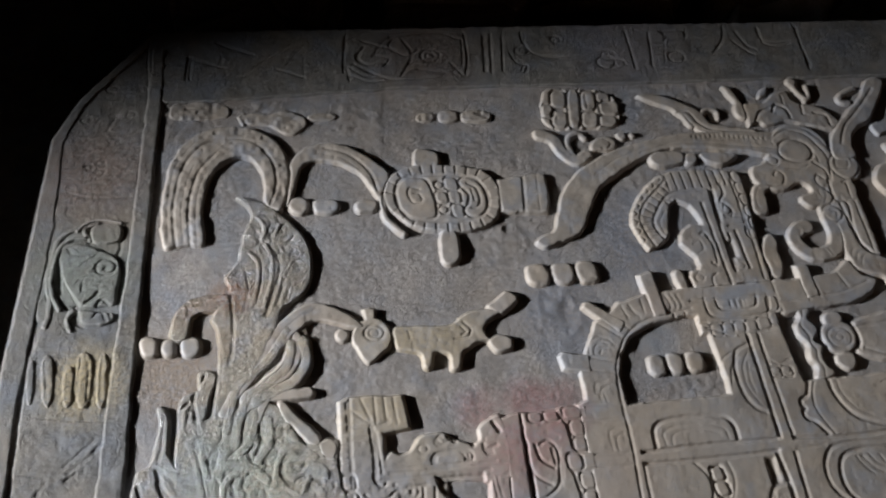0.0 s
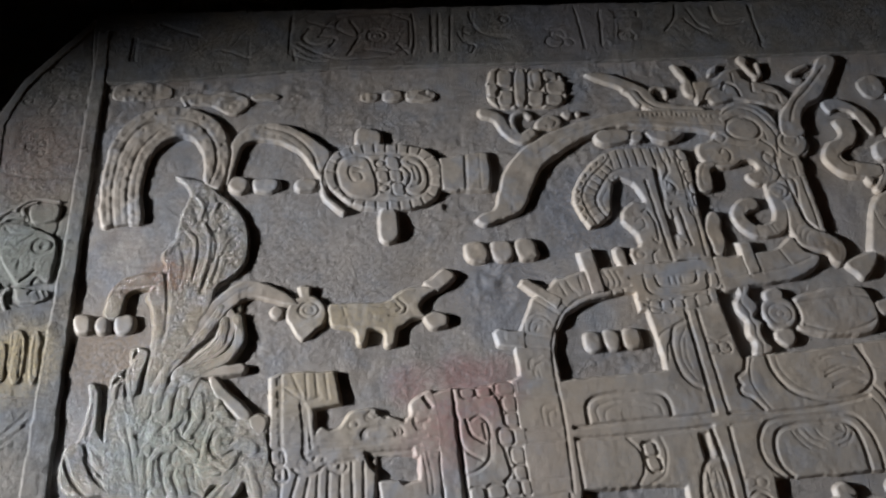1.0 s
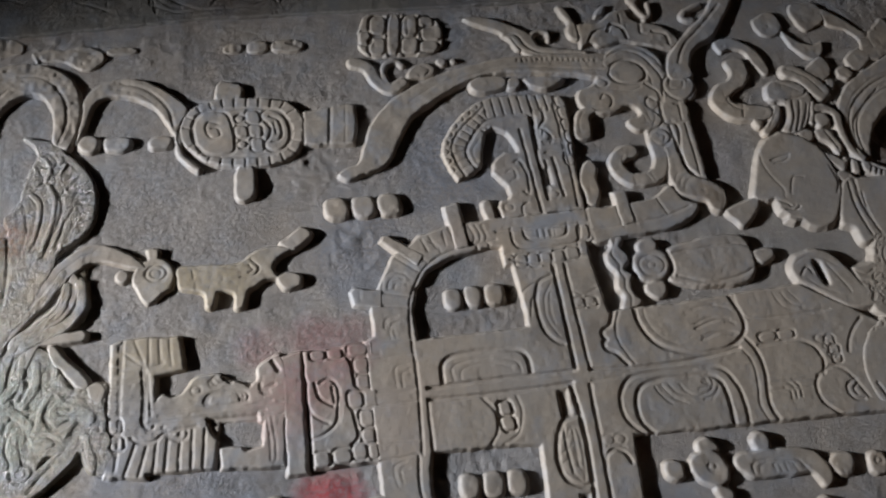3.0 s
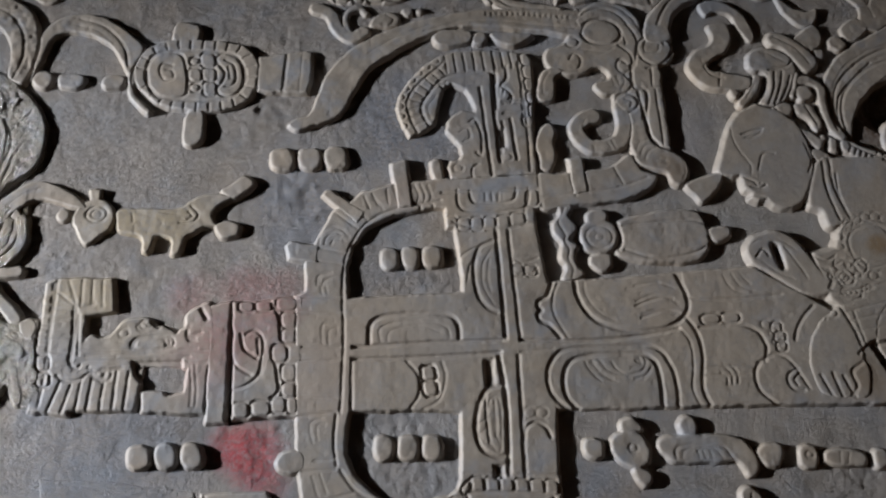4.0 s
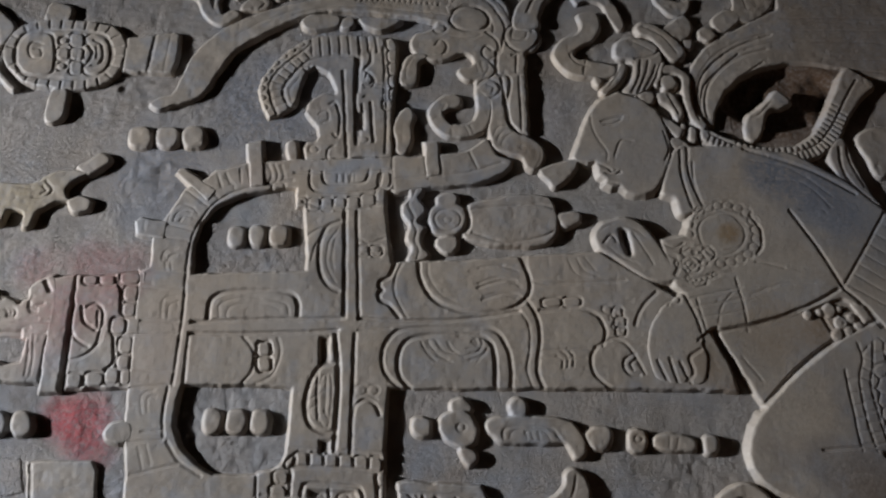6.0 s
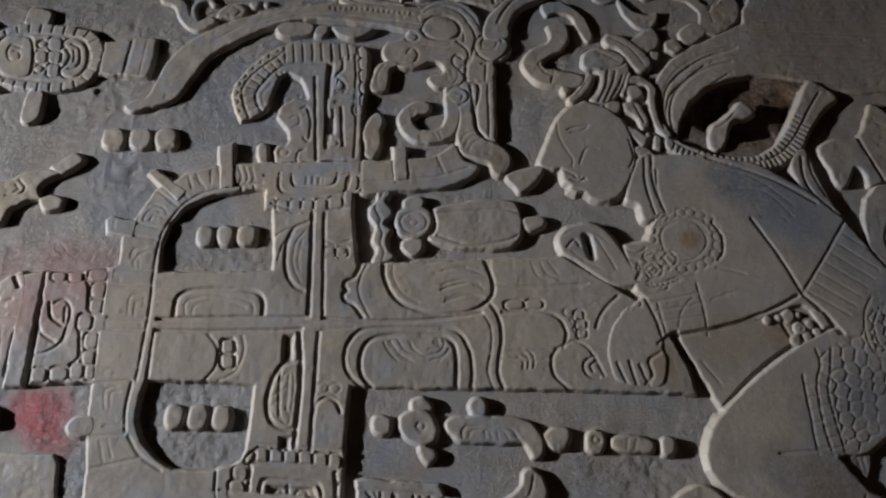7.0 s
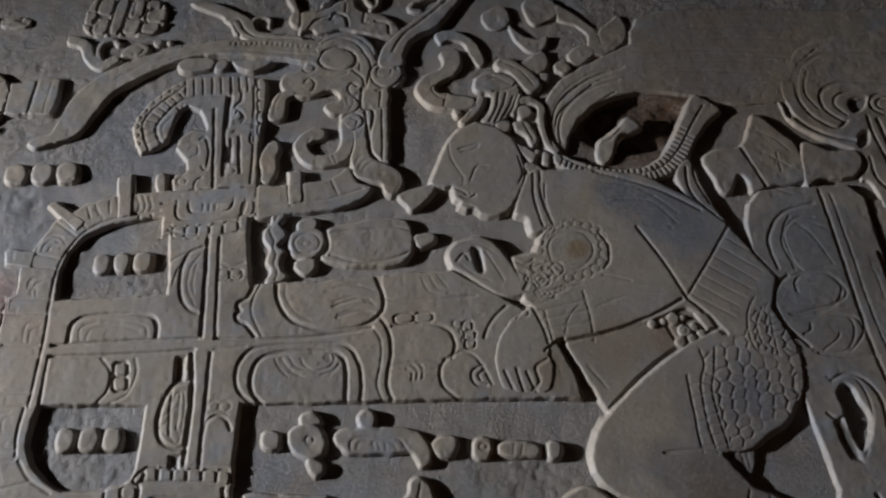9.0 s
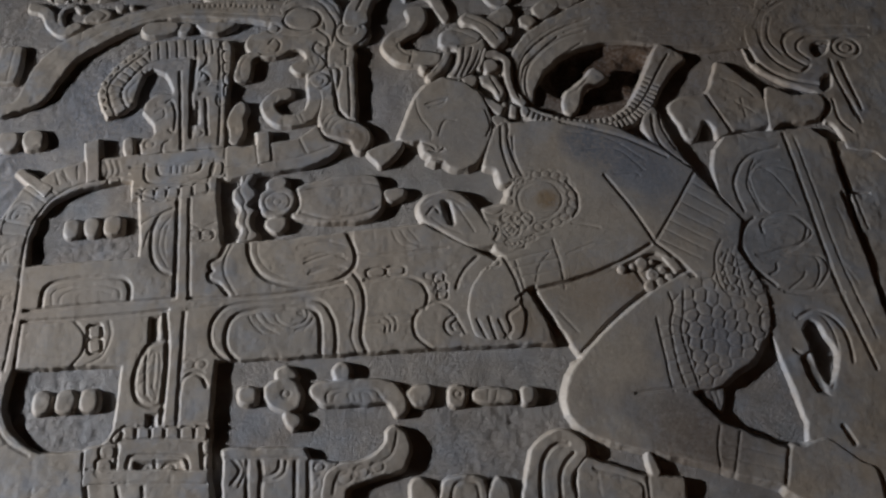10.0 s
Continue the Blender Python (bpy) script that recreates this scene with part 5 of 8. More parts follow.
c.groove(0.0030, 0.0012, (-0.852, 0.027), (-0.812, 0.025))
c.groove(0.0030, 0.0012, (-0.852, 0.001), (-0.812, -0.002))
c.circle(0.0040, 0.0025, 0.014, (-0.748, -0.022))
c.circle(0.0040, 0.0025, 0.011, (-0.678, 0.072))
c.groove(0.0040, 0.0020, (-0.778, 0.120), (-0.778, 0.114), (-0.801, 0.109))
c.bead(0.0035, 0.0052, (-0.870, -0.011), (-0.845, -0.012), (-0.842, -0.039), (-0.867, -0.038))
c.bead(0.0035, 0.0052, (-0.874, 0.021), (-0.849, 0.020), (-0.846, -0.009), (-0.870, -0.008))
c.groove(0.0050, 0.0040, (-0.814, 0.106), (-0.811, 0.049), (-0.812, 0.006), (-0.798, -0.007), (-0.793, 0.000))
c.groove(0.0040, 0.0030, (-0.803, 0.096), (-0.798, 0.018))
c.groove(0.0050, 0.0040, (-0.832, -0.019), (-0.819, -0.029), (-0.791, -0.028), (-0.772, -0.016), (-0.717, -0.010))
c.groove(0.0050, 0.0040, (-0.770, -0.011), (-0.766, -0.025), (-0.752, -0.030), (-0.748, -0.019))
c.step(-0.0060, (-0.700, 0.002), (-0.609, 0.002), (-0.605, -0.057), (-0.660, -0.050), (-0.679, -0.041), (-0.695, -0.020))
c.circle(0.0060, 0.0050, 0.010, (-0.645, -0.045))
c.groove(0.0040, 0.0030, (-0.603, 0.051), (-0.598, 0.040), (-0.587, 0.044))
c.ring(0.0040, 0.0030, (-0.694, 0.046), (-0.634, 0.046), (-0.631, 0.026), (-0.694, 0.025))
c.groove(0.0030, 0.0020, (-0.785, 0.016), (-0.683, 0.016), (-0.581, 0.022))
c.groove(0.0030, 0.0020, (-0.594, -0.003), (-0.589, -0.056), (-0.590, -0.086))
c.groove(0.0030, 0.0015, (-0.585, -0.003), (-0.580, -0.056), (-0.581, -0.087))
c.build()

c = Carving('upright_bar', 'plain upright bar with pink tint')
c.poly((-0.564, 0.105), (-0.523, 0.110), (-0.526, -0.119), (-0.562, -0.117))
c.build()

c = Carving('face_block', 'flat face panel with pink stain and beaded side')
c.poly((-0.521, 0.109), (-0.478, 0.109), (-0.448, 0.109), (-0.438, 0.115), (-0.389, 0.115), (-0.389, 0.075), (-0.390, -0.012), (-0.396, -0.113), (-0.454, -0.111), (-0.486, -0.112), (-0.515, -0.112), (-0.518, -0.069), (-0.517, -0.006))
c.bead(0.0035, 0.0052, (-0.509, 0.110), (-0.479, 0.109), (-0.478, 0.088), (-0.509, 0.089))
c.bead(0.0035, 0.0052, (-0.477, 0.109), (-0.446, 0.107), (-0.445, 0.087), (-0.477, 0.089))
c.bead(0.0035, 0.0052, (-0.439, 0.115), (-0.398, 0.113), (-0.398, 0.087), (-0.439, 0.088))
c.bead(0.0035, 0.0052, (-0.429, 0.087), (-0.398, 0.085), (-0.397, 0.053), (-0.429, 0.055))
c.bead(0.0035, 0.0052, (-0.428, 0.052), (-0.397, 0.051), (-0.397, 0.023), (-0.427, 0.024))
c.bead(0.0035, 0.0052, (-0.446, 0.023), (-0.416, 0.021), (-0.416, -0.012), (-0.446, -0.010))
c.bead(0.0035, 0.0052, (-0.428, -0.014), (-0.399, -0.016), (-0.399, -0.049), (-0.427, -0.048))
c.bead(0.0035, 0.0052, (-0.427, -0.050), (-0.400, -0.051), (-0.399, -0.079), (-0.427, -0.077))
c.bead(0.0035, 0.0052, (-0.516, -0.083), (-0.484, -0.084), (-0.483, -0.111), (-0.515, -0.109))
c.bead(0.0035, 0.0052, (-0.481, -0.081), (-0.446, -0.083), (-0.446, -0.109), (-0.480, -0.108))
c.bead(0.0035, 0.0052, (-0.446, -0.075), (-0.418, -0.077), (-0.417, -0.105), (-0.446, -0.104))
c.bead(0.0035, 0.0052, (-0.418, -0.078), (-0.395, -0.079), (-0.395, -0.107), (-0.417, -0.106))
c.groove(0.0050, 0.0050, (-0.447, 0.099), (-0.433, 0.075), (-0.430, 0.033))
c.groove(0.0050, 0.0050, (-0.438, -0.015), (-0.433, -0.044), (-0.433, -0.065), (-0.447, -0.078))
c.groove(0.0090, 0.0090, (-0.396, 0.084), (-0.397, 0.025))
c.groove(0.0080, 0.0080, (-0.397, -0.018), (-0.399, -0.076))
c.groove(0.0045, 0.0040, (-0.495, 0.044), (-0.476, 0.050), (-0.461, 0.028), (-0.464, -0.004), (-0.470, -0.034), (-0.494, -0.053), (-0.519, -0.059))
c.groove(0.0050, 0.0050, (-0.504, 0.045), (-0.496, 0.016), (-0.472, -0.002))
c.groove(0.0050, 0.0030, (-0.472, 0.035), (-0.469, 0.002))
c.groove(0.0045, 0.0040, (-0.519, 0.002), (-0.508, -0.017), (-0.483, -0.033))
c.groove(0.0030, 0.0015, (-0.457, 0.034), (-0.458, -0.009), (-0.466, -0.038))
c.groove(0.0040, 0.0030, (-0.442, 0.020), (-0.395, 0.021))
c.groove(0.0040, 0.0030, (-0.442, -0.011), (-0.394, -0.012))
c.build()

c = Carving('cross_panel', 'great flat cross panel framed by a serpent band, with incised ovals', bump=0.7)
c.poly((-0.406, 0.118), (-0.385, 0.125), (-0.386, 0.189), (-0.366, 0.224), (-0.351, 0.255), (-0.333, 0.291), (-0.304, 0.307), (-0.272, 0.331), (-0.211, 0.347), (-0.121, 0.354), (0.091, 0.355), (0.088, 0.282), (0.070, 0.280), (0.069, 0.244), (-0.110, 0.245), (-0.108, 0.288), (-0.143, 0.288), (-0.209, 0.277), (-0.266, 0.249), (-0.295, 0.211), (-0.305, 0.168), (-0.295, -0.000), (-0.403, 0.001), (-0.403, 0.068))
c.poly((-0.403, 0.005), (-0.295, 0.013), (-0.299, -0.040), (-0.302, -0.107), (-0.309, -0.138), (-0.311, -0.182), (-0.297, -0.222), (-0.267, -0.251), (-0.236, -0.269), (-0.197, -0.273), (-0.158, -0.272), (-0.157, -0.337), (-0.388, -0.333), (-0.388, -0.268), (-0.399, -0.200), (-0.401, -0.113))
c.poly((-0.312, 0.109), (-0.084, 0.111), (-0.086, 0.177), (-0.094, 0.253), (-0.077, 0.253), (0.069, 0.246), (0.082, 0.127), (0.075, -0.124), (0.066, -0.247), (-0.111, -0.244), (-0.106, -0.195), (-0.102, -0.118), (-0.201, -0.111), (-0.302, -0.108))
c.poly((0.069, -0.237), (0.069, -0.341), (-0.157, -0.337), (-0.158, -0.270), (-0.134, -0.265), (-0.117, -0.252), (-0.109, -0.234))
c.poly((0.072, 0.127), (0.226, 0.130), (0.336, 0.135), (0.490, 0.143), (0.596, 0.073), (0.650, 0.034), (0.686, -0.011), (0.719, -0.096), (0.727, -0.140), (0.550, -0.133), (0.312, -0.128), (0.071, -0.122))
c.blob((0.084, 0.355), (0.133, 0.358), (0.196, 0.365), (0.242, 0.372), (0.279, 0.397), (0.301, 0.360), (0.332, 0.345), (0.306, 0.314), (0.248, 0.293), (0.158, 0.286), (0.082, 0.279))
c.groove(0.0070, 0.0075, (-0.295, 0.011), (-0.203, 0.014), (-0.099, 0.014), (-0.015, 0.013))
c.groove(0.0070, 0.0075, (-0.294, -0.011), (-0.203, -0.013), (-0.099, -0.012), (-0.021, -0.010))
c.groove(0.0080, 0.0050, (-0.011, 0.241), (-0.009, 0.130), (-0.009, 0.015))
c.groove(0.0060, 0.0040, (0.013, 0.241), (0.016, 0.130), (0.019, 0.017))
c.groove(0.0090, 0.0070, (-0.024, -0.019), (-0.017, -0.107), (-0.023, -0.231))
c.groove(0.0070, 0.0040, (0.012, -0.018), (0.010, -0.107), (0.007, -0.238))
c.groove(0.0070, 0.0075, (0.019, 0.013), (0.112, 0.006), (0.218, 0.008), (0.325, 0.022))
c.groove(0.0040, 0.0020, (0.018, -0.011), (0.079, -0.008))
c.groove(0.0050, 0.0030, (-0.298, -0.009), (-0.300, -0.102))
c.groove(0.0050, 0.0030, (-0.320, -0.110), (-0.316, -0.040), (-0.312, 0.045), (-0.314, 0.111), (-0.309, 0.179), (-0.293, 0.223), (-0.262, 0.263), (-0.210, 0.289), (-0.117, 0.305))
c.groove(0.0050, 0.0030, (-0.328, -0.202), (-0.332, -0.162), (-0.327, -0.110))
c.groove(0.0050, 0.0030, (-0.320, -0.212), (-0.296, -0.246), (-0.256, -0.272))
c.groove(0.0080, 0.0050, (-0.266, 0.016), (-0.262, 0.055), (-0.234, 0.070), (-0.162, 0.072), (-0.111, 0.065), (-0.097, 0.043), (-0.096, 0.014))
c.groove(0.0030, 0.0015, (-0.243, 0.016), (-0.244, 0.046), (-0.204, 0.057), (-0.152, 0.054), (-0.118, 0.041), (-0.113, 0.015))
c.groove(0.0030, 0.0012, (-0.230, 0.016), (-0.227, 0.038), (-0.194, 0.046), (-0.157, 0.043), (-0.130, 0.032))
c.groove(0.0040, 0.0020, (-0.406, 0.114), (-0.314, 0.111))
c.groove(0.0040, 0.0020, (-0.399, 0.082), (-0.315, 0.079))
c.groove(0.0040, 0.0020, (-0.401, 0.016), (-0.320, 0.013))
c.groove(0.0040, 0.0020, (-0.400, -0.011), (-0.319, -0.011))
c.groove(0.0040, 0.0020, (-0.401, -0.076), (-0.322, -0.084))
c.groove(0.0040, 0.0020, (-0.368, -0.193), (-0.332, -0.192))
c.groove(0.0040, 0.0020, (-0.399, -0.113), (-0.329, -0.108))
c.groove(0.0040, 0.0020, (-0.389, -0.210), (-0.328, -0.209))
c.groove(0.0040, 0.0020, (-0.333, 0.290), (-0.283, 0.251))
c.groove(0.0040, 0.0020, (-0.305, 0.307), (-0.262, 0.268))
c.groove(0.0040, 0.0020, (-0.211, 0.345), (-0.199, 0.296))
c.groove(0.0040, 0.0020, (-0.186, 0.347), (-0.177, 0.298))
c.groove(0.0040, 0.0020, (-0.386, 0.219), (-0.310, 0.200))
c.groove(0.0040, 0.0020, (-0.387, 0.189), (-0.315, 0.177))
c.groove(0.0040, 0.0020, (-0.381, -0.268), (-0.296, -0.250))
c.groove(0.0030, 0.0012, (-0.353, 0.117), (-0.357, 0.157), (-0.334, 0.162))
c.groove(0.0030, 0.0012, (-0.342, 0.117), (-0.346, 0.145), (-0.327, 0.151))
c.groove(0.0030, 0.0012, (-0.352, 0.018), (-0.352, 0.056), (-0.329, 0.062))
c.groove(0.0030, 0.0012, (-0.341, 0.017), (-0.340, 0.043), (-0.325, 0.050))
c.groove(0.0030, 0.0012, (-0.351, 0.240), (-0.318, 0.249), (-0.301, 0.235))
c.groove(0.0030, 0.0012, (-0.341, 0.228), (-0.320, 0.235), (-0.308, 0.223))
c.groove(0.0030, 0.0012, (-0.255, 0.315), (-0.238, 0.302), (-0.232, 0.284))
c.groove(0.0030, 0.0012, (-0.166, 0.332), (-0.154, 0.302))
c.groove(0.0030, 0.0012, (-0.144, 0.335), (-0.130, 0.308))
c.groove(0.0030, 0.0012, (-0.370, -0.162), (-0.374, -0.127), (-0.352, -0.117))
c.groove(0.0030, 0.0012, (-0.360, -0.157), (-0.362, -0.132), (-0.347, -0.130))
c.groove(0.0030, 0.0012, (-0.371, -0.220), (-0.359, -0.259))
c.groove(0.0030, 0.0012, (-0.357, -0.216), (-0.345, -0.250))
c.groove(0.0070, 0.0040, (-0.020, 0.214), (-0.048, 0.200), (-0.060, 0.154), (-0.056, 0.108), (-0.040, 0.079), (-0.020, 0.067))
c.groove(0.0030, 0.0015, (-0.024, 0.195), (-0.042, 0.165), (-0.043, 0.120), (-0.026, 0.084))
c.groove(0.0030, 0.0012, (-0.029, 0.176), (-0.034, 0.142), (-0.030, 0.108))
c.groove(0.0040, 0.0020, (0.019, 0.176), (0.038, 0.167), (0.067, 0.176))
c.circle(0.0040, 0.0020, 0.010, (0.029, 0.153))
c.circle(0.0040, 0.0020, 0.010, (0.051, 0.153))
c.circle(0.0040, 0.0020, 0.012, (0.024, -0.125))
c.circle(0.0040, 0.0020, 0.011, (0.046, -0.126))
c.groove(0.0060, 0.0040, (0.010, -0.174), (0.015, -0.153), (0.033, -0.143), (0.051, -0.153), (0.059, -0.170))
c.groove(0.0040, 0.0020, (0.011, -0.148), (0.018, -0.138), (0.034, -0.134), (0.054, -0.143))
c.groove(0.0040, 0.0030, (0.009, -0.236), (0.010, -0.168))
c.groove(0.0050, 0.0030, (-0.114, 0.322), (-0.020, 0.322), (0.085, 0.325))
c.groove(0.0060, 0.0030, (-0.094, 0.257), (-0.055, 0.245), (0.012, 0.242), (0.067, 0.251))
c.groove(0.0030, 0.0012, (-0.015, 0.317), (-0.012, 0.295))
c.groove(0.0030, 0.0012, (-0.004, 0.317), (-0.002, 0.295))
c.groove(0.0030, 0.0012, (0.008, 0.316), (0.008, 0.295))
c.groove(0.0040, 0.0020, (0.084, 0.353), (0.086, 0.282))
c.groove(0.0040, 0.0020, (0.150, 0.355), (0.157, 0.306))
c.groove(0.0040, 0.0020, (0.179, 0.361), (0.184, 0.312))
c.groove(0.0040, 0.0020, (0.242, 0.369), (0.257, 0.329))
c.groove(0.0040, 0.0020, (0.087, 0.306), (0.159, 0.312), (0.239, 0.320), (0.309, 0.342))
c.groove(0.0050, 0.0030, (-0.198, -0.016), (-0.175, -0.050), (-0.177, -0.084), (-0.195, -0.110))
c.groove(0.0040, 0.0020, (-0.132, -0.024), (-0.126, -0.053), (-0.140, -0.094), (-0.170, -0.110))
c.groove(0.0080, 0.0050, (-0.025, -0.073), (-0.053, -0.081), (-0.071, -0.116), (-0.076, -0.156), (-0.067, -0.186), (-0.044, -0.200), (-0.025, -0.200))
c.ring(0.0030, 0.0015, (-0.045, -0.096), (-0.054, -0.126), (-0.053, -0.169), (-0.034, -0.191), (-0.029, -0.106))
c.groove(0.0030, 0.0012, (-0.039, -0.106), (-0.044, -0.147), (-0.034, -0.177))
c.groove(0.0070, 0.0040, (0.094, -0.122), (0.068, -0.092), (0.064, -0.056), (0.079, -0.024), (0.111, -0.009), (0.217, -0.008), (0.274, -0.014), (0.298, -0.048), (0.305, -0.091), (0.302, -0.126))
c.groove(0.0080, 0.0050, (0.114, -0.123), (0.095, -0.098), (0.094, -0.061), (0.108, -0.035), (0.142, -0.023), (0.216, -0.023), (0.257, -0.029), (0.274, -0.059), (0.274, -0.125))
c.groove(0.0030, 0.0012, (0.146, -0.036), (0.156, -0.057), (0.186, -0.068))
c.groove(0.0030, 0.0012, (0.162, -0.031), (0.177, -0.052))
c.groove(0.0030, 0.0012, (0.236, -0.032), (0.246, -0.046), (0.224, -0.050))
c.groove(0.0030, 0.0012, (0.255, -0.058), (0.243, -0.074))
c.groove(0.0080, 0.0050, (0.134, 0.124), (0.137, 0.093), (0.157, 0.053), (0.193, 0.031), (0.240, 0.020), (0.304, 0.025), (0.341, 0.048), (0.350, 0.082), (0.335, 0.133))
c.groove(0.0030, 0.0012, (0.152, 0.122), (0.154, 0.095), (0.173, 0.061), (0.204, 0.043))
c.groove(0.0040, 0.0020, (0.252, 0.111), (0.290, 0.116), (0.327, 0.104))
c.groove(0.0040, 0.0020, (0.250, 0.080), (0.288, 0.090), (0.330, 0.074))
c.groove(0.0040, 0.0020, (0.258, 0.053), (0.286, 0.059), (0.322, 0.049))
c.groove(0.0070, 0.0050, (0.089, 0.125), (0.078, 0.097), (0.061, 0.087), (0.058, 0.076), (0.064, 0.068), (0.057, 0.061), (0.059, 0.049), (0.067, 0.044), (0.077, 0.038), (0.095, 0.013))
c.groove(0.0040, 0.0020, (0.102, 0.123), (0.089, 0.094), (0.089, 0.057), (0.110, 0.013))
c.groove(0.0050, 0.0030, (0.344, 0.131), (0.346, 0.104), (0.359, 0.080), (0.439, 0.077), (0.537, 0.082))
c.groove(0.0070, 0.0040, (0.340, 0.046), (0.357, 0.015), (0.363, -0.028), (0.353, -0.091), (0.362, -0.126))
c.groove(0.0040, 0.0020, (0.326, 0.024), (0.342, -0.006), (0.342, -0.049), (0.334, -0.091), (0.343, -0.126))
c.groove(0.0030, 0.0012, (0.428, 0.126), (0.441, 0.097), (0.467, 0.086))
c.groove(0.0030, 0.0012, (0.445, 0.128), (0.458, 0.103), (0.484, 0.091))
c.groove(0.0030, 0.0012, (0.461, 0.128), (0.480, 0.103))
c.groove(0.0040, 0.0020, (0.360, -0.056), (0.450, -0.056), (0.461, -0.064))
c.groove(0.0040, 0.0020, (0.359, -0.071), (0.448, -0.072))
c.groove(0.0060, 0.0040, (0.364, 0.022), (0.433, 0.025), (0.474, 0.012), (0.488, -0.019), (0.480, -0.047))
c.groove(0.0060, 0.0040, (0.467, -0.051), (0.456, -0.072), (0.460, -0.103), (0.486, -0.130))
c.groove(0.0050, 0.0030, (0.467, -0.051), (0.500, -0.036), (0.530, -0.052), (0.554, -0.104))
c.beads(0.0035, 0.0020, 3, 0.0099, (0.489, 0.030), (0.508, 0.008), (0.513, -0.021))
c.groove(0.0060, 0.0030, (0.547, -0.009), (0.562, 0.024), (0.594, 0.056))
c.groove(0.0040, 0.0020, (-0.103, -0.226), (0.076, -0.239))
c.groove(0.0050, 0.0030, (-0.149, -0.307), (0.071, -0.326))
c.bead(0.0035, 0.0050, (-0.112, -0.253), (-0.095, -0.238), (-0.088, -0.249), (-0.104, -0.266))
c.bead(0.0035, 0.0044, (-0.094, -0.233), (-0.066, -0.235), (-0.065, -0.260), (-0.092, -0.258))
c.bead(0.0035, 0.0044, (-0.068, -0.235), (-0.040, -0.238), (-0.039, -0.263), (-0.067, -0.260))
c.bead(0.0035, 0.0044, (-0.041, -0.238), (-0.014, -0.240), (-0.013, -0.265), (-0.040, -0.263))
c.bead(0.0035, 0.0044, (-0.016, -0.240), (0.012, -0.243), (0.013, -0.267), (-0.015, -0.265))
c.bead(0.0035, 0.0044, (0.012, -0.243), (0.040, -0.245), (0.040, -0.270), (0.013, -0.267))
c.bead(0.0035, 0.0044, (0.039, -0.245), (0.064, -0.247), (0.065, -0.272), (0.039, -0.270))
c.bead(0.0035, 0.0044, (-0.130, -0.264), (-0.102, -0.267), (-0.101, -0.291), (-0.129, -0.289))
c.bead(0.0035, 0.0044, (-0.135, -0.289), (-0.105, -0.292), (-0.103, -0.323), (-0.133, -0.320))
c.bead(0.0030, 0.0052, (0.054, -0.272), (0.071, -0.274), (0.071, -0.297), (0.054, -0.296))
c.bead(0.0030, 0.0052, (0.056, -0.298), (0.073, -0.300), (0.073, -0.324), (0.056, -0.322))
c.groove(0.0060, 0.0060, (-0.098, -0.331), (-0.098, -0.275), (-0.088, -0.260), (0.043, -0.270), (0.053, -0.284), (0.058, -0.343))
c.groove(0.0060, 0.0050, (-0.078, -0.330), (-0.077, -0.299), (-0.064, -0.289), (0.011, -0.296), (0.027, -0.306), (0.033, -0.341))
c.step(-0.0040, (-0.065, -0.300), (0.015, -0.305), (0.022, -0.322), (0.018, -0.339), (-0.068, -0.331))
c.groove(0.0050, 0.0040, (-0.030, -0.301), (-0.028, -0.335))
c.circle(0.0040, 0.0030, 0.009, (-0.047, -0.315))
c.circle(0.0040, 0.0030, 0.011, (-0.005, -0.317))
c.groove(0.0030, 0.0015, (-0.072, -0.096), (-0.074, -0.137), (-0.066, -0.170), (-0.052, -0.181))
c.groove(0.0040, 0.0030, (-0.055, -0.091), (-0.056, -0.126), (-0.053, -0.177))
c.groove(0.0030, 0.0020, (-0.040, -0.093), (-0.039, -0.131), (-0.041, -0.166))
c.groove(0.0030, 0.0015, (-0.075, -0.143), (-0.045, -0.126))
c.groove(0.0030, 0.0015, (-0.071, -0.158), (-0.054, -0.149))
c.groove(0.0030, 0.0015, (-0.063, -0.115), (-0.043, -0.109))
c.step(-0.0050, (-0.054, -0.023), (-0.035, -0.021), (-0.034, -0.071), (-0.053, -0.072))
c.step(-0.0050, (-0.049, -0.214), (-0.031, -0.214), (-0.031, -0.239), (-0.048, -0.239))
c.bead(0.0045, 0.0078, (-0.172, -0.030), (-0.145, -0.029), (-0.142, -0.057), (-0.169, -0.058))
c.bead(0.0045, 0.0078, (-0.171, -0.058), (-0.143, -0.057), (-0.140, -0.087), (-0.167, -0.087))
c.groove(0.0030, 0.0020, (0.137, -0.036), (0.149, -0.058), (0.163, -0.073))
c.groove(0.0030, 0.0020, (0.150, -0.035), (0.162, -0.055), (0.180, -0.069), (0.193, -0.075))
c.groove(0.0030, 0.0020, (0.165, -0.035), (0.175, -0.051), (0.196, -0.059))
c.groove(0.0030, 0.0020, (0.187, -0.037), (0.196, -0.053), (0.216, -0.064), (0.231, -0.061))
c.groove(0.0030, 0.0020, (0.216, -0.064), (0.239, -0.059), (0.252, -0.043), (0.249, -0.030))
c.groove(0.0030, 0.0020, (0.227, -0.072), (0.250, -0.065), (0.261, -0.050))
c.groove(0.0030, 0.0020, (0.232, -0.037), (0.243, -0.043), (0.239, -0.030))
c.groove(0.0035, 0.0030, (0.247, 0.070), (0.267, 0.077), (0.301, 0.085), (0.323, 0.083))
c.groove(0.0035, 0.0030, (0.254, 0.046), (0.279, 0.054), (0.307, 0.059), (0.330, 0.052))
c.bead(0.0035, 0.0039, (0.370, 0.047), (0.409, 0.048), (0.409, 0.029), (0.370, 0.028))
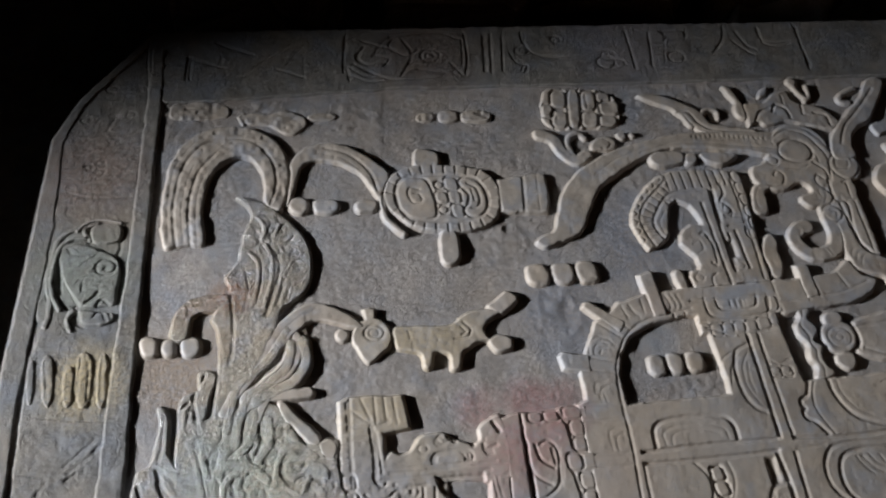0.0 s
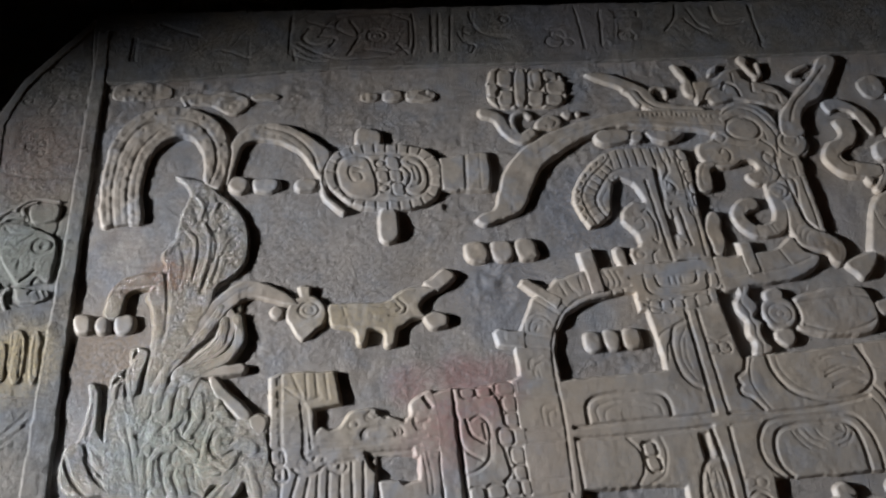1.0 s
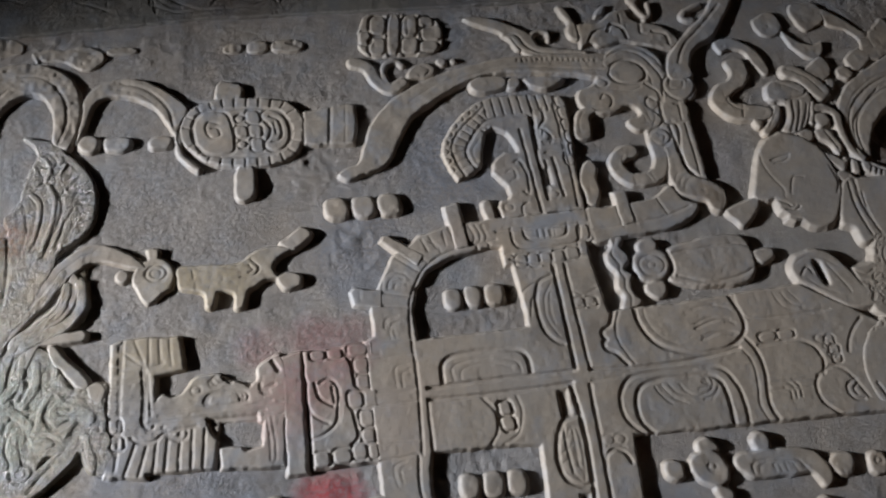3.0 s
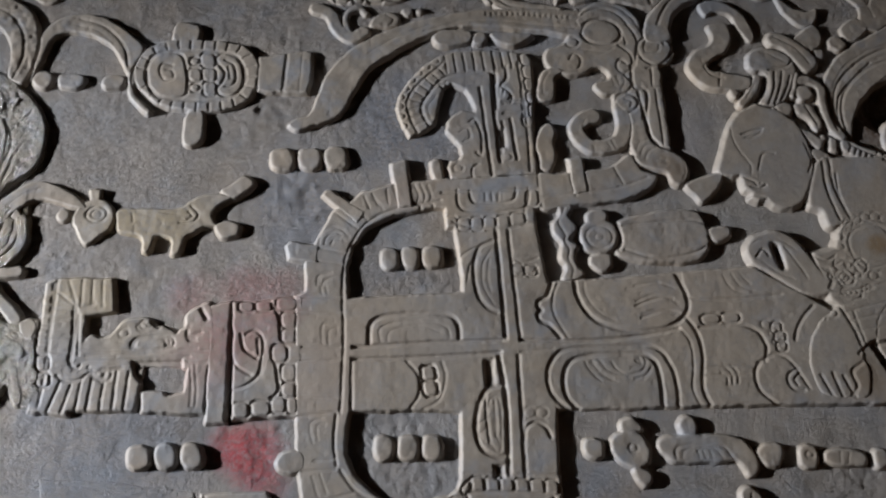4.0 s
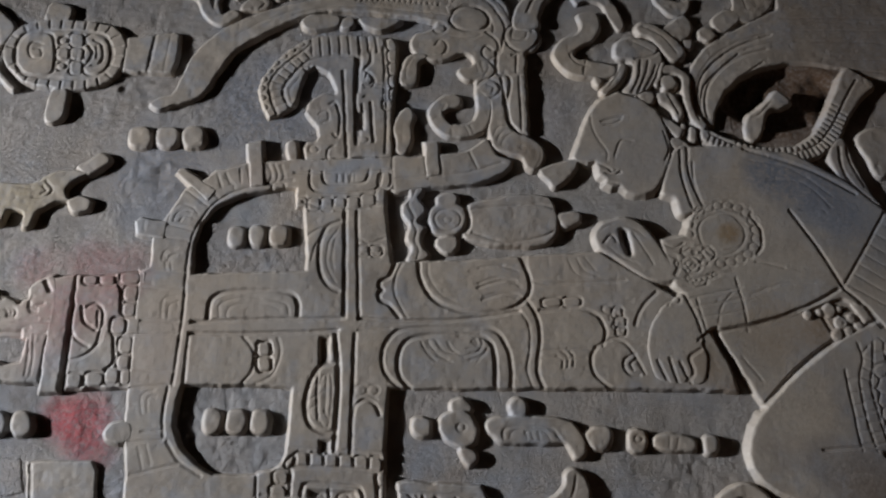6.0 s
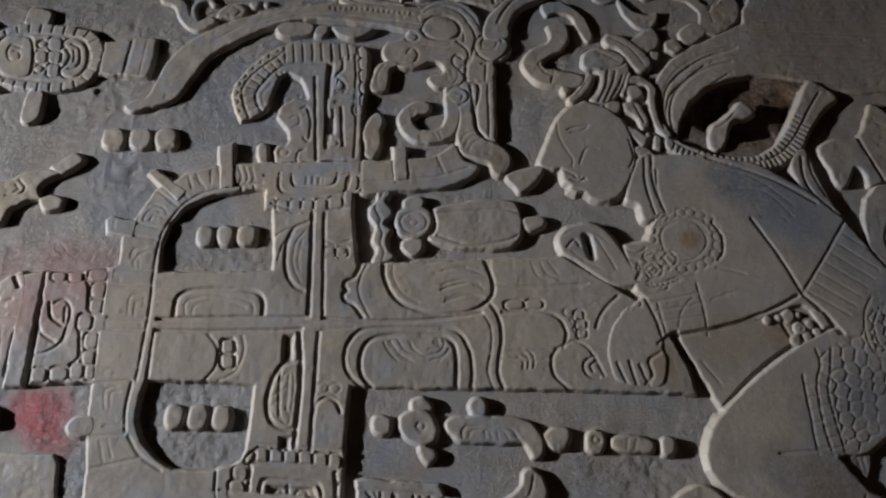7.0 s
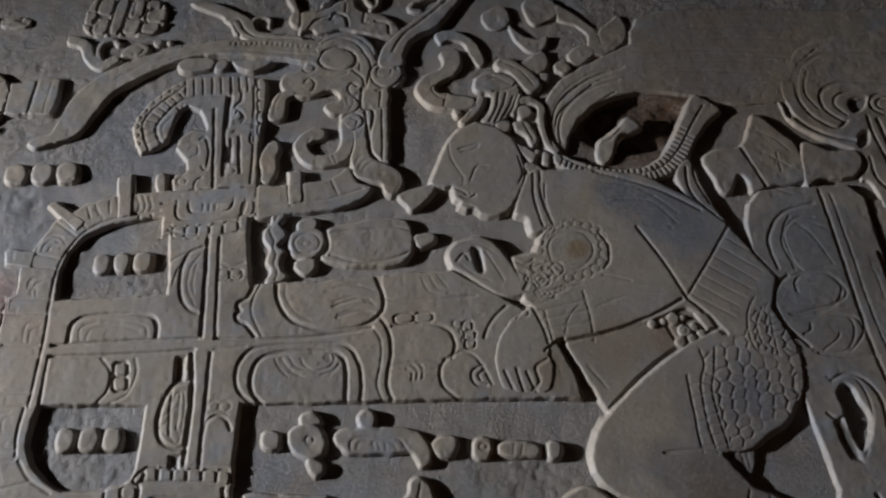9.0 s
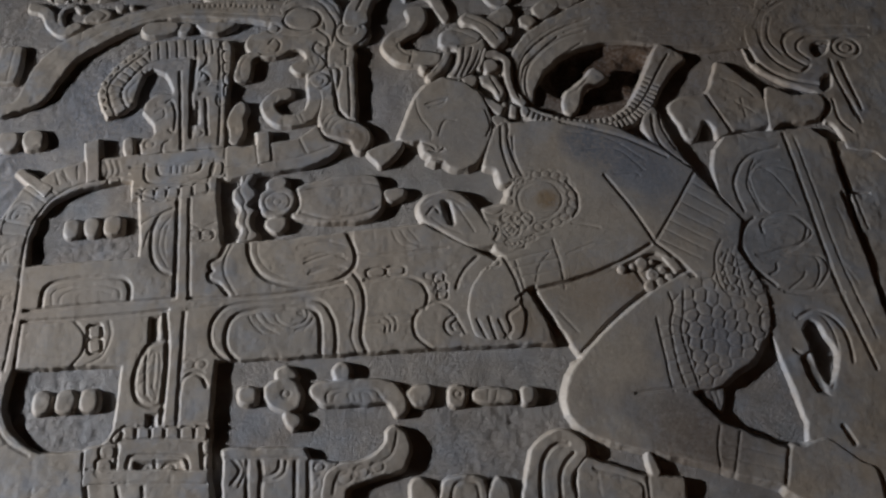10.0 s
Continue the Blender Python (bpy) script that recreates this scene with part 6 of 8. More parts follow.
c.bead(0.0035, 0.0039, (0.410, 0.048), (0.447, 0.048), (0.446, 0.029), (0.410, 0.029))
c.groove(0.0030, 0.0025, (0.401, -0.057), (0.412, -0.070), (0.410, -0.089))
c.groove(0.0030, 0.0025, (0.412, -0.053), (0.423, -0.068), (0.421, -0.087))
c.groove(0.0030, 0.0025, (0.391, -0.067), (0.401, -0.076), (0.400, -0.089))
c.groove(0.0040, 0.0035, (0.541, -0.065), (0.520, -0.075), (0.516, -0.090), (0.525, -0.105), (0.544, -0.107))
c.groove(0.0040, 0.0030, (0.542, -0.076), (0.530, -0.084), (0.533, -0.096))
c.bead(0.0030, 0.0039, (0.505, 0.028), (0.526, 0.027), (0.523, 0.005), (0.503, 0.005))
c.bead(0.0030, 0.0039, (0.509, 0.007), (0.530, 0.007), (0.528, -0.013), (0.507, -0.012))
c.bead(0.0030, 0.0039, (0.509, -0.010), (0.529, -0.011), (0.526, -0.031), (0.507, -0.030))
c.bead(0.0030, 0.0034, (-0.158, 0.301), (-0.132, 0.301), (-0.132, 0.272), (-0.158, 0.272))
c.bead(0.0030, 0.0034, (-0.140, 0.274), (-0.110, 0.274), (-0.110, 0.245), (-0.140, 0.245))
c.bead(0.0030, 0.0034, (-0.111, 0.269), (-0.085, 0.269), (-0.085, 0.240), (-0.111, 0.240))
c.bead(0.0030, 0.0034, (-0.086, 0.266), (-0.059, 0.266), (-0.059, 0.237), (-0.086, 0.238))
c.bead(0.0030, 0.0034, (-0.060, 0.266), (-0.033, 0.266), (-0.034, 0.237), (-0.060, 0.237))
c.bead(0.0030, 0.0034, (-0.034, 0.266), (-0.008, 0.266), (-0.008, 0.237), (-0.035, 0.237))
c.bead(0.0030, 0.0034, (-0.009, 0.268), (0.020, 0.268), (0.019, 0.239), (-0.009, 0.240))
c.bead(0.0030, 0.0034, (0.019, 0.273), (0.051, 0.273), (0.050, 0.244), (0.018, 0.244))
c.bead(0.0030, 0.0034, (0.050, 0.285), (0.073, 0.285), (0.072, 0.256), (0.049, 0.256))
c.bead(0.0030, 0.0034, (0.056, 0.322), (0.082, 0.322), (0.080, 0.287), (0.054, 0.287))
c.groove(0.0045, 0.0040, (-0.058, 0.324), (-0.056, 0.306), (-0.042, 0.297), (0.014, 0.296), (0.032, 0.306), (0.037, 0.326))
c.groove(0.0045, 0.0040, (-0.083, 0.326), (-0.081, 0.292), (-0.058, 0.280), (0.031, 0.279), (0.056, 0.291), (0.062, 0.326))
c.groove(0.0030, 0.0020, (-0.026, 0.321), (-0.027, 0.301))
c.groove(0.0030, 0.0020, (-0.013, 0.321), (-0.013, 0.301))
c.groove(0.0030, 0.0020, (0.001, 0.321), (0.000, 0.301))
c.groove(0.0028, 0.0020, (-0.359, 0.222), (-0.353, 0.243), (-0.334, 0.255), (-0.310, 0.247))
c.groove(0.0028, 0.0020, (-0.348, 0.219), (-0.342, 0.236), (-0.327, 0.243), (-0.314, 0.238))
c.groove(0.0028, 0.0020, (-0.335, 0.219), (-0.329, 0.229), (-0.318, 0.229))
c.groove(0.0028, 0.0020, (-0.168, 0.341), (-0.160, 0.319), (-0.165, 0.300))
c.groove(0.0028, 0.0020, (-0.155, 0.341), (-0.147, 0.319), (-0.152, 0.300))
c.groove(0.0028, 0.0020, (-0.141, 0.339), (-0.135, 0.319), (-0.139, 0.302))
c.groove(0.0028, 0.0020, (-0.268, 0.320), (-0.259, 0.293))
c.groove(0.0028, 0.0020, (-0.253, 0.324), (-0.241, 0.298))
c.groove(0.0028, 0.0020, (-0.224, 0.332), (-0.221, 0.302))
c.groove(0.0028, 0.0020, (-0.362, 0.136), (-0.360, 0.155), (-0.339, 0.159))
c.groove(0.0028, 0.0020, (-0.352, 0.134), (-0.349, 0.145), (-0.336, 0.148))
c.groove(0.0030, 0.0020, (-0.099, 0.132), (-0.086, 0.178), (-0.066, 0.196), (-0.044, 0.205))
c.groove(0.0030, 0.0020, (-0.075, 0.132), (-0.066, 0.166), (-0.046, 0.187))
c.bead(0.0030, 0.0039, (0.015, 0.162), (0.040, 0.162), (0.040, 0.138), (0.015, 0.139))
c.bead(0.0030, 0.0039, (0.039, 0.162), (0.064, 0.161), (0.064, 0.138), (0.039, 0.138))
c.build()

c = Carving('tab', 'small projecting tab')
c.poly((-0.423, 0.222), (-0.413, 0.230), (-0.395, 0.226), (-0.391, 0.223), (-0.358, 0.221), (-0.360, 0.180), (-0.419, 0.191))
c.build()

c = Carving('tab', 'small slanted tab', top=1.0055)
c.poly((-0.353, 0.324), (-0.347, 0.336), (-0.336, 0.338), (-0.265, 0.285), (-0.284, 0.258))
c.build()

c = Carving('tab', 'upright tab on the serpent band', top=1.0055)
c.poly((-0.214, 0.392), (-0.181, 0.398), (-0.172, 0.293), (-0.203, 0.290))
c.build()

c = Carving('tab', 'upright tab on the serpent band', top=1.0055)
c.poly((0.147, 0.393), (0.180, 0.393), (0.182, 0.312), (0.152, 0.308))
c.build()

c = Carving('tab', 'rounded tab')
c.blob((-0.435, -0.192), (-0.419, -0.173), (-0.387, -0.177), (-0.385, -0.208), (-0.421, -0.212))
c.build()

c = Carving('bead', 'rounded stone bead in a row of three', soft=0.008, bump=1.3)
c.cushion((-0.242, 0.211), (-0.204, 0.211), (-0.202, 0.162), (-0.240, 0.162))
c.build()

c = Carving('bead', 'rounded stone bead in a row of three', soft=0.008, bump=1.3)
c.cushion((-0.201, 0.211), (-0.163, 0.210), (-0.163, 0.162), (-0.200, 0.162))
c.build()

c = Carving('bead', 'rounded stone bead in a row of three', soft=0.008, bump=1.3)
c.cushion((-0.161, 0.210), (-0.116, 0.210), (-0.116, 0.161), (-0.160, 0.162))
c.build()

c = Carving('bead', 'rounded stone bead in a row of three', soft=0.008, bump=1.3)
c.cushion((-0.264, -0.153), (-0.223, -0.154), (-0.222, -0.201), (-0.262, -0.201))
c.build()

c = Carving('bead', 'rounded stone bead in a row of three', soft=0.008, bump=1.3)
c.cushion((-0.221, -0.154), (-0.179, -0.155), (-0.178, -0.202), (-0.220, -0.201))
c.build()

c = Carving('bead', 'rounded stone bead in a row of three', soft=0.008, bump=1.3)
c.cushion((-0.177, -0.155), (-0.136, -0.155), (-0.136, -0.203), (-0.176, -0.202))
c.build()

c = Carving('bead', 'rounded stone bead in a row of three', soft=0.008, bump=1.3)
c.cushion((-0.461, 0.437), (-0.407, 0.436), (-0.404, 0.381), (-0.457, 0.381))
c.build()

c = Carving('bead', 'rounded stone bead in a row of three', soft=0.008, bump=1.3)
c.cushion((-0.405, 0.436), (-0.353, 0.436), (-0.350, 0.381), (-0.401, 0.381))
c.build()

c = Carving('bead', 'rounded stone bead in a row of three', soft=0.008, bump=1.3)
c.cushion((-0.350, 0.436), (-0.299, 0.436), (-0.297, 0.380), (-0.348, 0.381))
c.build()

c = Carving('bead', 'rounded stone bead in a row of three', soft=0.008, bump=1.3)
c.cushion((-0.703, -0.149), (-0.654, -0.149), (-0.649, -0.196), (-0.697, -0.196))
c.build()

c = Carving('bead', 'rounded stone bead in a row of three', soft=0.008, bump=1.3)
c.cushion((-0.652, -0.149), (-0.609, -0.150), (-0.603, -0.197), (-0.647, -0.196))
c.build()

c = Carving('bead', 'rounded stone bead in a row of three', soft=0.008, bump=1.3)
c.cushion((-0.607, -0.150), (-0.563, -0.151), (-0.558, -0.198), (-0.601, -0.197))
c.build()

c = Carving('low_block', 'plain block stained with red pigment', top=0.999)
c.poly((-0.566, -0.238), (-0.451, -0.240), (-0.440, -0.259), (-0.431, -0.350), (-0.554, -0.348))
c.groove(0.0060, 0.0030, (-0.558, -0.246), (-0.547, -0.321))
c.build()

c = Carving('wavy_glyph', 'upright wavy ribbon')
c.blob((0.117, 0.285), (0.144, 0.286), (0.146, 0.275), (0.138, 0.262), (0.150, 0.245), (0.150, 0.228), (0.135, 0.214), (0.151, 0.198), (0.142, 0.180), (0.143, 0.159), (0.157, 0.141), (0.144, 0.128), (0.112, 0.127), (0.119, 0.153), (0.110, 0.177), (0.116, 0.204), (0.103, 0.228), (0.104, 0.250), (0.118, 0.265))
c.groove(0.0040, 0.0020, (0.130, 0.280), (0.124, 0.265), (0.116, 0.248), (0.127, 0.223), (0.124, 0.209), (0.131, 0.192), (0.128, 0.171), (0.135, 0.149), (0.131, 0.133))
c.groove(0.0030, 0.0012, (0.137, 0.216), (0.127, 0.209))
c.build()

c = Carving('shell_glyph', 'ribbed shell with knobbed disc head', soft=0.006)
c.blob((0.174, 0.269), (0.202, 0.275), (0.218, 0.263), (0.209, 0.245), (0.173, 0.245))
c.blob((0.155, 0.227), (0.167, 0.248), (0.201, 0.254), (0.228, 0.242), (0.234, 0.215), (0.221, 0.188), (0.196, 0.177), (0.169, 0.184), (0.156, 0.204))
c.blob((0.174, 0.177), (0.213, 0.179), (0.212, 0.151), (0.190, 0.141), (0.170, 0.156))
c.circle(0.0040, 0.0020, 0.027, (0.194, 0.215))
c.circle(0.0030, 0.0015, 0.009, (0.194, 0.215))
c.blob((0.234, 0.247), (0.280, 0.261), (0.348, 0.270), (0.398, 0.265), (0.412, 0.237), (0.418, 0.207), (0.405, 0.172), (0.370, 0.154), (0.294, 0.157), (0.239, 0.167), (0.221, 0.183), (0.238, 0.203))
c.groove(0.0040, 0.0030, (0.242, 0.237), (0.312, 0.243), (0.379, 0.245), (0.406, 0.237))
c.groove(0.0040, 0.0030, (0.241, 0.186), (0.305, 0.166), (0.372, 0.173), (0.405, 0.186))
c.groove(0.0060, 0.0040, (0.234, 0.242), (0.237, 0.215), (0.230, 0.186))
c.blob((0.416, 0.225), (0.445, 0.233), (0.462, 0.225), (0.460, 0.205), (0.430, 0.194), (0.418, 0.205))
c.build()

c = Carving('nose_bead', 'smooth angular bead before the profile')
c.blob((0.385, 0.326), (0.435, 0.343), (0.467, 0.348), (0.457, 0.318), (0.417, 0.282), (0.401, 0.296))
c.build()

c = Carving('disc_glyph', 'disc glyph with square knobs', soft=0.006)
c.cushion((0.114, -0.173), (0.154, -0.176), (0.154, -0.216), (0.115, -0.213))
c.blob((0.166, -0.183), (0.179, -0.168), (0.205, -0.164), (0.228, -0.175), (0.240, -0.200), (0.232, -0.226), (0.205, -0.235), (0.184, -0.226), (0.168, -0.207))
c.blob((0.189, -0.147), (0.211, -0.140), (0.228, -0.155), (0.225, -0.170), (0.191, -0.168))
c.blob((0.202, -0.232), (0.230, -0.237), (0.234, -0.257), (0.220, -0.268), (0.204, -0.253))
c.circle(0.0040, 0.0020, 0.008, (0.207, -0.197))
c.build()

c = Carving('fish_glyph', 'fish-like glyph with incised frame', soft=0.006)
c.blob((0.250, -0.195), (0.263, -0.180), (0.294, -0.177), (0.315, -0.176), (0.358, -0.179), (0.400, -0.184), (0.420, -0.199), (0.432, -0.221), (0.431, -0.250), (0.410, -0.259), (0.394, -0.232), (0.345, -0.231), (0.282, -0.228), (0.262, -0.214))
c.blob((0.295, -0.155), (0.311, -0.141), (0.330, -0.153), (0.327, -0.179), (0.300, -0.177))
c.groove(0.0040, 0.0020, (0.283, -0.218), (0.284, -0.203), (0.304, -0.197), (0.367, -0.202), (0.382, -0.217), (0.393, -0.234))
c.groove(0.0030, 0.0012, (0.295, -0.217), (0.299, -0.207), (0.317, -0.204), (0.356, -0.207), (0.368, -0.223))
c.groove(0.0030, 0.0012, (0.323, -0.207), (0.326, -0.220))
c.groove(0.0030, 0.0012, (0.333, -0.208), (0.337, -0.221))
c.groove(0.0030, 0.0012, (0.346, -0.209), (0.349, -0.222))
c.build()

c = Carving('bead', 'rounded bead glyph', soft=0.008, bump=1.3)
c.blob((0.433, -0.213), (0.452, -0.199), (0.479, -0.202), (0.482, -0.225), (0.471, -0.243), (0.448, -0.243), (0.437, -0.231))
c.build()

c = Carving('bar_glyph', 'row of squared bar glyph blocks', soft=0.006)
c.cushion((0.510, -0.203), (0.549, -0.206), (0.544, -0.251), (0.506, -0.248))
c.cushion((0.554, -0.212), (0.639, -0.219), (0.634, -0.253), (0.551, -0.246))
c.cushion((0.648, -0.216), (0.680, -0.219), (0.675, -0.257), (0.643, -0.255))
c.circle(0.0040, 0.0020, 0.007, (0.529, -0.224))
c.groove(0.0030, 0.0012, (0.587, -0.223), (0.583, -0.241))
c.groove(0.0030, 0.0012, (0.603, -0.225), (0.598, -0.242))
c.build()

c = Carving('hollow_scroll', 'twisted scroll inside the brown hollow', top=1.0, soft=0.006)
c.blob((0.826, 0.400), (0.834, 0.445), (0.861, 0.467), (0.888, 0.490), (0.915, 0.513), (0.939, 0.485), (0.920, 0.467), (0.893, 0.463), (0.877, 0.441), (0.859, 0.397), (0.841, 0.384))
c.groove(0.0030, 0.0020, (0.849, 0.447), (0.866, 0.454), (0.891, 0.480))
c.build()

c = Carving('beaded_strap', 'curved strap edged with two rows of small beads', soft=0.005)
c.blob((0.738, 0.417), (0.797, 0.391), (0.857, 0.374), (0.921, 0.374), (0.969, 0.400), (1.004, 0.449), (1.034, 0.506), (1.067, 0.561), (1.095, 0.555), (1.130, 0.520), (1.094, 0.488), (1.057, 0.442), (1.026, 0.392), (0.980, 0.352), (0.926, 0.337), (0.864, 0.339), (0.802, 0.356), (0.736, 0.387))
c.teeth(0.0030, 0.0045, 30, 0.015, (0.742, 0.395), (0.803, 0.366), (0.866, 0.349), (0.926, 0.349), (0.978, 0.367), (1.019, 0.408), (1.045, 0.455))
c.teeth(0.0030, 0.0040, 22, 0.012, (0.796, 0.382), (0.856, 0.365), (0.919, 0.364), (0.972, 0.388), (1.010, 0.439), (1.034, 0.478))
c.groove(0.0035, 0.0040, (0.749, 0.405), (0.800, 0.377), (0.861, 0.359), (0.923, 0.358), (0.975, 0.379), (1.016, 0.424), (1.049, 0.476), (1.088, 0.533))
c.build()

c = Carving('reclining_figure', 'carved reclining figure in profile with netted skirt', bump=0.4, top=1.0058, steep=1.2, inset=0.002, soft=0.006)
c.poly((0.455, 0.351), (0.462, 0.375), (0.474, 0.406), (0.489, 0.442), (0.504, 0.468), (0.523, 0.490), (0.548, 0.502), (0.567, 0.510), (0.616, 0.490), (0.645, 0.465), (0.661, 0.419), (0.666, 0.374), (0.658, 0.338), (0.644, 0.308), (0.631, 0.284), (0.616, 0.269), (0.599, 0.262), (0.575, 0.262), (0.558, 0.268), (0.545, 0.281), (0.530, 0.279), (0.514, 0.287), (0.517, 0.298), (0.506, 0.307), (0.502, 0.319), (0.500, 0.339), (0.485, 0.336), (0.461, 0.341))
c.blob((0.630, 0.270), (0.652, 0.339), (0.672, 0.373), (0.697, 0.376), (0.699, 0.321), (0.704, 0.234), (0.663, 0.219), (0.653, 0.254))
c.poly((0.691, 0.376), (0.816, 0.377), (0.924, 0.354), (1.023, 0.288), (1.084, 0.227), (1.160, 0.099), (1.136, 0.030), (1.171, -0.059), (1.165, -0.142), (1.109, -0.206), (1.034, -0.253), (0.978, -0.261), (1.019, -0.318), (1.131, -0.377), (1.107, -0.449), (1.022, -0.421), (0.965, -0.396), (0.906, -0.377), (0.847, -0.358), (0.802, -0.343), (0.768, -0.327), (0.742, -0.306), (0.729, -0.281), (0.725, -0.253), (0.732, -0.226), (0.744, -0.203), (0.758, -0.185), (0.770, -0.173), (0.708, -0.040), (0.693, 0.016), (0.695, 0.117), (0.682, 0.252))
c.blob((0.562, -0.052), (0.572, -0.011), (0.604, 0.029), (0.647, 0.057), (0.760, 0.086), (0.845, 0.105), (0.912, 0.087), (0.953, 0.058), (0.877, 0.020), (0.792, -0.004), (0.700, -0.021), (0.674, -0.043), (0.681, -0.079), (0.666, -0.124), (0.630, -0.129), (0.577, -0.119), (0.565, -0.087))
c.blob((0.630, 0.081), (0.695, 0.120), (0.734, 0.103), (0.694, 0.066), (0.652, 0.052))
c.blob((0.483, 0.180), (0.505, 0.205), (0.553, 0.216), (0.587, 0.198), (0.609, 0.163), (0.628, 0.122), (0.644, 0.080), (0.589, 0.078), (0.543, 0.107), (0.505, 0.136), (0.487, 0.152))
c.blob((0.616, 0.165), (0.661, 0.176), (0.677, 0.211), (0.704, 0.234), (0.753, 0.241), (0.799, 0.226), (0.823, 0.186), (0.814, 0.147), (0.783, 0.120), (0.729, 0.112), (0.688, 0.111), (0.643, 0.067), (0.629, 0.090), (0.620, 0.129))
c.blob((1.124, -0.379), (1.162, -0.372), (1.207, -0.363), (1.248, -0.401), (1.285, -0.435), (1.258, -0.509), (1.104, -0.459))
c.cut((0.536, 0.186), (0.550, 0.181), (0.555, 0.138), (0.544, 0.142))
c.groove(0.0040, 0.0030, (0.502, 0.161), (0.517, 0.176), (0.527, 0.162))
c.groove(0.0030, 0.0012, (0.494, 0.185), (0.522, 0.199), (0.557, 0.194), (0.584, 0.172))
c.groove(0.0030, 0.0015, (0.562, 0.180), (0.577, 0.152), (0.596, 0.112))
c.groove(0.0030, 0.0012, (0.512, 0.151), (0.534, 0.130), (0.567, 0.112))
c.groove(0.0030, 0.0020, (0.652, 0.118), (0.668, 0.126), (0.673, 0.110), (0.658, 0.102), (0.650, 0.110))
c.circle(0.0040, 0.0020, 0.008, (0.684, 0.137))
c.groove(0.0040, 0.0025, (0.618, 0.157), (0.640, 0.147), (0.660, 0.156))
c.groove(0.0040, 0.0025, (0.629, 0.130), (0.646, 0.118), (0.634, 0.091))
c.beads(0.0030, 0.0020, 6, 0.0058, (0.656, 0.084), (0.684, 0.079), (0.721, 0.092))
c.circle(0.0040, 0.0020, 0.008, (0.697, 0.114))
c.groove(0.0030, 0.0012, (0.701, 0.207), (0.726, 0.221), (0.770, 0.217), (0.794, 0.191))
c.groove(0.0030, 0.0012, (0.700, 0.153), (0.727, 0.138), (0.769, 0.144))
c.groove(0.0050, 0.0030, (0.593, 0.074), (0.575, 0.055), (0.575, 0.013), (0.560, -0.024))
c.groove(0.0040, 0.0025, (0.610, 0.065), (0.593, 0.036), (0.593, 0.012))
c.circle(0.0040, 0.0020, 0.010, (0.610, 0.043))
c.groove(0.0030, 0.0012, (0.778, 0.047), (0.839, 0.067), (0.908, 0.068))
c.groove(0.0030, 0.0012, (0.822, 0.340), (0.905, 0.319), (0.980, 0.256))
c.groove(0.0030, 0.0012, (0.852, 0.294), (0.924, 0.286), (0.975, 0.229))
c.step(-0.0050, (0.697, -0.027), (0.803, -0.008), (0.887, 0.015), (0.958, 0.037), (1.018, -0.010), (0.942, -0.043), (0.865, -0.094), (0.766, -0.169))
c.groove(0.0060, 0.0040, (0.887, 0.225), (0.933, 0.137), (0.965, 0.057))
c.groove(0.0050, 0.0030, (1.085, 0.223), (1.022, 0.137), (0.966, 0.062))
c.groove(0.0060, 0.0050, (0.963, 0.059), (0.998, 0.022), (1.029, -0.023))
c.groove(0.0030, 0.0015, (1.065, 0.197), (1.149, 0.131))
c.groove(0.0030, 0.0015, (1.049, 0.175), (1.132, 0.111))
c.groove(0.0030, 0.0015, (1.033, 0.153), (1.115, 0.091))
c.groove(0.0030, 0.0015, (1.017, 0.132), (1.099, 0.072))
c.groove(0.0030, 0.0015, (1.001, 0.111), (1.083, 0.052))
c.groove(0.0030, 0.0015, (0.986, 0.090), (1.067, 0.033))
c.groove(0.0030, 0.0015, (0.970, 0.069), (1.051, 0.014))
c.groove(0.0040, 0.0020, (0.754, 0.081), (0.762, 0.023), (0.763, -0.024))
c.groove(0.0030, 0.0015, (0.657, 0.041), (0.763, 0.063))
c.groove(0.0030, 0.0015, (0.662, 0.023), (0.763, 0.040))
c.groove(0.0030, 0.0015, (0.667, 0.003), (0.764, 0.015))
c.groove(0.0050, 0.0030, (0.581, -0.080), (0.596, -0.123))
c.groove(0.0050, 0.0030, (0.604, -0.076), (0.615, -0.127))
c.groove(0.0050, 0.0030, (0.623, -0.084), (0.638, -0.124))
c.groove(0.0060, 0.0030, (0.666, -0.060), (0.642, -0.076), (0.646, -0.105), (0.631, -0.121))
c.groove(0.0050, 0.0030, (0.647, 0.053), (0.664, 0.009), (0.672, -0.026))
c.groove(0.0050, 0.0030, (0.682, -0.038), (0.692, -0.080), (0.669, -0.124))
c.groove(0.0080, 0.0070, (0.941, -0.038), (0.856, -0.093), (0.765, -0.175))
c.groove(0.0070, 0.0060, (0.953, 0.055), (0.889, 0.023), (0.804, -0.005), (0.699, -0.025))
c.groove(0.0080, 0.0070, (0.699, -0.027), (0.727, -0.100), (0.766, -0.173))
c.groove(0.0050, 0.0030, (0.865, -0.252), (0.936, -0.249), (1.001, -0.257))
c.groove(0.0040, 0.0020, (1.010, -0.328), (0.997, -0.368), (0.993, -0.418))
c.groove(0.0040, 0.0020, (1.045, -0.341), (1.015, -0.422))
c.groove(0.0060, 0.0040, (1.131, -0.374), (1.106, -0.442))
c.groove(0.0030, 0.0015, (1.012, -0.359), (1.122, -0.394))
c.groove(0.0030, 0.0015, (1.003, -0.384), (1.113, -0.418))
c.ring(0.0035, 0.0017, (0.694, 0.183), (0.717, 0.213), (0.762, 0.218), (0.785, 0.192), (0.783, 0.160), (0.753, 0.133), (0.709, 0.134))
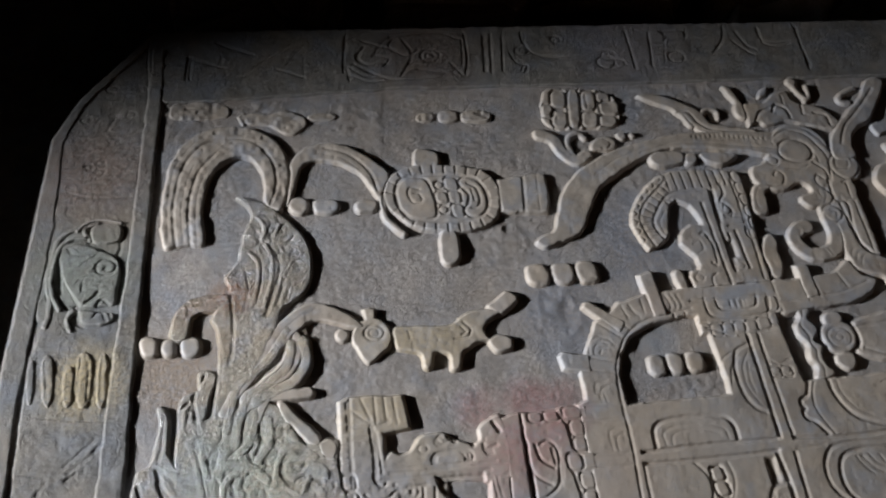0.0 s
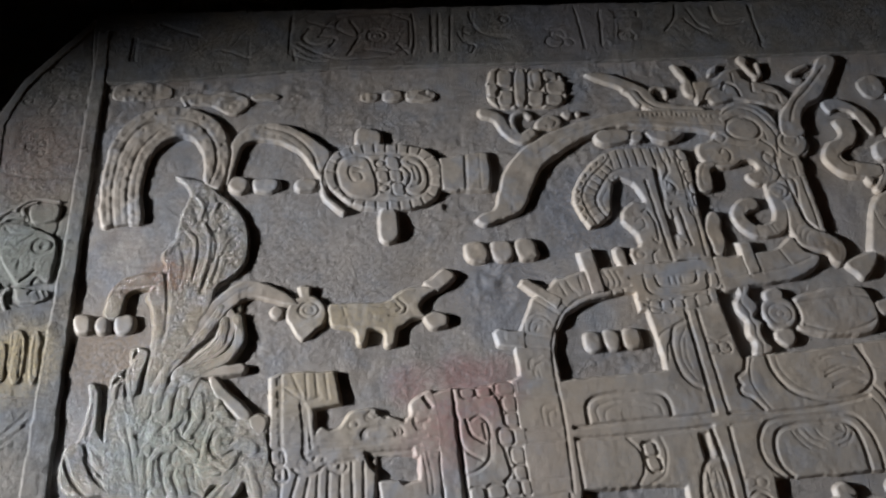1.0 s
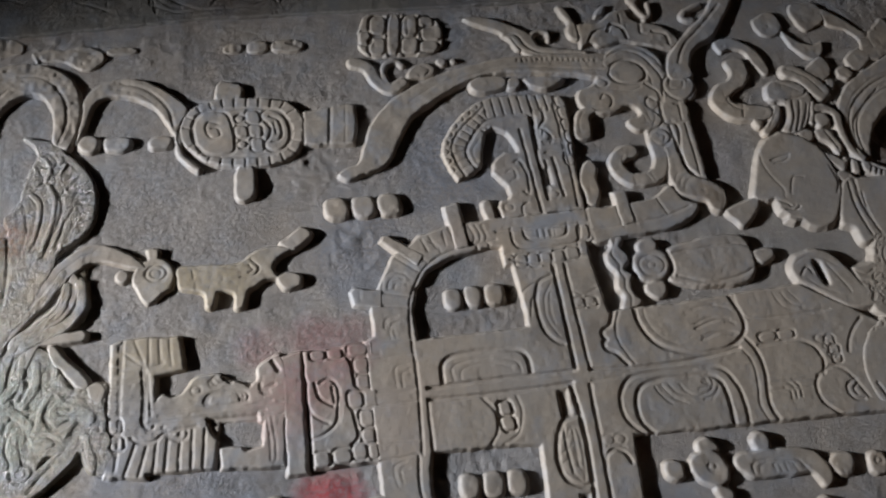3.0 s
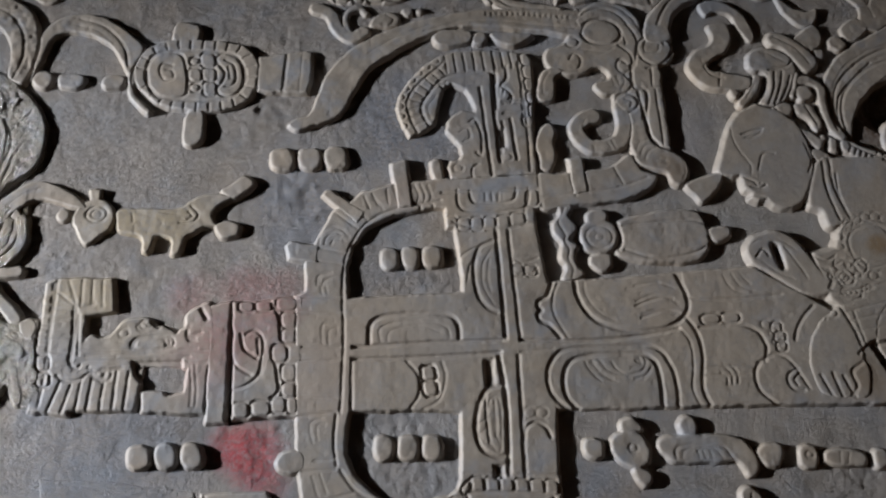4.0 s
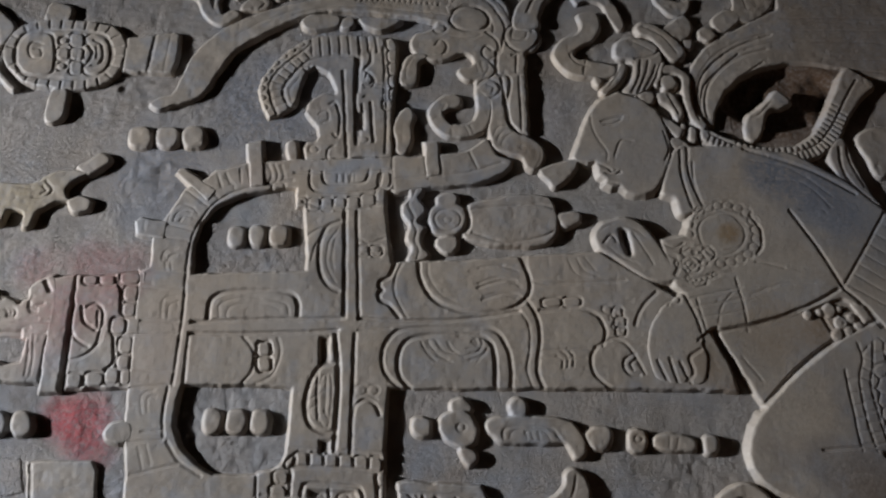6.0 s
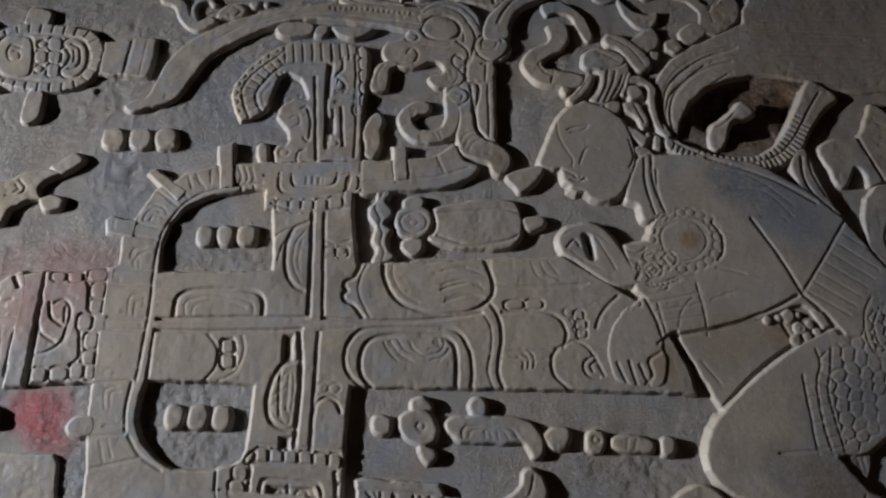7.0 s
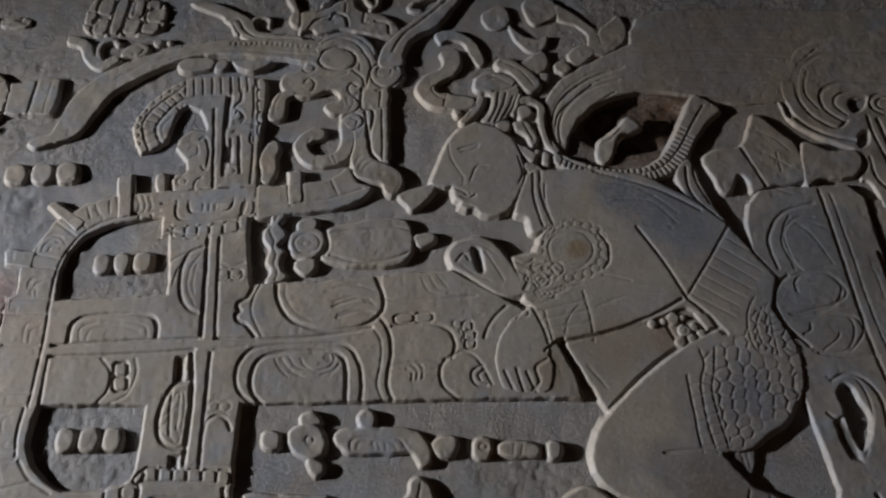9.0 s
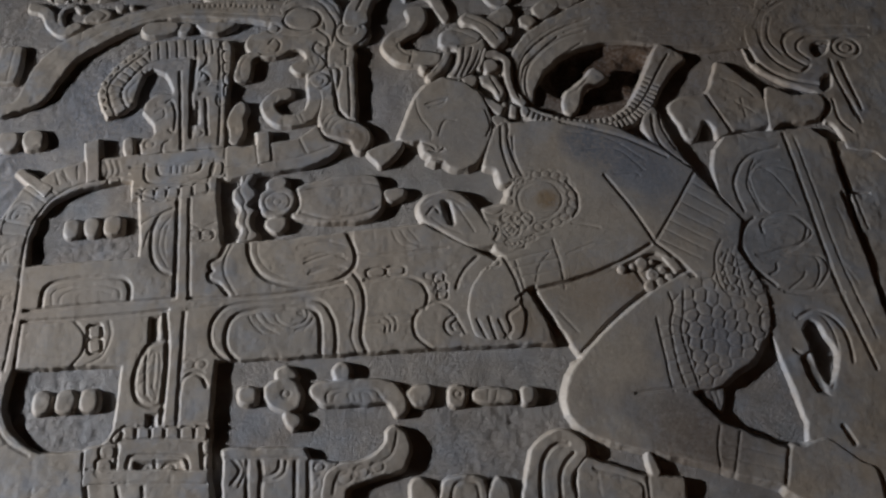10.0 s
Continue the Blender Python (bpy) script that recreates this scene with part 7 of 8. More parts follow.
c.beads(0.0035, 0.0017, 17, 0.0104, (0.672, 0.166), (0.683, 0.208), (0.719, 0.232), (0.765, 0.238), (0.801, 0.219), (0.812, 0.180), (0.797, 0.140), (0.759, 0.117), (0.720, 0.112))
c.groove(0.0050, 0.0040, (0.804, 0.217), (0.820, 0.184), (0.817, 0.149), (0.805, 0.132))
c.circle(0.0040, 0.0020, 0.014, (0.668, 0.139))
c.circle(0.0040, 0.0020, 0.010, (0.648, 0.114))
c.circle(0.0040, 0.0020, 0.010, (0.676, 0.103))
c.groove(0.0060, 0.0050, (0.909, 0.011), (0.925, -0.027), (0.939, -0.043))
c.groove(0.0060, 0.0030, (0.988, 0.030), (1.023, -0.023))
c.groove(0.0050, 0.0030, (0.697, 0.372), (0.693, 0.307), (0.711, 0.238))
c.groove(0.0050, 0.0030, (0.681, 0.365), (0.677, 0.305), (0.689, 0.235))
c.groove(0.0030, 0.0012, (0.514, 0.318), (0.531, 0.303), (0.549, 0.304))
c.groove(0.0025, 0.0015, (0.501, 0.460), (0.503, 0.416), (0.519, 0.378), (0.529, 0.360), (0.526, 0.344))
c.groove(0.0040, 0.0030, (0.506, 0.336), (0.525, 0.326), (0.532, 0.317))
c.groove(0.0040, 0.0030, (0.516, 0.293), (0.534, 0.291), (0.548, 0.285))
c.groove(0.0060, 0.0040, (0.814, 0.367), (0.884, 0.341), (0.953, 0.311), (1.030, 0.261))
c.groove(0.0030, 0.0012, (0.908, 0.227), (0.950, 0.228), (0.961, 0.219))
c.groove(0.0040, 0.0020, (0.800, 0.115), (0.828, 0.109), (0.856, 0.101))
c.groove(0.0030, 0.0012, (0.639, 0.083), (0.691, 0.085), (0.750, 0.097))
c.circle(0.0040, 0.0020, 0.011, (0.628, 0.040))
c.groove(0.0040, 0.0020, (0.583, 0.062), (0.619, 0.066), (0.641, 0.055))
c.groove(0.0050, 0.0030, (0.663, -0.042), (0.681, -0.032), (0.689, -0.056), (0.695, -0.098), (0.674, -0.131))
c.groove(0.0030, 0.0025, (0.935, -0.105), (0.934, -0.136), (0.935, -0.186), (0.935, -0.225), (0.938, -0.254))
c.groove(0.0030, 0.0025, (0.969, -0.054), (0.972, -0.084), (0.958, -0.124), (0.956, -0.182), (0.959, -0.227), (0.965, -0.256))
c.groove(0.0030, 0.0025, (0.999, -0.052), (0.987, -0.103), (0.978, -0.133), (0.980, -0.184), (0.985, -0.229), (0.988, -0.265))
c.teeth(0.0025, 0.0022, 10, 0.018, (0.973, -0.060), (0.986, -0.080), (0.970, -0.131), (0.968, -0.189), (0.973, -0.253))
c.teeth(0.0025, 0.0020, 6, 0.016, (0.945, -0.111), (0.944, -0.146), (0.947, -0.204), (0.950, -0.255))
c.groove(0.0030, 0.0020, (1.101, 0.052), (1.082, 0.023), (1.074, -0.020), (1.081, -0.058), (1.100, -0.073), (1.124, -0.072))
c.groove(0.0030, 0.0020, (1.112, 0.030), (1.095, -0.003), (1.095, -0.041), (1.105, -0.056))
c.groove(0.0030, 0.0020, (1.126, 0.019), (1.122, -0.024), (1.123, -0.074))
c.groove(0.0030, 0.0020, (1.105, 0.001), (1.144, 0.005))
c.groove(0.0030, 0.0020, (1.120, -0.024), (1.144, -0.020))
c.circle(0.0030, 0.0020, 0.009, (1.095, -0.055))
c.bead(0.0030, 0.0026, (1.147, -0.039), (1.196, -0.043), (1.189, -0.067), (1.140, -0.063))
c.bead(0.0030, 0.0026, (1.144, -0.110), (1.165, -0.112), (1.155, -0.150), (1.134, -0.148))
c.net(0.0028, 0.0017, (1.002, -0.051), (1.069, -0.014), (1.089, 0.022), (1.130, 0.044), (1.138, 0.005), (1.170, -0.029), (1.194, -0.062), (1.185, -0.109), (1.168, -0.155), (1.128, -0.186), (1.089, -0.205), (1.037, -0.234), (0.996, -0.266), (0.985, -0.229), (0.980, -0.184), (0.981, -0.132))
c.groove(0.0030, 0.0015, (0.745, -0.076), (0.775, -0.120))
c.groove(0.0030, 0.0030, (0.577, 0.027), (0.569, 0.050), (0.584, 0.065), (0.620, 0.069))
c.groove(0.0030, 0.0030, (0.590, 0.040), (0.607, 0.054), (0.624, 0.046), (0.614, 0.028))
c.groove(0.0030, 0.0030, (0.558, -0.000), (0.548, -0.028), (0.552, -0.060))
c.groove(0.0030, 0.0030, (0.559, -0.017), (0.572, -0.006))
c.groove(0.0025, 0.0015, (0.707, -0.009), (0.718, 0.024), (0.742, 0.052))
c.groove(0.0030, 0.0020, (0.671, 0.042), (0.681, -0.020))
c.groove(0.0030, 0.0020, (0.683, 0.188), (0.694, 0.218), (0.725, 0.238))
c.groove(0.0030, 0.0025, (0.625, 0.134), (0.642, 0.129), (0.645, 0.106), (0.636, 0.088))
c.ring(0.0030, 0.0025, (0.652, 0.120), (0.674, 0.128), (0.690, 0.116), (0.685, 0.098), (0.662, 0.094))
c.ring(0.0030, 0.0025, (0.660, 0.115), (0.674, 0.119), (0.679, 0.107), (0.667, 0.101))
c.ring(0.0030, 0.0025, (0.695, 0.137), (0.711, 0.149), (0.721, 0.132), (0.708, 0.118))
c.groove(0.0030, 0.0020, (0.652, 0.135), (0.676, 0.146), (0.700, 0.152))
c.groove(0.0035, 0.0030, (0.522, 0.435), (0.543, 0.441), (0.568, 0.445))
c.groove(0.0030, 0.0020, (0.528, 0.426), (0.548, 0.429), (0.565, 0.438))
c.groove(0.0030, 0.0020, (0.509, 0.316), (0.530, 0.314), (0.543, 0.320))
c.groove(0.0030, 0.0025, (0.647, 0.343), (0.658, 0.371), (0.652, 0.412))
c.groove(0.0030, 0.0030, (0.703, 0.337), (0.700, 0.299), (0.705, 0.261))
c.groove(0.0030, 0.0020, (0.543, 0.352), (0.559, 0.388), (0.583, 0.388))
c.groove(0.0040, 0.0040, (0.520, 0.314), (0.538, 0.309), (0.551, 0.316))
c.build()

c = Carving('belt_tassel', 'cluster of round beads hanging from the belt', top=1.0062, soft=0.007)
c.disc(0.012, (0.885, 0.005))
c.disc(0.009, (0.908, 0.009))
c.disc(0.017, (0.928, 0.014))
c.disc(0.010, (0.948, 0.016))
c.disc(0.016, (0.946, -0.012))
c.disc(0.012, (0.968, -0.004))
c.disc(0.014, (0.935, -0.035))
c.disc(0.013, (0.959, -0.030))
c.disc(0.011, (0.980, -0.020))
c.poly((0.968, 0.029), (0.998, 0.026), (1.015, -0.010), (0.989, -0.018))
c.circle(0.0030, 0.0020, 0.008, (0.950, 0.016))
c.circle(0.0030, 0.0015, 0.007, (0.945, -0.012))
c.build()

c = Carving('leaf_blade', 'pointed double leaf behind the back', soft=0.006)
c.blob((1.059, 0.388), (1.093, 0.416), (1.152, 0.423), (1.181, 0.478), (1.204, 0.508), (1.250, 0.460), (1.282, 0.414), (1.280, 0.329), (1.202, 0.315), (1.155, 0.299), (1.147, 0.329), (1.130, 0.343), (1.108, 0.303), (1.085, 0.302), (1.072, 0.344))
c.groove(0.0060, 0.0050, (1.153, 0.418), (1.171, 0.362), (1.187, 0.317))
c.groove(0.0030, 0.0020, (1.229, 0.400), (1.229, 0.351))
c.groove(0.0030, 0.0020, (1.214, 0.392), (1.250, 0.362))
c.groove(0.0030, 0.0015, (1.185, 0.465), (1.231, 0.439), (1.261, 0.403))
c.build()

c = Carving('small_feather', 'slim curled feather strip', soft=0.006)
c.blob((0.991, 0.348), (1.009, 0.385), (1.032, 0.393), (1.041, 0.367), (1.050, 0.314), (1.072, 0.257), (1.085, 0.228), (1.052, 0.245), (1.020, 0.267), (1.002, 0.300))
c.groove(0.0050, 0.0050, (1.019, 0.369), (1.016, 0.322), (1.032, 0.278), (1.060, 0.247))
c.groove(0.0040, 0.0030, (1.034, 0.371), (1.037, 0.326), (1.055, 0.279))
c.build()

c = Carving('back_scroll', 'rounded scroll lobe')
c.blob((1.292, 0.423), (1.353, 0.403), (1.411, 0.401), (1.417, 0.368), (1.393, 0.336), (1.358, 0.327), (1.307, 0.328), (1.274, 0.307))
c.build()

c = Carving('throne_monster', 'large smooth monster mask with orbs and ribbed bands', bump=0.7)
c.poly((1.123, 0.228), (1.137, 0.272), (1.166, 0.304), (1.240, 0.313), (1.366, 0.312), (1.397, 0.280), (1.397, 0.195), (1.396, 0.061), (1.396, -0.090), (1.397, -0.241), (1.312, -0.494), (1.242, -0.421), (1.193, -0.374), (1.167, -0.368), (1.175, -0.331), (1.169, -0.277), (1.160, -0.210), (1.150, -0.141), (1.164, -0.061), (1.126, -0.009), (1.111, 0.045), (1.134, 0.088), (1.154, 0.102), (1.120, 0.162))
c.groove(0.0060, 0.0040, (1.183, 0.099), (1.158, 0.080), (1.141, 0.043), (1.153, -0.009), (1.191, -0.055))
c.groove(0.0040, 0.0020, (1.182, 0.096), (1.249, 0.111), (1.302, 0.108))
c.groove(0.0040, 0.0020, (1.167, 0.015), (1.224, 0.016), (1.266, 0.033), (1.288, 0.069), (1.269, 0.096))
c.groove(0.0040, 0.0020, (1.187, 0.011), (1.279, 0.005), (1.288, -0.032), (1.258, -0.069), (1.196, -0.064))
c.groove(0.0070, 0.0040, (1.300, 0.300), (1.307, 0.148), (1.312, 0.016), (1.317, -0.074), (1.341, -0.242))
c.groove(0.0040, 0.0020, (1.322, 0.289), (1.331, 0.146), (1.337, 0.001), (1.361, -0.181))
c.groove(0.0060, 0.0030, (1.167, 0.118), (1.162, 0.186), (1.205, 0.246), (1.279, 0.268))
c.groove(0.0040, 0.0020, (1.202, 0.116), (1.190, 0.184), (1.226, 0.230), (1.270, 0.233))
c.groove(0.0040, 0.0020, (1.202, -0.064), (1.256, -0.078), (1.313, -0.077))
c.groove(0.0090, 0.0100, (1.389, 0.144), (1.398, 0.009), (1.409, -0.139))
c.groove(0.0040, 0.0020, (1.209, -0.122), (1.264, -0.127), (1.277, -0.197), (1.244, -0.273))
c.groove(0.0040, 0.0020, (1.157, -0.210), (1.171, -0.283), (1.168, -0.362))
c.groove(0.0090, 0.0060, (1.243, -0.347), (1.255, -0.379))
c.groove(0.0030, 0.0012, (1.193, 0.077), (1.229, 0.081))
c.groove(0.0030, 0.0012, (1.345, 0.111), (1.367, 0.103), (1.371, 0.037))
c.groove(0.0030, 0.0012, (1.343, -0.018), (1.358, -0.062))
c.cut((1.221, -0.153), (1.235, -0.135), (1.251, -0.144), (1.261, -0.173), (1.272, -0.201), (1.258, -0.243), (1.239, -0.264), (1.230, -0.243), (1.226, -0.213), (1.224, -0.190), (1.224, -0.174))
c.step(-0.0040, (1.198, -0.209), (1.216, -0.201), (1.226, -0.227), (1.231, -0.263), (1.233, -0.285), (1.213, -0.278), (1.202, -0.249))
c.groove(0.0060, 0.0040, (1.215, -0.126), (1.250, -0.115), (1.284, -0.132), (1.302, -0.172), (1.299, -0.224))
c.groove(0.0050, 0.0040, (1.191, -0.192), (1.204, -0.202), (1.221, -0.199), (1.231, -0.186))
c.groove(0.0040, 0.0025, (1.195, 0.064), (1.194, 0.084), (1.215, 0.100), (1.266, 0.100), (1.293, 0.069), (1.290, 0.048), (1.258, 0.031), (1.207, 0.020), (1.172, 0.013))
c.groove(0.0040, 0.0025, (1.172, 0.013), (1.229, 0.013), (1.295, 0.002), (1.307, -0.030), (1.281, -0.060), (1.269, -0.068))
c.groove(0.0040, 0.0025, (1.184, -0.030), (1.200, -0.023), (1.204, -0.008))
c.groove(0.0030, 0.0020, (1.211, -0.068), (1.248, -0.044), (1.259, -0.030))
c.groove(0.0040, 0.0030, (1.205, -0.070), (1.260, -0.082), (1.324, -0.081))
c.groove(0.0030, 0.0020, (1.218, 0.239), (1.197, 0.199), (1.203, 0.130), (1.221, 0.104))
c.groove(0.0030, 0.0015, (1.216, 0.232), (1.255, 0.194), (1.285, 0.123))
c.groove(0.0030, 0.0015, (1.218, 0.214), (1.260, 0.219), (1.302, 0.201))
c.groove(0.0030, 0.0020, (1.199, 0.313), (1.244, 0.291), (1.309, 0.295))
c.build()

c = Carving('edge_panel', 'plain worn band beside the throne with incised lines', top=0.9995, bump=1.4)
c.poly((1.406, 0.278), (1.492, 0.276), (1.62, 0.24), (1.70, -0.45), (1.42, -0.50), (1.400, -0.005), (1.405, 0.096), (1.409, 0.223))
c.groove(0.0040, 0.0030, (1.413, 0.180), (1.421, 0.058))
c.groove(0.0060, 0.0060, (1.392, 0.199), (1.406, 0.150), (1.448, 0.141))
c.build()

c = Carving('corner_scroll', 'layered scroll ribbons with deep cut gaps', top=1.001)
c.blob((1.267, 0.564), (1.308, 0.631), (1.351, 0.696), (1.485, 0.730), (1.720, 0.722), (1.559, 0.242), (1.484, 0.242), (1.421, 0.261), (1.403, 0.316), (1.406, 0.399), (1.337, 0.438), (1.283, 0.483))
c.cut((1.434, 0.537), (1.475, 0.547), (1.459, 0.513), (1.433, 0.505))
c.cut((1.430, 0.442), (1.454, 0.452), (1.444, 0.419), (1.423, 0.411))
c.cut((1.393, 0.311), (1.418, 0.318), (1.432, 0.255), (1.398, 0.252), (1.388, 0.279))
c.cut((1.353, 0.332), (1.401, 0.337), (1.387, 0.308), (1.347, 0.312))
c.cut((1.270, 0.557), (1.281, 0.550), (1.291, 0.507), (1.281, 0.498))
c.groove(0.0070, 0.0070, (1.328, 0.698), (1.293, 0.635), (1.278, 0.560), (1.298, 0.491), (1.352, 0.448), (1.417, 0.427))
c.groove(0.0060, 0.0060, (1.387, 0.669), (1.338, 0.632), (1.316, 0.560), (1.335, 0.500), (1.383, 0.464), (1.412, 0.481))
c.groove(0.0050, 0.0040, (1.387, 0.669), (1.460, 0.680), (1.611, 0.672))
c.groove(0.0040, 0.0030, (1.355, 0.624), (1.336, 0.565), (1.356, 0.518))
c.groove(0.0060, 0.0060, (1.409, 0.478), (1.371, 0.513), (1.369, 0.556), (1.399, 0.583), (1.461, 0.591), (1.580, 0.578))
c.groove(0.0050, 0.0040, (1.417, 0.497), (1.396, 0.527), (1.409, 0.553), (1.452, 0.562), (1.573, 0.556))
c.circle(0.0060, 0.0050, 0.032, (1.511, 0.525))
c.circle(0.0050, 0.0040, 0.016, (1.511, 0.525))
c.groove(0.0060, 0.0060, (1.464, 0.493), (1.464, 0.442), (1.476, 0.379), (1.486, 0.321))
c.groove(0.0070, 0.0070, (1.484, 0.482), (1.490, 0.424), (1.497, 0.354))
c.groove(0.0040, 0.0030, (1.464, 0.466), (1.471, 0.395), (1.476, 0.337))
c.groove(0.0050, 0.0050, (1.310, 0.430), (1.367, 0.410), (1.425, 0.383), (1.417, 0.348), (1.372, 0.336))
c.groove(0.0040, 0.0030, (1.315, 0.411), (1.363, 0.395), (1.397, 0.376))
c.groove(0.0060, 0.0050, (1.438, 0.382), (1.438, 0.331), (1.458, 0.297))
c.groove(0.0040, 0.0030, (1.313, 0.600), (1.343, 0.648), (1.392, 0.689))
c.build()

c = Carving('base_plate', 'beaded plate at the foot of the cross')
c.poly((-0.151, -0.306), (0.069, -0.325), (0.076, -0.408), (-0.143, -0.389))
c.groove(0.0050, 0.0030, (-0.139, -0.332), (0.064, -0.351))
c.groove(0.0060, 0.0030, (-0.094, -0.341), (-0.088, -0.375))
c.groove(0.0060, 0.0030, (-0.049, -0.344), (-0.045, -0.379))
c.build()

c = Carving('side_panel', 'flat panel with incised curls')
c.poly((-0.344, -0.267), (-0.182, -0.299), (-0.156, -0.307), (-0.143, -0.389), (-0.328, -0.374))
c.cushion((-0.229, -0.297), (-0.163, -0.302), (-0.157, -0.369), (-0.222, -0.364))
c.groove(0.0030, 0.0012, (-0.171, -0.310), (-0.183, -0.328))
c.groove(0.0030, 0.0012, (-0.243, -0.284), (-0.243, -0.362))
c.build()

c = Carving('side_panel', 'flat panel with incised square spirals')
c.poly((0.090, -0.292), (0.108, -0.289), (0.240, -0.300), (0.247, -0.320), (0.300, -0.331), (0.291, -0.359), (0.262, -0.424), (0.093, -0.409))
c.groove(0.0050, 0.0030, (0.096, -0.308), (0.138, -0.311), (0.199, -0.316), (0.241, -0.320))
c.groove(0.0060, 0.0030, (0.109, -0.311), (0.123, -0.332), (0.109, -0.355))
c.groove(0.0040, 0.0025, (0.124, -0.313), (0.131, -0.335), (0.121, -0.360))
c.groove(0.0060, 0.0040, (0.135, -0.314), (0.135, -0.394))
c.groove(0.0080, 0.0035, (0.158, -0.315), (0.162, -0.348), (0.159, -0.372), (0.159, -0.401))
c.groove(0.0070, 0.0030, (0.223, -0.321), (0.220, -0.406))
c.groove(0.0050, 0.0035, (0.194, -0.320), (0.192, -0.335), (0.179, -0.345), (0.163, -0.347))
c.groove(0.0040, 0.0025, (0.206, -0.322), (0.203, -0.341), (0.189, -0.352), (0.167, -0.353))
c.groove(0.0080, 0.0035, (0.246, -0.325), (0.245, -0.408))
c.groove(0.0030, 0.0012, (0.253, -0.365), (0.274, -0.347), (0.289, -0.353))
c.groove(0.0030, 0.0012, (0.250, -0.384), (0.263, -0.371), (0.259, -0.356))
c.circle(0.0040, 0.0025, 0.010, (0.265, -0.338))
c.build()

c = Carving('scroll_arm', 'thick S-shaped scroll with oval inlays')
c.blob((0.265, -0.415), (0.272, -0.357), (0.300, -0.334), (0.350, -0.329), (0.382, -0.306), (0.389, -0.281), (0.410, -0.274), (0.430, -0.300), (0.431, -0.330), (0.410, -0.359), (0.369, -0.366), (0.318, -0.382), (0.302, -0.418))
c.groove(0.0040, 0.0020, (0.288, -0.388), (0.299, -0.359), (0.350, -0.346), (0.396, -0.327), (0.409, -0.288))
c.circle(0.0040, 0.0020, 0.014, (0.311, -0.360))
c.circle(0.0040, 0.0020, 0.014, (0.341, -0.353))
c.circle(0.0040, 0.0020, 0.012, (0.370, -0.347))
c.build()

c = Carving('petal', 'pointed petal block')
c.blob((0.426, -0.382), (0.449, -0.372), (0.474, -0.407), (0.458, -0.441), (0.429, -0.438))
c.build()

c = Carving('petal', 'rounded petal block')
c.blob((0.480, -0.396), (0.499, -0.376), (0.550, -0.377), (0.565, -0.401), (0.554, -0.449), (0.481, -0.442))
c.ring(0.0050, 0.0025, (0.502, -0.401), (0.513, -0.387), (0.543, -0.390), (0.548, -0.410), (0.541, -0.438), (0.499, -0.434))
c.build()

c = Carving('petal', 'pointed petal block')
c.blob((0.564, -0.413), (0.584, -0.383), (0.605, -0.405), (0.599, -0.453), (0.566, -0.450))
c.build()

c = Carving('great_curl', 'large ridged curl beside the thigh')
c.blob((0.629, -0.455), (0.640, -0.368), (0.664, -0.325), (0.713, -0.306), (0.750, -0.327), (0.755, -0.358), (0.722, -0.395), (0.717, -0.463))
c.groove(0.0070, 0.0050, (0.658, -0.438), (0.668, -0.370), (0.693, -0.337), (0.721, -0.335))
c.groove(0.0060, 0.0040, (0.694, -0.432), (0.702, -0.383), (0.729, -0.353))
c.build()

c = Carving('step_block', 'bevelled stepped block below the thigh')
c.poly((0.731, -0.378), (0.752, -0.360), (0.852, -0.401), (0.924, -0.412), (0.923, -0.480), (0.718, -0.463))
c.groove(0.0050, 0.0030, (0.763, -0.384), (0.840, -0.413), (0.844, -0.445))
c.groove(0.0060, 0.0030, (0.858, -0.401), (0.854, -0.445))
c.blob((0.860, -0.364), (0.875, -0.364), (0.883, -0.404), (0.864, -0.405))
c.build()

c = Carving('small_wedge', 'fluted wedge under the skirt', top=1.0)
c.blob((0.986, -0.267), (1.030, -0.238), (1.038, -0.255), (1.020, -0.302))
c.groove(0.0030, 0.0012, (1.009, -0.258), (1.014, -0.286))
c.groove(0.0030, 0.0012, (1.021, -0.254), (1.022, -0.286))
c.build()

c = Carving('incised_band', 'low slanting band scored with fine diagonal lines', top=0.9955, soft=0.003, material=ground_stone)
c.poly((-0.848, -0.199), (-0.730, -0.207), (-0.576, -0.234), (-0.563, -0.293), (-0.824, -0.343))
c.groove(0.0030, 0.0012, (-0.825, -0.222), (-0.725, -0.243), (-0.633, -0.282))
c.groove(0.0030, 0.0012, (-0.808, -0.208), (-0.698, -0.232), (-0.587, -0.264))
c.groove(0.0030, 0.0012, (-0.822, -0.241), (-0.741, -0.266), (-0.699, -0.290))
c.groove(0.0030, 0.0012, (-0.768, -0.214), (-0.667, -0.244), (-0.571, -0.279))
c.groove(0.0030, 0.0012, (-0.838, -0.258), (-0.777, -0.280))
c.build()

c = Carving('plume_panel', 'broad smooth plume panel arching overhead', top=1.0, bump=0.8)
c.poly((0.750, 0.421), (0.726, 0.451), (0.716, 0.501), (0.722, 0.549), (0.743, 0.590), (0.775, 0.625), (0.823, 0.660), (0.890, 0.693), (0.948, 0.723), (0.952, 0.758), (0.975, 0.799), (1.038, 0.825), (1.183, 0.826), (1.380, 0.818), (1.537, 0.805), (1.471, 0.540), (1.321, 0.542), (1.195, 0.534), (1.121, 0.541), (1.063, 0.566), (1.002, 0.578), (0.952, 0.580), (0.908, 0.574), (0.869, 0.561), (0.829, 0.537), (0.797, 0.507), (0.777, 0.470), (0.760, 0.421))
c.groove(0.0050, 0.0030, (0.741, 0.452), (0.738, 0.502), (0.763, 0.560), (0.831, 0.617), (0.924, 0.655))
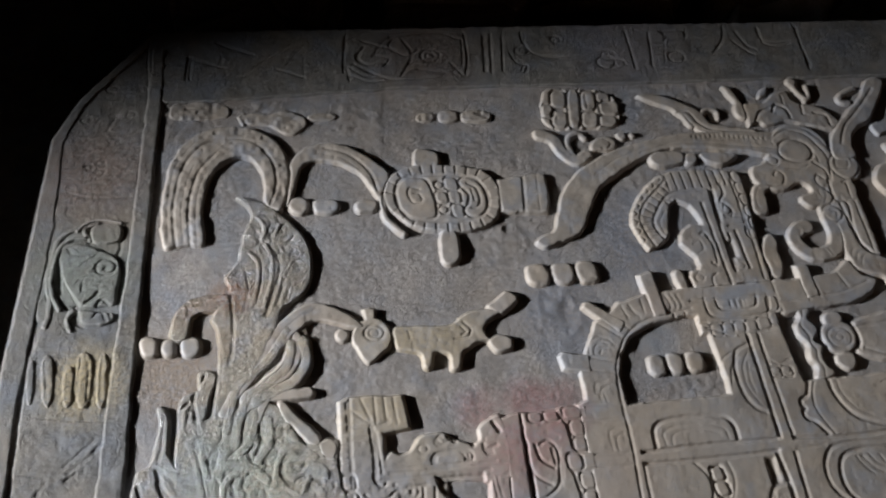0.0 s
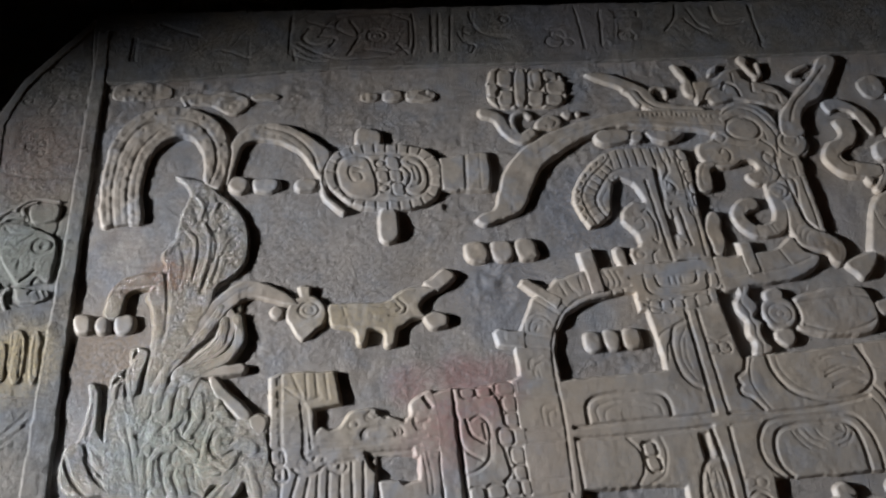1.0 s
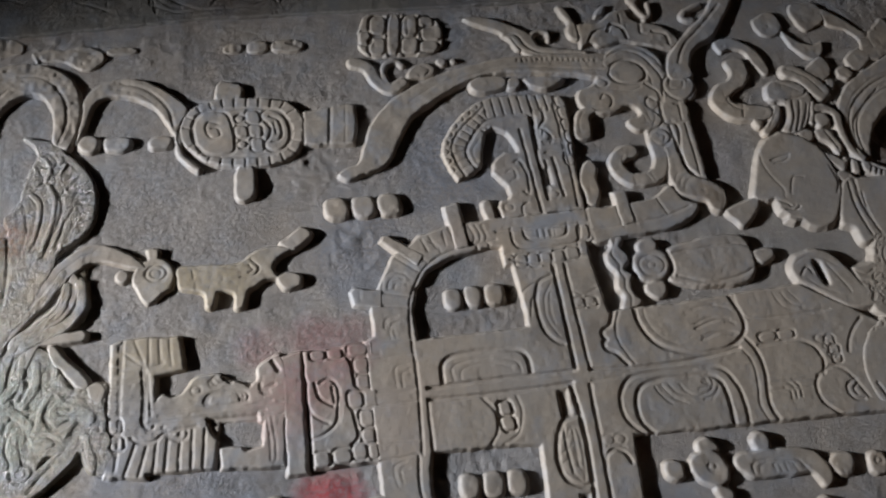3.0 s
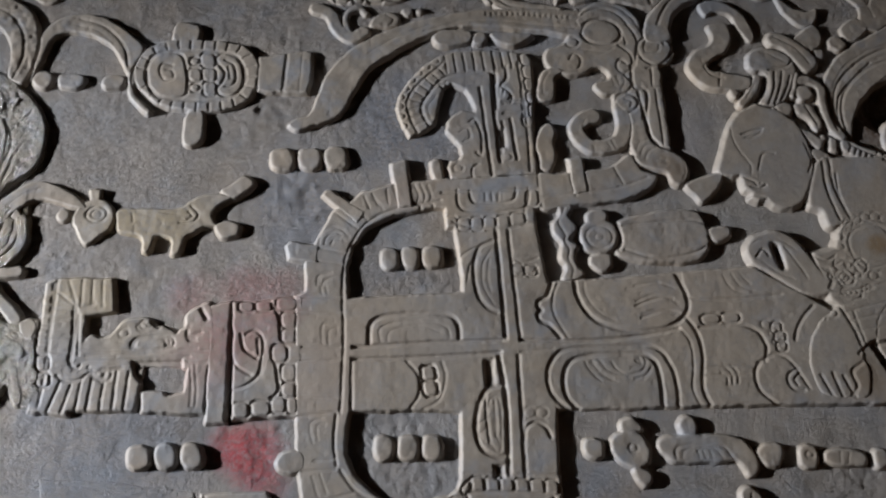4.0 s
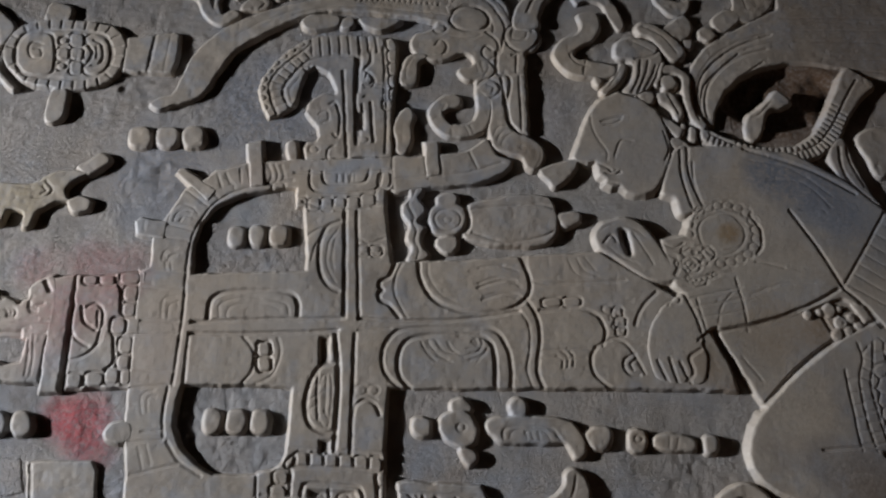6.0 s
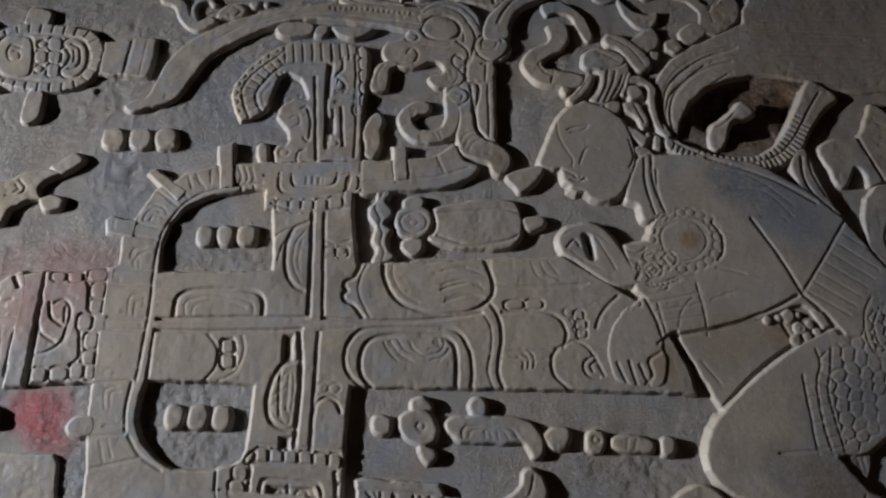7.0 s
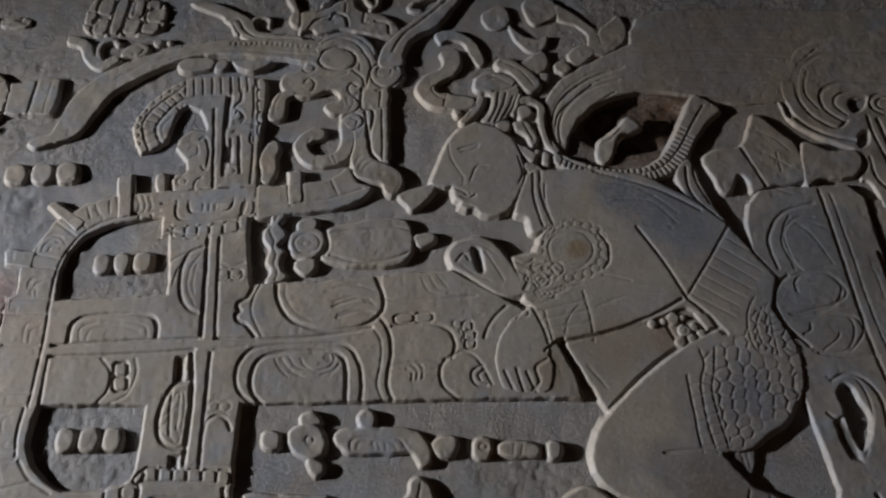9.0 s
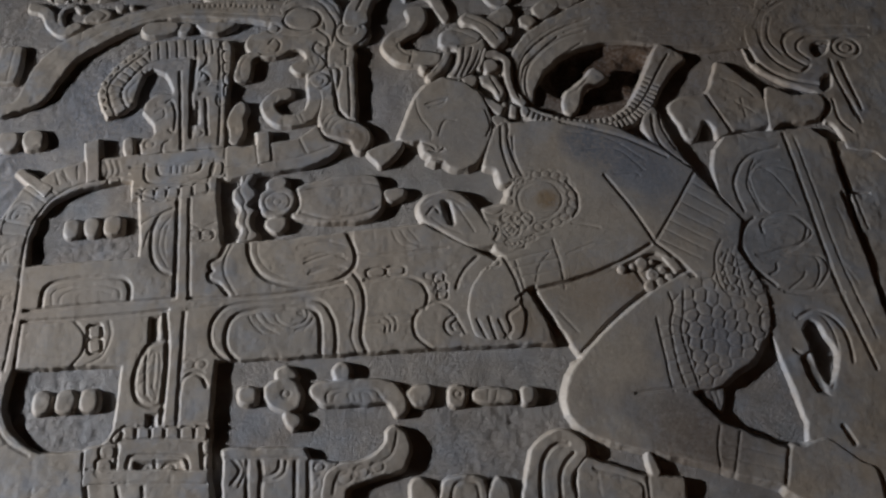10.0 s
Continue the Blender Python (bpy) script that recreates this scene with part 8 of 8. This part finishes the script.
c.groove(0.0050, 0.0030, (0.752, 0.445), (0.753, 0.495), (0.780, 0.546), (0.841, 0.595), (0.907, 0.616))
c.groove(0.0030, 0.0012, (0.729, 0.487), (0.742, 0.538), (0.785, 0.598), (0.859, 0.646))
c.groove(0.0030, 0.0012, (0.965, 0.679), (1.120, 0.686), (1.348, 0.665))
c.groove(0.0030, 0.0012, (0.985, 0.727), (1.167, 0.734), (1.359, 0.720))
c.groove(0.0030, 0.0012, (0.947, 0.632), (1.087, 0.639), (1.287, 0.618))
c.groove(0.0030, 0.0012, (1.003, 0.767), (1.239, 0.768))
c.groove(0.0025, 0.0018, (0.850, 0.638), (0.920, 0.659), (1.043, 0.666), (1.288, 0.660))
c.groove(0.0025, 0.0018, (0.860, 0.617), (0.943, 0.637), (1.078, 0.636), (1.266, 0.627))
c.groove(0.0025, 0.0018, (1.028, 0.590), (1.135, 0.588), (1.244, 0.596))
c.groove(0.0025, 0.0018, (0.954, 0.697), (1.091, 0.699), (1.281, 0.688))
c.groove(0.0025, 0.0018, (1.084, 0.566), (1.167, 0.553), (1.235, 0.557))
c.groove(0.0025, 0.0018, (0.772, 0.562), (0.818, 0.607), (0.892, 0.651))
c.groove(0.0040, 0.0030, (0.769, 0.453), (0.795, 0.497), (0.834, 0.541), (0.893, 0.582))
c.groove(0.0040, 0.0030, (0.741, 0.471), (0.752, 0.517), (0.791, 0.561), (0.844, 0.605))
c.poly((1.44, 0.545), (1.76, 0.50), (1.80, 0.81), (1.50, 0.812))
c.build()

c = Carving('toothed_headdress', 'toothed jaw frame with ribbed upright panel')
c.poly((-0.175, 0.450), (-0.188, 0.481), (-0.198, 0.520), (-0.192, 0.550), (-0.167, 0.591), (-0.139, 0.619), (-0.110, 0.641), (-0.074, 0.654), (-0.024, 0.658), (0.026, 0.655), (0.087, 0.647), (0.096, 0.630), (0.094, 0.567), (0.089, 0.509), (0.085, 0.459), (0.084, 0.410), (0.085, 0.357), (-0.093, 0.352), (-0.099, 0.379), (-0.092, 0.395), (-0.074, 0.396), (-0.068, 0.407), (-0.070, 0.427), (-0.084, 0.441), (-0.096, 0.462), (-0.094, 0.483), (-0.082, 0.499), (-0.063, 0.512), (-0.036, 0.506), (-0.034, 0.520), (-0.053, 0.561), (-0.079, 0.574), (-0.096, 0.563), (-0.109, 0.530), (-0.116, 0.490), (-0.125, 0.477), (-0.150, 0.458))
c.groove(0.0060, 0.0040, (-0.130, 0.475), (-0.144, 0.503), (-0.143, 0.529), (-0.116, 0.570), (-0.081, 0.596), (0.005, 0.601))
c.groove(0.0050, 0.0030, (-0.157, 0.462), (-0.171, 0.500), (-0.175, 0.535), (-0.153, 0.573), (-0.113, 0.609), (-0.094, 0.629))
c.groove(0.0040, 0.0025, (-0.091, 0.647), (-0.087, 0.602))
c.groove(0.0040, 0.0025, (-0.071, 0.648), (-0.067, 0.602))
c.groove(0.0040, 0.0025, (-0.051, 0.648), (-0.047, 0.603))
c.groove(0.0040, 0.0025, (-0.030, 0.649), (-0.026, 0.603))
c.groove(0.0040, 0.0025, (-0.010, 0.649), (-0.006, 0.604))
c.groove(0.0040, 0.0025, (0.012, 0.650), (0.015, 0.604))
c.groove(0.0060, 0.0040, (-0.020, 0.565), (-0.016, 0.492), (-0.009, 0.359))
c.groove(0.0070, 0.0050, (0.007, 0.595), (0.007, 0.492), (0.010, 0.388))
c.groove(0.0050, 0.0030, (0.039, 0.614), (0.039, 0.584), (0.023, 0.566), (0.021, 0.539))
c.groove(0.0040, 0.0030, (0.026, 0.539), (0.033, 0.561), (0.045, 0.544), (0.036, 0.528))
c.groove(0.0040, 0.0020, (0.027, 0.523), (0.072, 0.524))
c.groove(0.0040, 0.0020, (0.028, 0.503), (0.073, 0.504))
c.groove(0.0050, 0.0030, (0.066, 0.623), (0.072, 0.494), (0.070, 0.366))
c.groove(0.0060, 0.0050, (0.039, 0.486), (0.045, 0.393))
c.groove(0.0050, 0.0040, (0.022, 0.481), (0.021, 0.422))
c.groove(0.0070, 0.0050, (0.010, 0.471), (0.015, 0.406))
c.circle(0.0040, 0.0020, 0.010, (0.025, 0.398))
c.groove(0.0040, 0.0020, (-0.068, 0.460), (-0.052, 0.467), (-0.048, 0.446), (-0.061, 0.437))
c.groove(0.0050, 0.0030, (-0.046, 0.483), (-0.034, 0.486), (-0.024, 0.449), (-0.027, 0.405), (-0.037, 0.410))
c.circle(0.0040, 0.0020, 0.010, (-0.077, 0.376))
c.groove(0.0040, 0.0030, (-0.049, 0.355), (-0.048, 0.374), (-0.035, 0.383))
c.groove(0.0050, 0.0040, (-0.096, 0.563), (-0.106, 0.577), (-0.091, 0.575))
c.groove(0.0030, 0.0012, (-0.125, 0.490), (-0.132, 0.518), (-0.113, 0.548))
c.beads(0.0030, 0.0030, 9, 0.0100, (-0.184, 0.466), (-0.192, 0.534), (-0.172, 0.576), (-0.146, 0.606), (-0.104, 0.638))
c.teeth(0.0030, 0.0030, 9, 0.024, (-0.147, 0.474), (-0.160, 0.529), (-0.142, 0.565), (-0.112, 0.597), (-0.093, 0.614))
c.bead(0.0030, 0.0046, (0.071, 0.647), (0.100, 0.648), (0.102, 0.616), (0.073, 0.615))
c.bead(0.0030, 0.0046, (0.073, 0.615), (0.102, 0.616), (0.104, 0.584), (0.075, 0.584))
c.bead(0.0030, 0.0046, (0.075, 0.584), (0.104, 0.584), (0.105, 0.553), (0.077, 0.552))
c.bead(0.0030, 0.0046, (0.077, 0.552), (0.105, 0.553), (0.107, 0.522), (0.078, 0.522))
c.bead(0.0030, 0.0046, (0.078, 0.520), (0.107, 0.521), (0.108, 0.490), (0.080, 0.490))
c.bead(0.0030, 0.0039, (0.063, 0.491), (0.086, 0.491), (0.088, 0.466), (0.065, 0.465))
c.groove(0.0030, 0.0025, (0.068, 0.644), (0.068, 0.571), (0.065, 0.491))
c.groove(0.0035, 0.0030, (0.011, 0.658), (0.017, 0.609))
c.groove(0.0035, 0.0030, (0.030, 0.659), (0.035, 0.610))
c.groove(0.0035, 0.0030, (0.047, 0.659), (0.053, 0.610))
c.step(-0.0040, (0.013, 0.462), (0.026, 0.466), (0.027, 0.421), (0.014, 0.420))
c.step(-0.0040, (0.006, 0.600), (0.018, 0.600), (0.015, 0.511), (0.010, 0.511))
c.groove(0.0040, 0.0040, (0.040, 0.616), (0.037, 0.586), (0.026, 0.567), (0.036, 0.556), (0.047, 0.538), (0.041, 0.524))
c.groove(0.0030, 0.0030, (0.023, 0.529), (0.062, 0.533))
c.groove(0.0030, 0.0030, (0.025, 0.500), (0.067, 0.504))
c.build()

c = Carving('tab', 'small tab beside the headdress')
c.blob((-0.133, 0.392), (-0.114, 0.397), (-0.107, 0.352), (-0.128, 0.351))
c.build()

c = Carving('small_leg', 'short bent leg below the monster jaw')
c.blob((0.101, 0.529), (0.105, 0.573), (0.118, 0.601), (0.144, 0.612), (0.164, 0.599), (0.143, 0.583), (0.140, 0.546), (0.133, 0.530))
c.groove(0.0030, 0.0012, (0.114, 0.546), (0.116, 0.575), (0.130, 0.598))
c.build()

c = Carving('monster_head', 'swirling monster head with rings and curls', soft=0.0045)
c.blob((0.124, 0.640), (0.134, 0.659), (0.158, 0.667), (0.174, 0.678), (0.181, 0.691), (0.199, 0.693), (0.207, 0.707), (0.202, 0.732), (0.218, 0.758), (0.257, 0.776), (0.295, 0.773), (0.328, 0.755), (0.346, 0.719), (0.351, 0.683), (0.385, 0.685), (0.407, 0.665), (0.410, 0.641), (0.394, 0.616), (0.374, 0.608), (0.373, 0.574), (0.329, 0.543), (0.314, 0.549), (0.292, 0.545), (0.255, 0.537), (0.236, 0.541), (0.225, 0.558), (0.232, 0.572), (0.257, 0.580), (0.251, 0.601), (0.231, 0.606), (0.204, 0.591), (0.173, 0.588), (0.144, 0.601), (0.129, 0.613))
c.poly((0.311, 0.614), (0.371, 0.616), (0.371, 0.501), (0.369, 0.405), (0.348, 0.410), (0.330, 0.435), (0.323, 0.492), (0.305, 0.528), (0.290, 0.550))
c.blob((0.261, 0.539), (0.286, 0.550), (0.314, 0.540), (0.322, 0.514), (0.325, 0.443), (0.339, 0.418), (0.372, 0.401), (0.392, 0.383), (0.399, 0.359), (0.391, 0.335), (0.375, 0.320), (0.358, 0.330), (0.349, 0.351), (0.324, 0.360), (0.300, 0.369), (0.287, 0.392), (0.284, 0.421), (0.291, 0.463), (0.287, 0.492), (0.266, 0.505))
c.ring(0.0060, 0.0050, (0.211, 0.698), (0.223, 0.720), (0.254, 0.731), (0.283, 0.722), (0.299, 0.697), (0.287, 0.672), (0.253, 0.666), (0.222, 0.676))
c.ring(0.0050, 0.0040, (0.330, 0.653), (0.341, 0.675), (0.369, 0.685), (0.398, 0.673), (0.407, 0.650), (0.391, 0.622), (0.366, 0.611), (0.341, 0.624))
c.groove(0.0040, 0.0020, (0.394, 0.662), (0.379, 0.677), (0.351, 0.669), (0.347, 0.645), (0.374, 0.645), (0.380, 0.662))
c.circle(0.0050, 0.0030, 0.014, (0.189, 0.672))
c.groove(0.0040, 0.0025, (0.149, 0.603), (0.192, 0.604), (0.203, 0.627), (0.190, 0.643), (0.178, 0.629))
c.groove(0.0050, 0.0030, (0.290, 0.663), (0.313, 0.640), (0.314, 0.605), (0.291, 0.593), (0.279, 0.610), (0.288, 0.626), (0.301, 0.617))
c.ring(0.0050, 0.0030, (0.271, 0.506), (0.265, 0.524), (0.282, 0.541), (0.304, 0.537), (0.314, 0.517), (0.302, 0.499), (0.283, 0.496))
c.groove(0.0040, 0.0020, (0.286, 0.528), (0.300, 0.522), (0.297, 0.508))
c.groove(0.0050, 0.0030, (0.205, 0.736), (0.251, 0.758), (0.296, 0.744), (0.324, 0.702), (0.332, 0.673), (0.326, 0.636), (0.319, 0.611))
c.groove(0.0040, 0.0020, (0.207, 0.749), (0.237, 0.767), (0.289, 0.765), (0.328, 0.732), (0.347, 0.689))
c.groove(0.0040, 0.0020, (0.290, 0.722), (0.305, 0.686), (0.306, 0.663))
c.groove(0.0060, 0.0045, (0.311, 0.611), (0.309, 0.557), (0.331, 0.552), (0.336, 0.529), (0.329, 0.492), (0.326, 0.443), (0.348, 0.413))
c.groove(0.0050, 0.0030, (0.331, 0.552), (0.371, 0.556))
c.groove(0.0040, 0.0025, (0.354, 0.606), (0.351, 0.558), (0.356, 0.544), (0.354, 0.413))
c.groove(0.0050, 0.0030, (0.344, 0.603), (0.371, 0.613))
c.groove(0.0060, 0.0050, (0.317, 0.543), (0.322, 0.499), (0.320, 0.478))
c.groove(0.0040, 0.0030, (0.294, 0.587), (0.307, 0.565), (0.290, 0.542), (0.255, 0.530))
c.groove(0.0030, 0.0012, (0.289, 0.587), (0.292, 0.569), (0.280, 0.549))
c.groove(0.0030, 0.0012, (0.277, 0.585), (0.279, 0.564))
c.groove(0.0030, 0.0012, (0.264, 0.582), (0.270, 0.564))
c.groove(0.0030, 0.0012, (0.294, 0.403), (0.303, 0.421), (0.320, 0.429))
c.groove(0.0030, 0.0012, (0.301, 0.392), (0.311, 0.411), (0.327, 0.419))
c.groove(0.0030, 0.0012, (0.310, 0.382), (0.320, 0.401), (0.337, 0.410))
c.groove(0.0030, 0.0012, (0.389, 0.375), (0.390, 0.351), (0.377, 0.327))
c.groove(0.0030, 0.0015, (0.202, 0.653), (0.253, 0.646), (0.278, 0.655))
c.build()

c = Carving('curl', 'thick open curl', soft=0.0045)
c.stroke(0.035, (0.277, 0.513), (0.279, 0.470), (0.267, 0.432), (0.240, 0.419), (0.204, 0.418), (0.182, 0.440), (0.177, 0.465), (0.196, 0.484), (0.215, 0.489))
c.groove(0.0030, 0.0012, (0.196, 0.480), (0.190, 0.457), (0.203, 0.437), (0.231, 0.435))
c.groove(0.0030, 0.0012, (0.236, 0.427), (0.244, 0.408))
c.groove(0.0030, 0.0012, (0.246, 0.430), (0.253, 0.411))
c.build()

c = Carving('hair_wave', 'looped wave of hair with a turned end')
c.blob((0.494, 0.708), (0.514, 0.716), (0.541, 0.712), (0.543, 0.676), (0.525, 0.641), (0.494, 0.622), (0.479, 0.606), (0.488, 0.593), (0.513, 0.589), (0.567, 0.575), (0.559, 0.547), (0.508, 0.543), (0.459, 0.559), (0.433, 0.596), (0.439, 0.623), (0.461, 0.648), (0.485, 0.656), (0.498, 0.677))
c.groove(0.0040, 0.0020, (0.498, 0.619), (0.471, 0.606), (0.484, 0.582), (0.509, 0.574))
c.groove(0.0040, 0.0020, (0.503, 0.584), (0.496, 0.554))
c.build()

c = Carving('hair_arch', 'pale arched hair ribbon', top=1.0)
c.blob((0.486, 0.768), (0.522, 0.781), (0.567, 0.758), (0.592, 0.717), (0.598, 0.676), (0.582, 0.667), (0.564, 0.700), (0.552, 0.732), (0.521, 0.747), (0.495, 0.737))
c.build()

c = Carving('hair_band', 'folded band tying the hair', soft=0.0045)
c.blob((0.567, 0.608), (0.578, 0.639), (0.604, 0.649), (0.645, 0.641), (0.669, 0.617), (0.674, 0.584), (0.659, 0.557), (0.645, 0.530), (0.626, 0.509), (0.598, 0.502), (0.577, 0.510), (0.595, 0.537), (0.605, 0.573), (0.591, 0.588), (0.573, 0.590))
c.stroke(0.022, (0.582, 0.570), (0.566, 0.539), (0.539, 0.509))
c.groove(0.0040, 0.0035, (0.591, 0.588), (0.608, 0.582), (0.601, 0.540), (0.581, 0.510))
c.groove(0.0040, 0.0035, (0.641, 0.586), (0.631, 0.553), (0.609, 0.508))
c.groove(0.0040, 0.0040, (0.656, 0.574), (0.641, 0.541), (0.624, 0.514))
c.groove(0.0040, 0.0030, (0.623, 0.586), (0.616, 0.547), (0.596, 0.508))
c.groove(0.0030, 0.0020, (0.601, 0.637), (0.621, 0.631), (0.653, 0.611))
c.groove(0.0040, 0.0030, (0.668, 0.614), (0.650, 0.598), (0.611, 0.591))
c.groove(0.0030, 0.0020, (0.571, 0.554), (0.550, 0.524))
c.build()

c = Carving('hair_lobe', 'smooth drooping hair lobe', soft=0.006)
c.blob((0.619, 0.675), (0.638, 0.689), (0.663, 0.682), (0.692, 0.661), (0.718, 0.631), (0.726, 0.606), (0.710, 0.586), (0.689, 0.587), (0.673, 0.611), (0.648, 0.644), (0.625, 0.656))
c.groove(0.0030, 0.0020, (0.637, 0.675), (0.679, 0.648), (0.706, 0.606))
c.build()

c = Carving('hair_strap', 'bent strap falling behind the ear', soft=0.0045)
c.stroke(0.022, (0.670, 0.566), (0.695, 0.563), (0.716, 0.543), (0.715, 0.499), (0.723, 0.450), (0.738, 0.425))
c.groove(0.0030, 0.0030, (0.724, 0.520), (0.723, 0.479), (0.732, 0.439))
c.build()

c = Carving('hair_tassel', 'hanging tassel of small leaves and beads behind the face', soft=0.006, bump=1.4)
c.blob((0.661, 0.545), (0.689, 0.551), (0.697, 0.522), (0.666, 0.510))
c.blob((0.648, 0.503), (0.681, 0.507), (0.696, 0.484), (0.703, 0.450), (0.685, 0.435), (0.670, 0.466), (0.652, 0.483))
c.blob((0.608, 0.502), (0.634, 0.512), (0.648, 0.495), (0.636, 0.477), (0.615, 0.482))
c.blob((0.598, 0.496), (0.610, 0.494), (0.614, 0.442), (0.597, 0.439))
c.blob((0.619, 0.482), (0.636, 0.474), (0.641, 0.434), (0.651, 0.404), (0.636, 0.398), (0.626, 0.428))
c.blob((0.651, 0.446), (0.673, 0.438), (0.696, 0.416), (0.682, 0.393), (0.657, 0.421))
c.blob((0.708, 0.422), (0.725, 0.417), (0.720, 0.386), (0.703, 0.391))
c.blob((0.659, 0.387), (0.677, 0.399), (0.709, 0.372), (0.700, 0.347), (0.676, 0.355))
c.blob((0.514, 0.550), (0.531, 0.547), (0.540, 0.533), (0.522, 0.521))
c.disc(0.009, (0.624, 0.434))
c.disc(0.011, (0.655, 0.396))
c.disc(0.011, (0.656, 0.367))
c.disc(0.011, (0.692, 0.336))
c.disc(0.01, (0.696, 0.422))
c.stroke(0.014, (0.652, 0.527), (0.664, 0.557), (0.673, 0.578))
c.groove(0.0030, 0.0030, (0.629, 0.474), (0.633, 0.431))
c.groove(0.0030, 0.0030, (0.673, 0.498), (0.689, 0.455))
c.build()

c = Carving('ragged_leaf', 'broken leaf cluster', bump=1.5, top=1.001)
c.blob((0.677, 0.664), (0.729, 0.706), (0.750, 0.689), (0.745, 0.658), (0.713, 0.633), (0.695, 0.648))
c.blob((0.725, 0.642), (0.746, 0.640), (0.740, 0.618), (0.724, 0.622))
c.blob((0.760, 0.666), (0.786, 0.676), (0.804, 0.652), (0.782, 0.635), (0.764, 0.645))
c.build()

c = Carving('ragged_leaf', 'curled leaf cluster', bump=1.5, top=1.0)
c.blob((0.664, 0.793), (0.696, 0.758), (0.728, 0.746), (0.756, 0.753), (0.746, 0.719), (0.712, 0.702), (0.682, 0.732), (0.667, 0.759))
c.blob((0.797, 0.697), (0.836, 0.725), (0.862, 0.700), (0.831, 0.666), (0.804, 0.666))
c.build()

c = Carving('looped_scroll', 'looped scroll over the plume', top=1.0)
c.blob((0.789, 0.852), (0.838, 0.810), (0.880, 0.775), (0.936, 0.813), (0.945, 0.742), (0.890, 0.691), (0.845, 0.698), (0.850, 0.747), (0.828, 0.779), (0.785, 0.802))
c.groove(0.0050, 0.0030, (0.852, 0.755), (0.879, 0.764), (0.883, 0.838))
c.groove(0.0030, 0.0015, (0.881, 0.724), (0.873, 0.772), (0.854, 0.837))
c.build()

c = Carving('crest_leaf', 'ragged crest leaf', top=0.999, bump=1.5)
c.blob((0.603, 0.830), (0.657, 0.849), (0.669, 0.799), (0.639, 0.774), (0.607, 0.789))
c.blob((0.711, 0.867), (0.778, 0.869), (0.786, 0.819), (0.731, 0.785), (0.707, 0.817))
c.build()
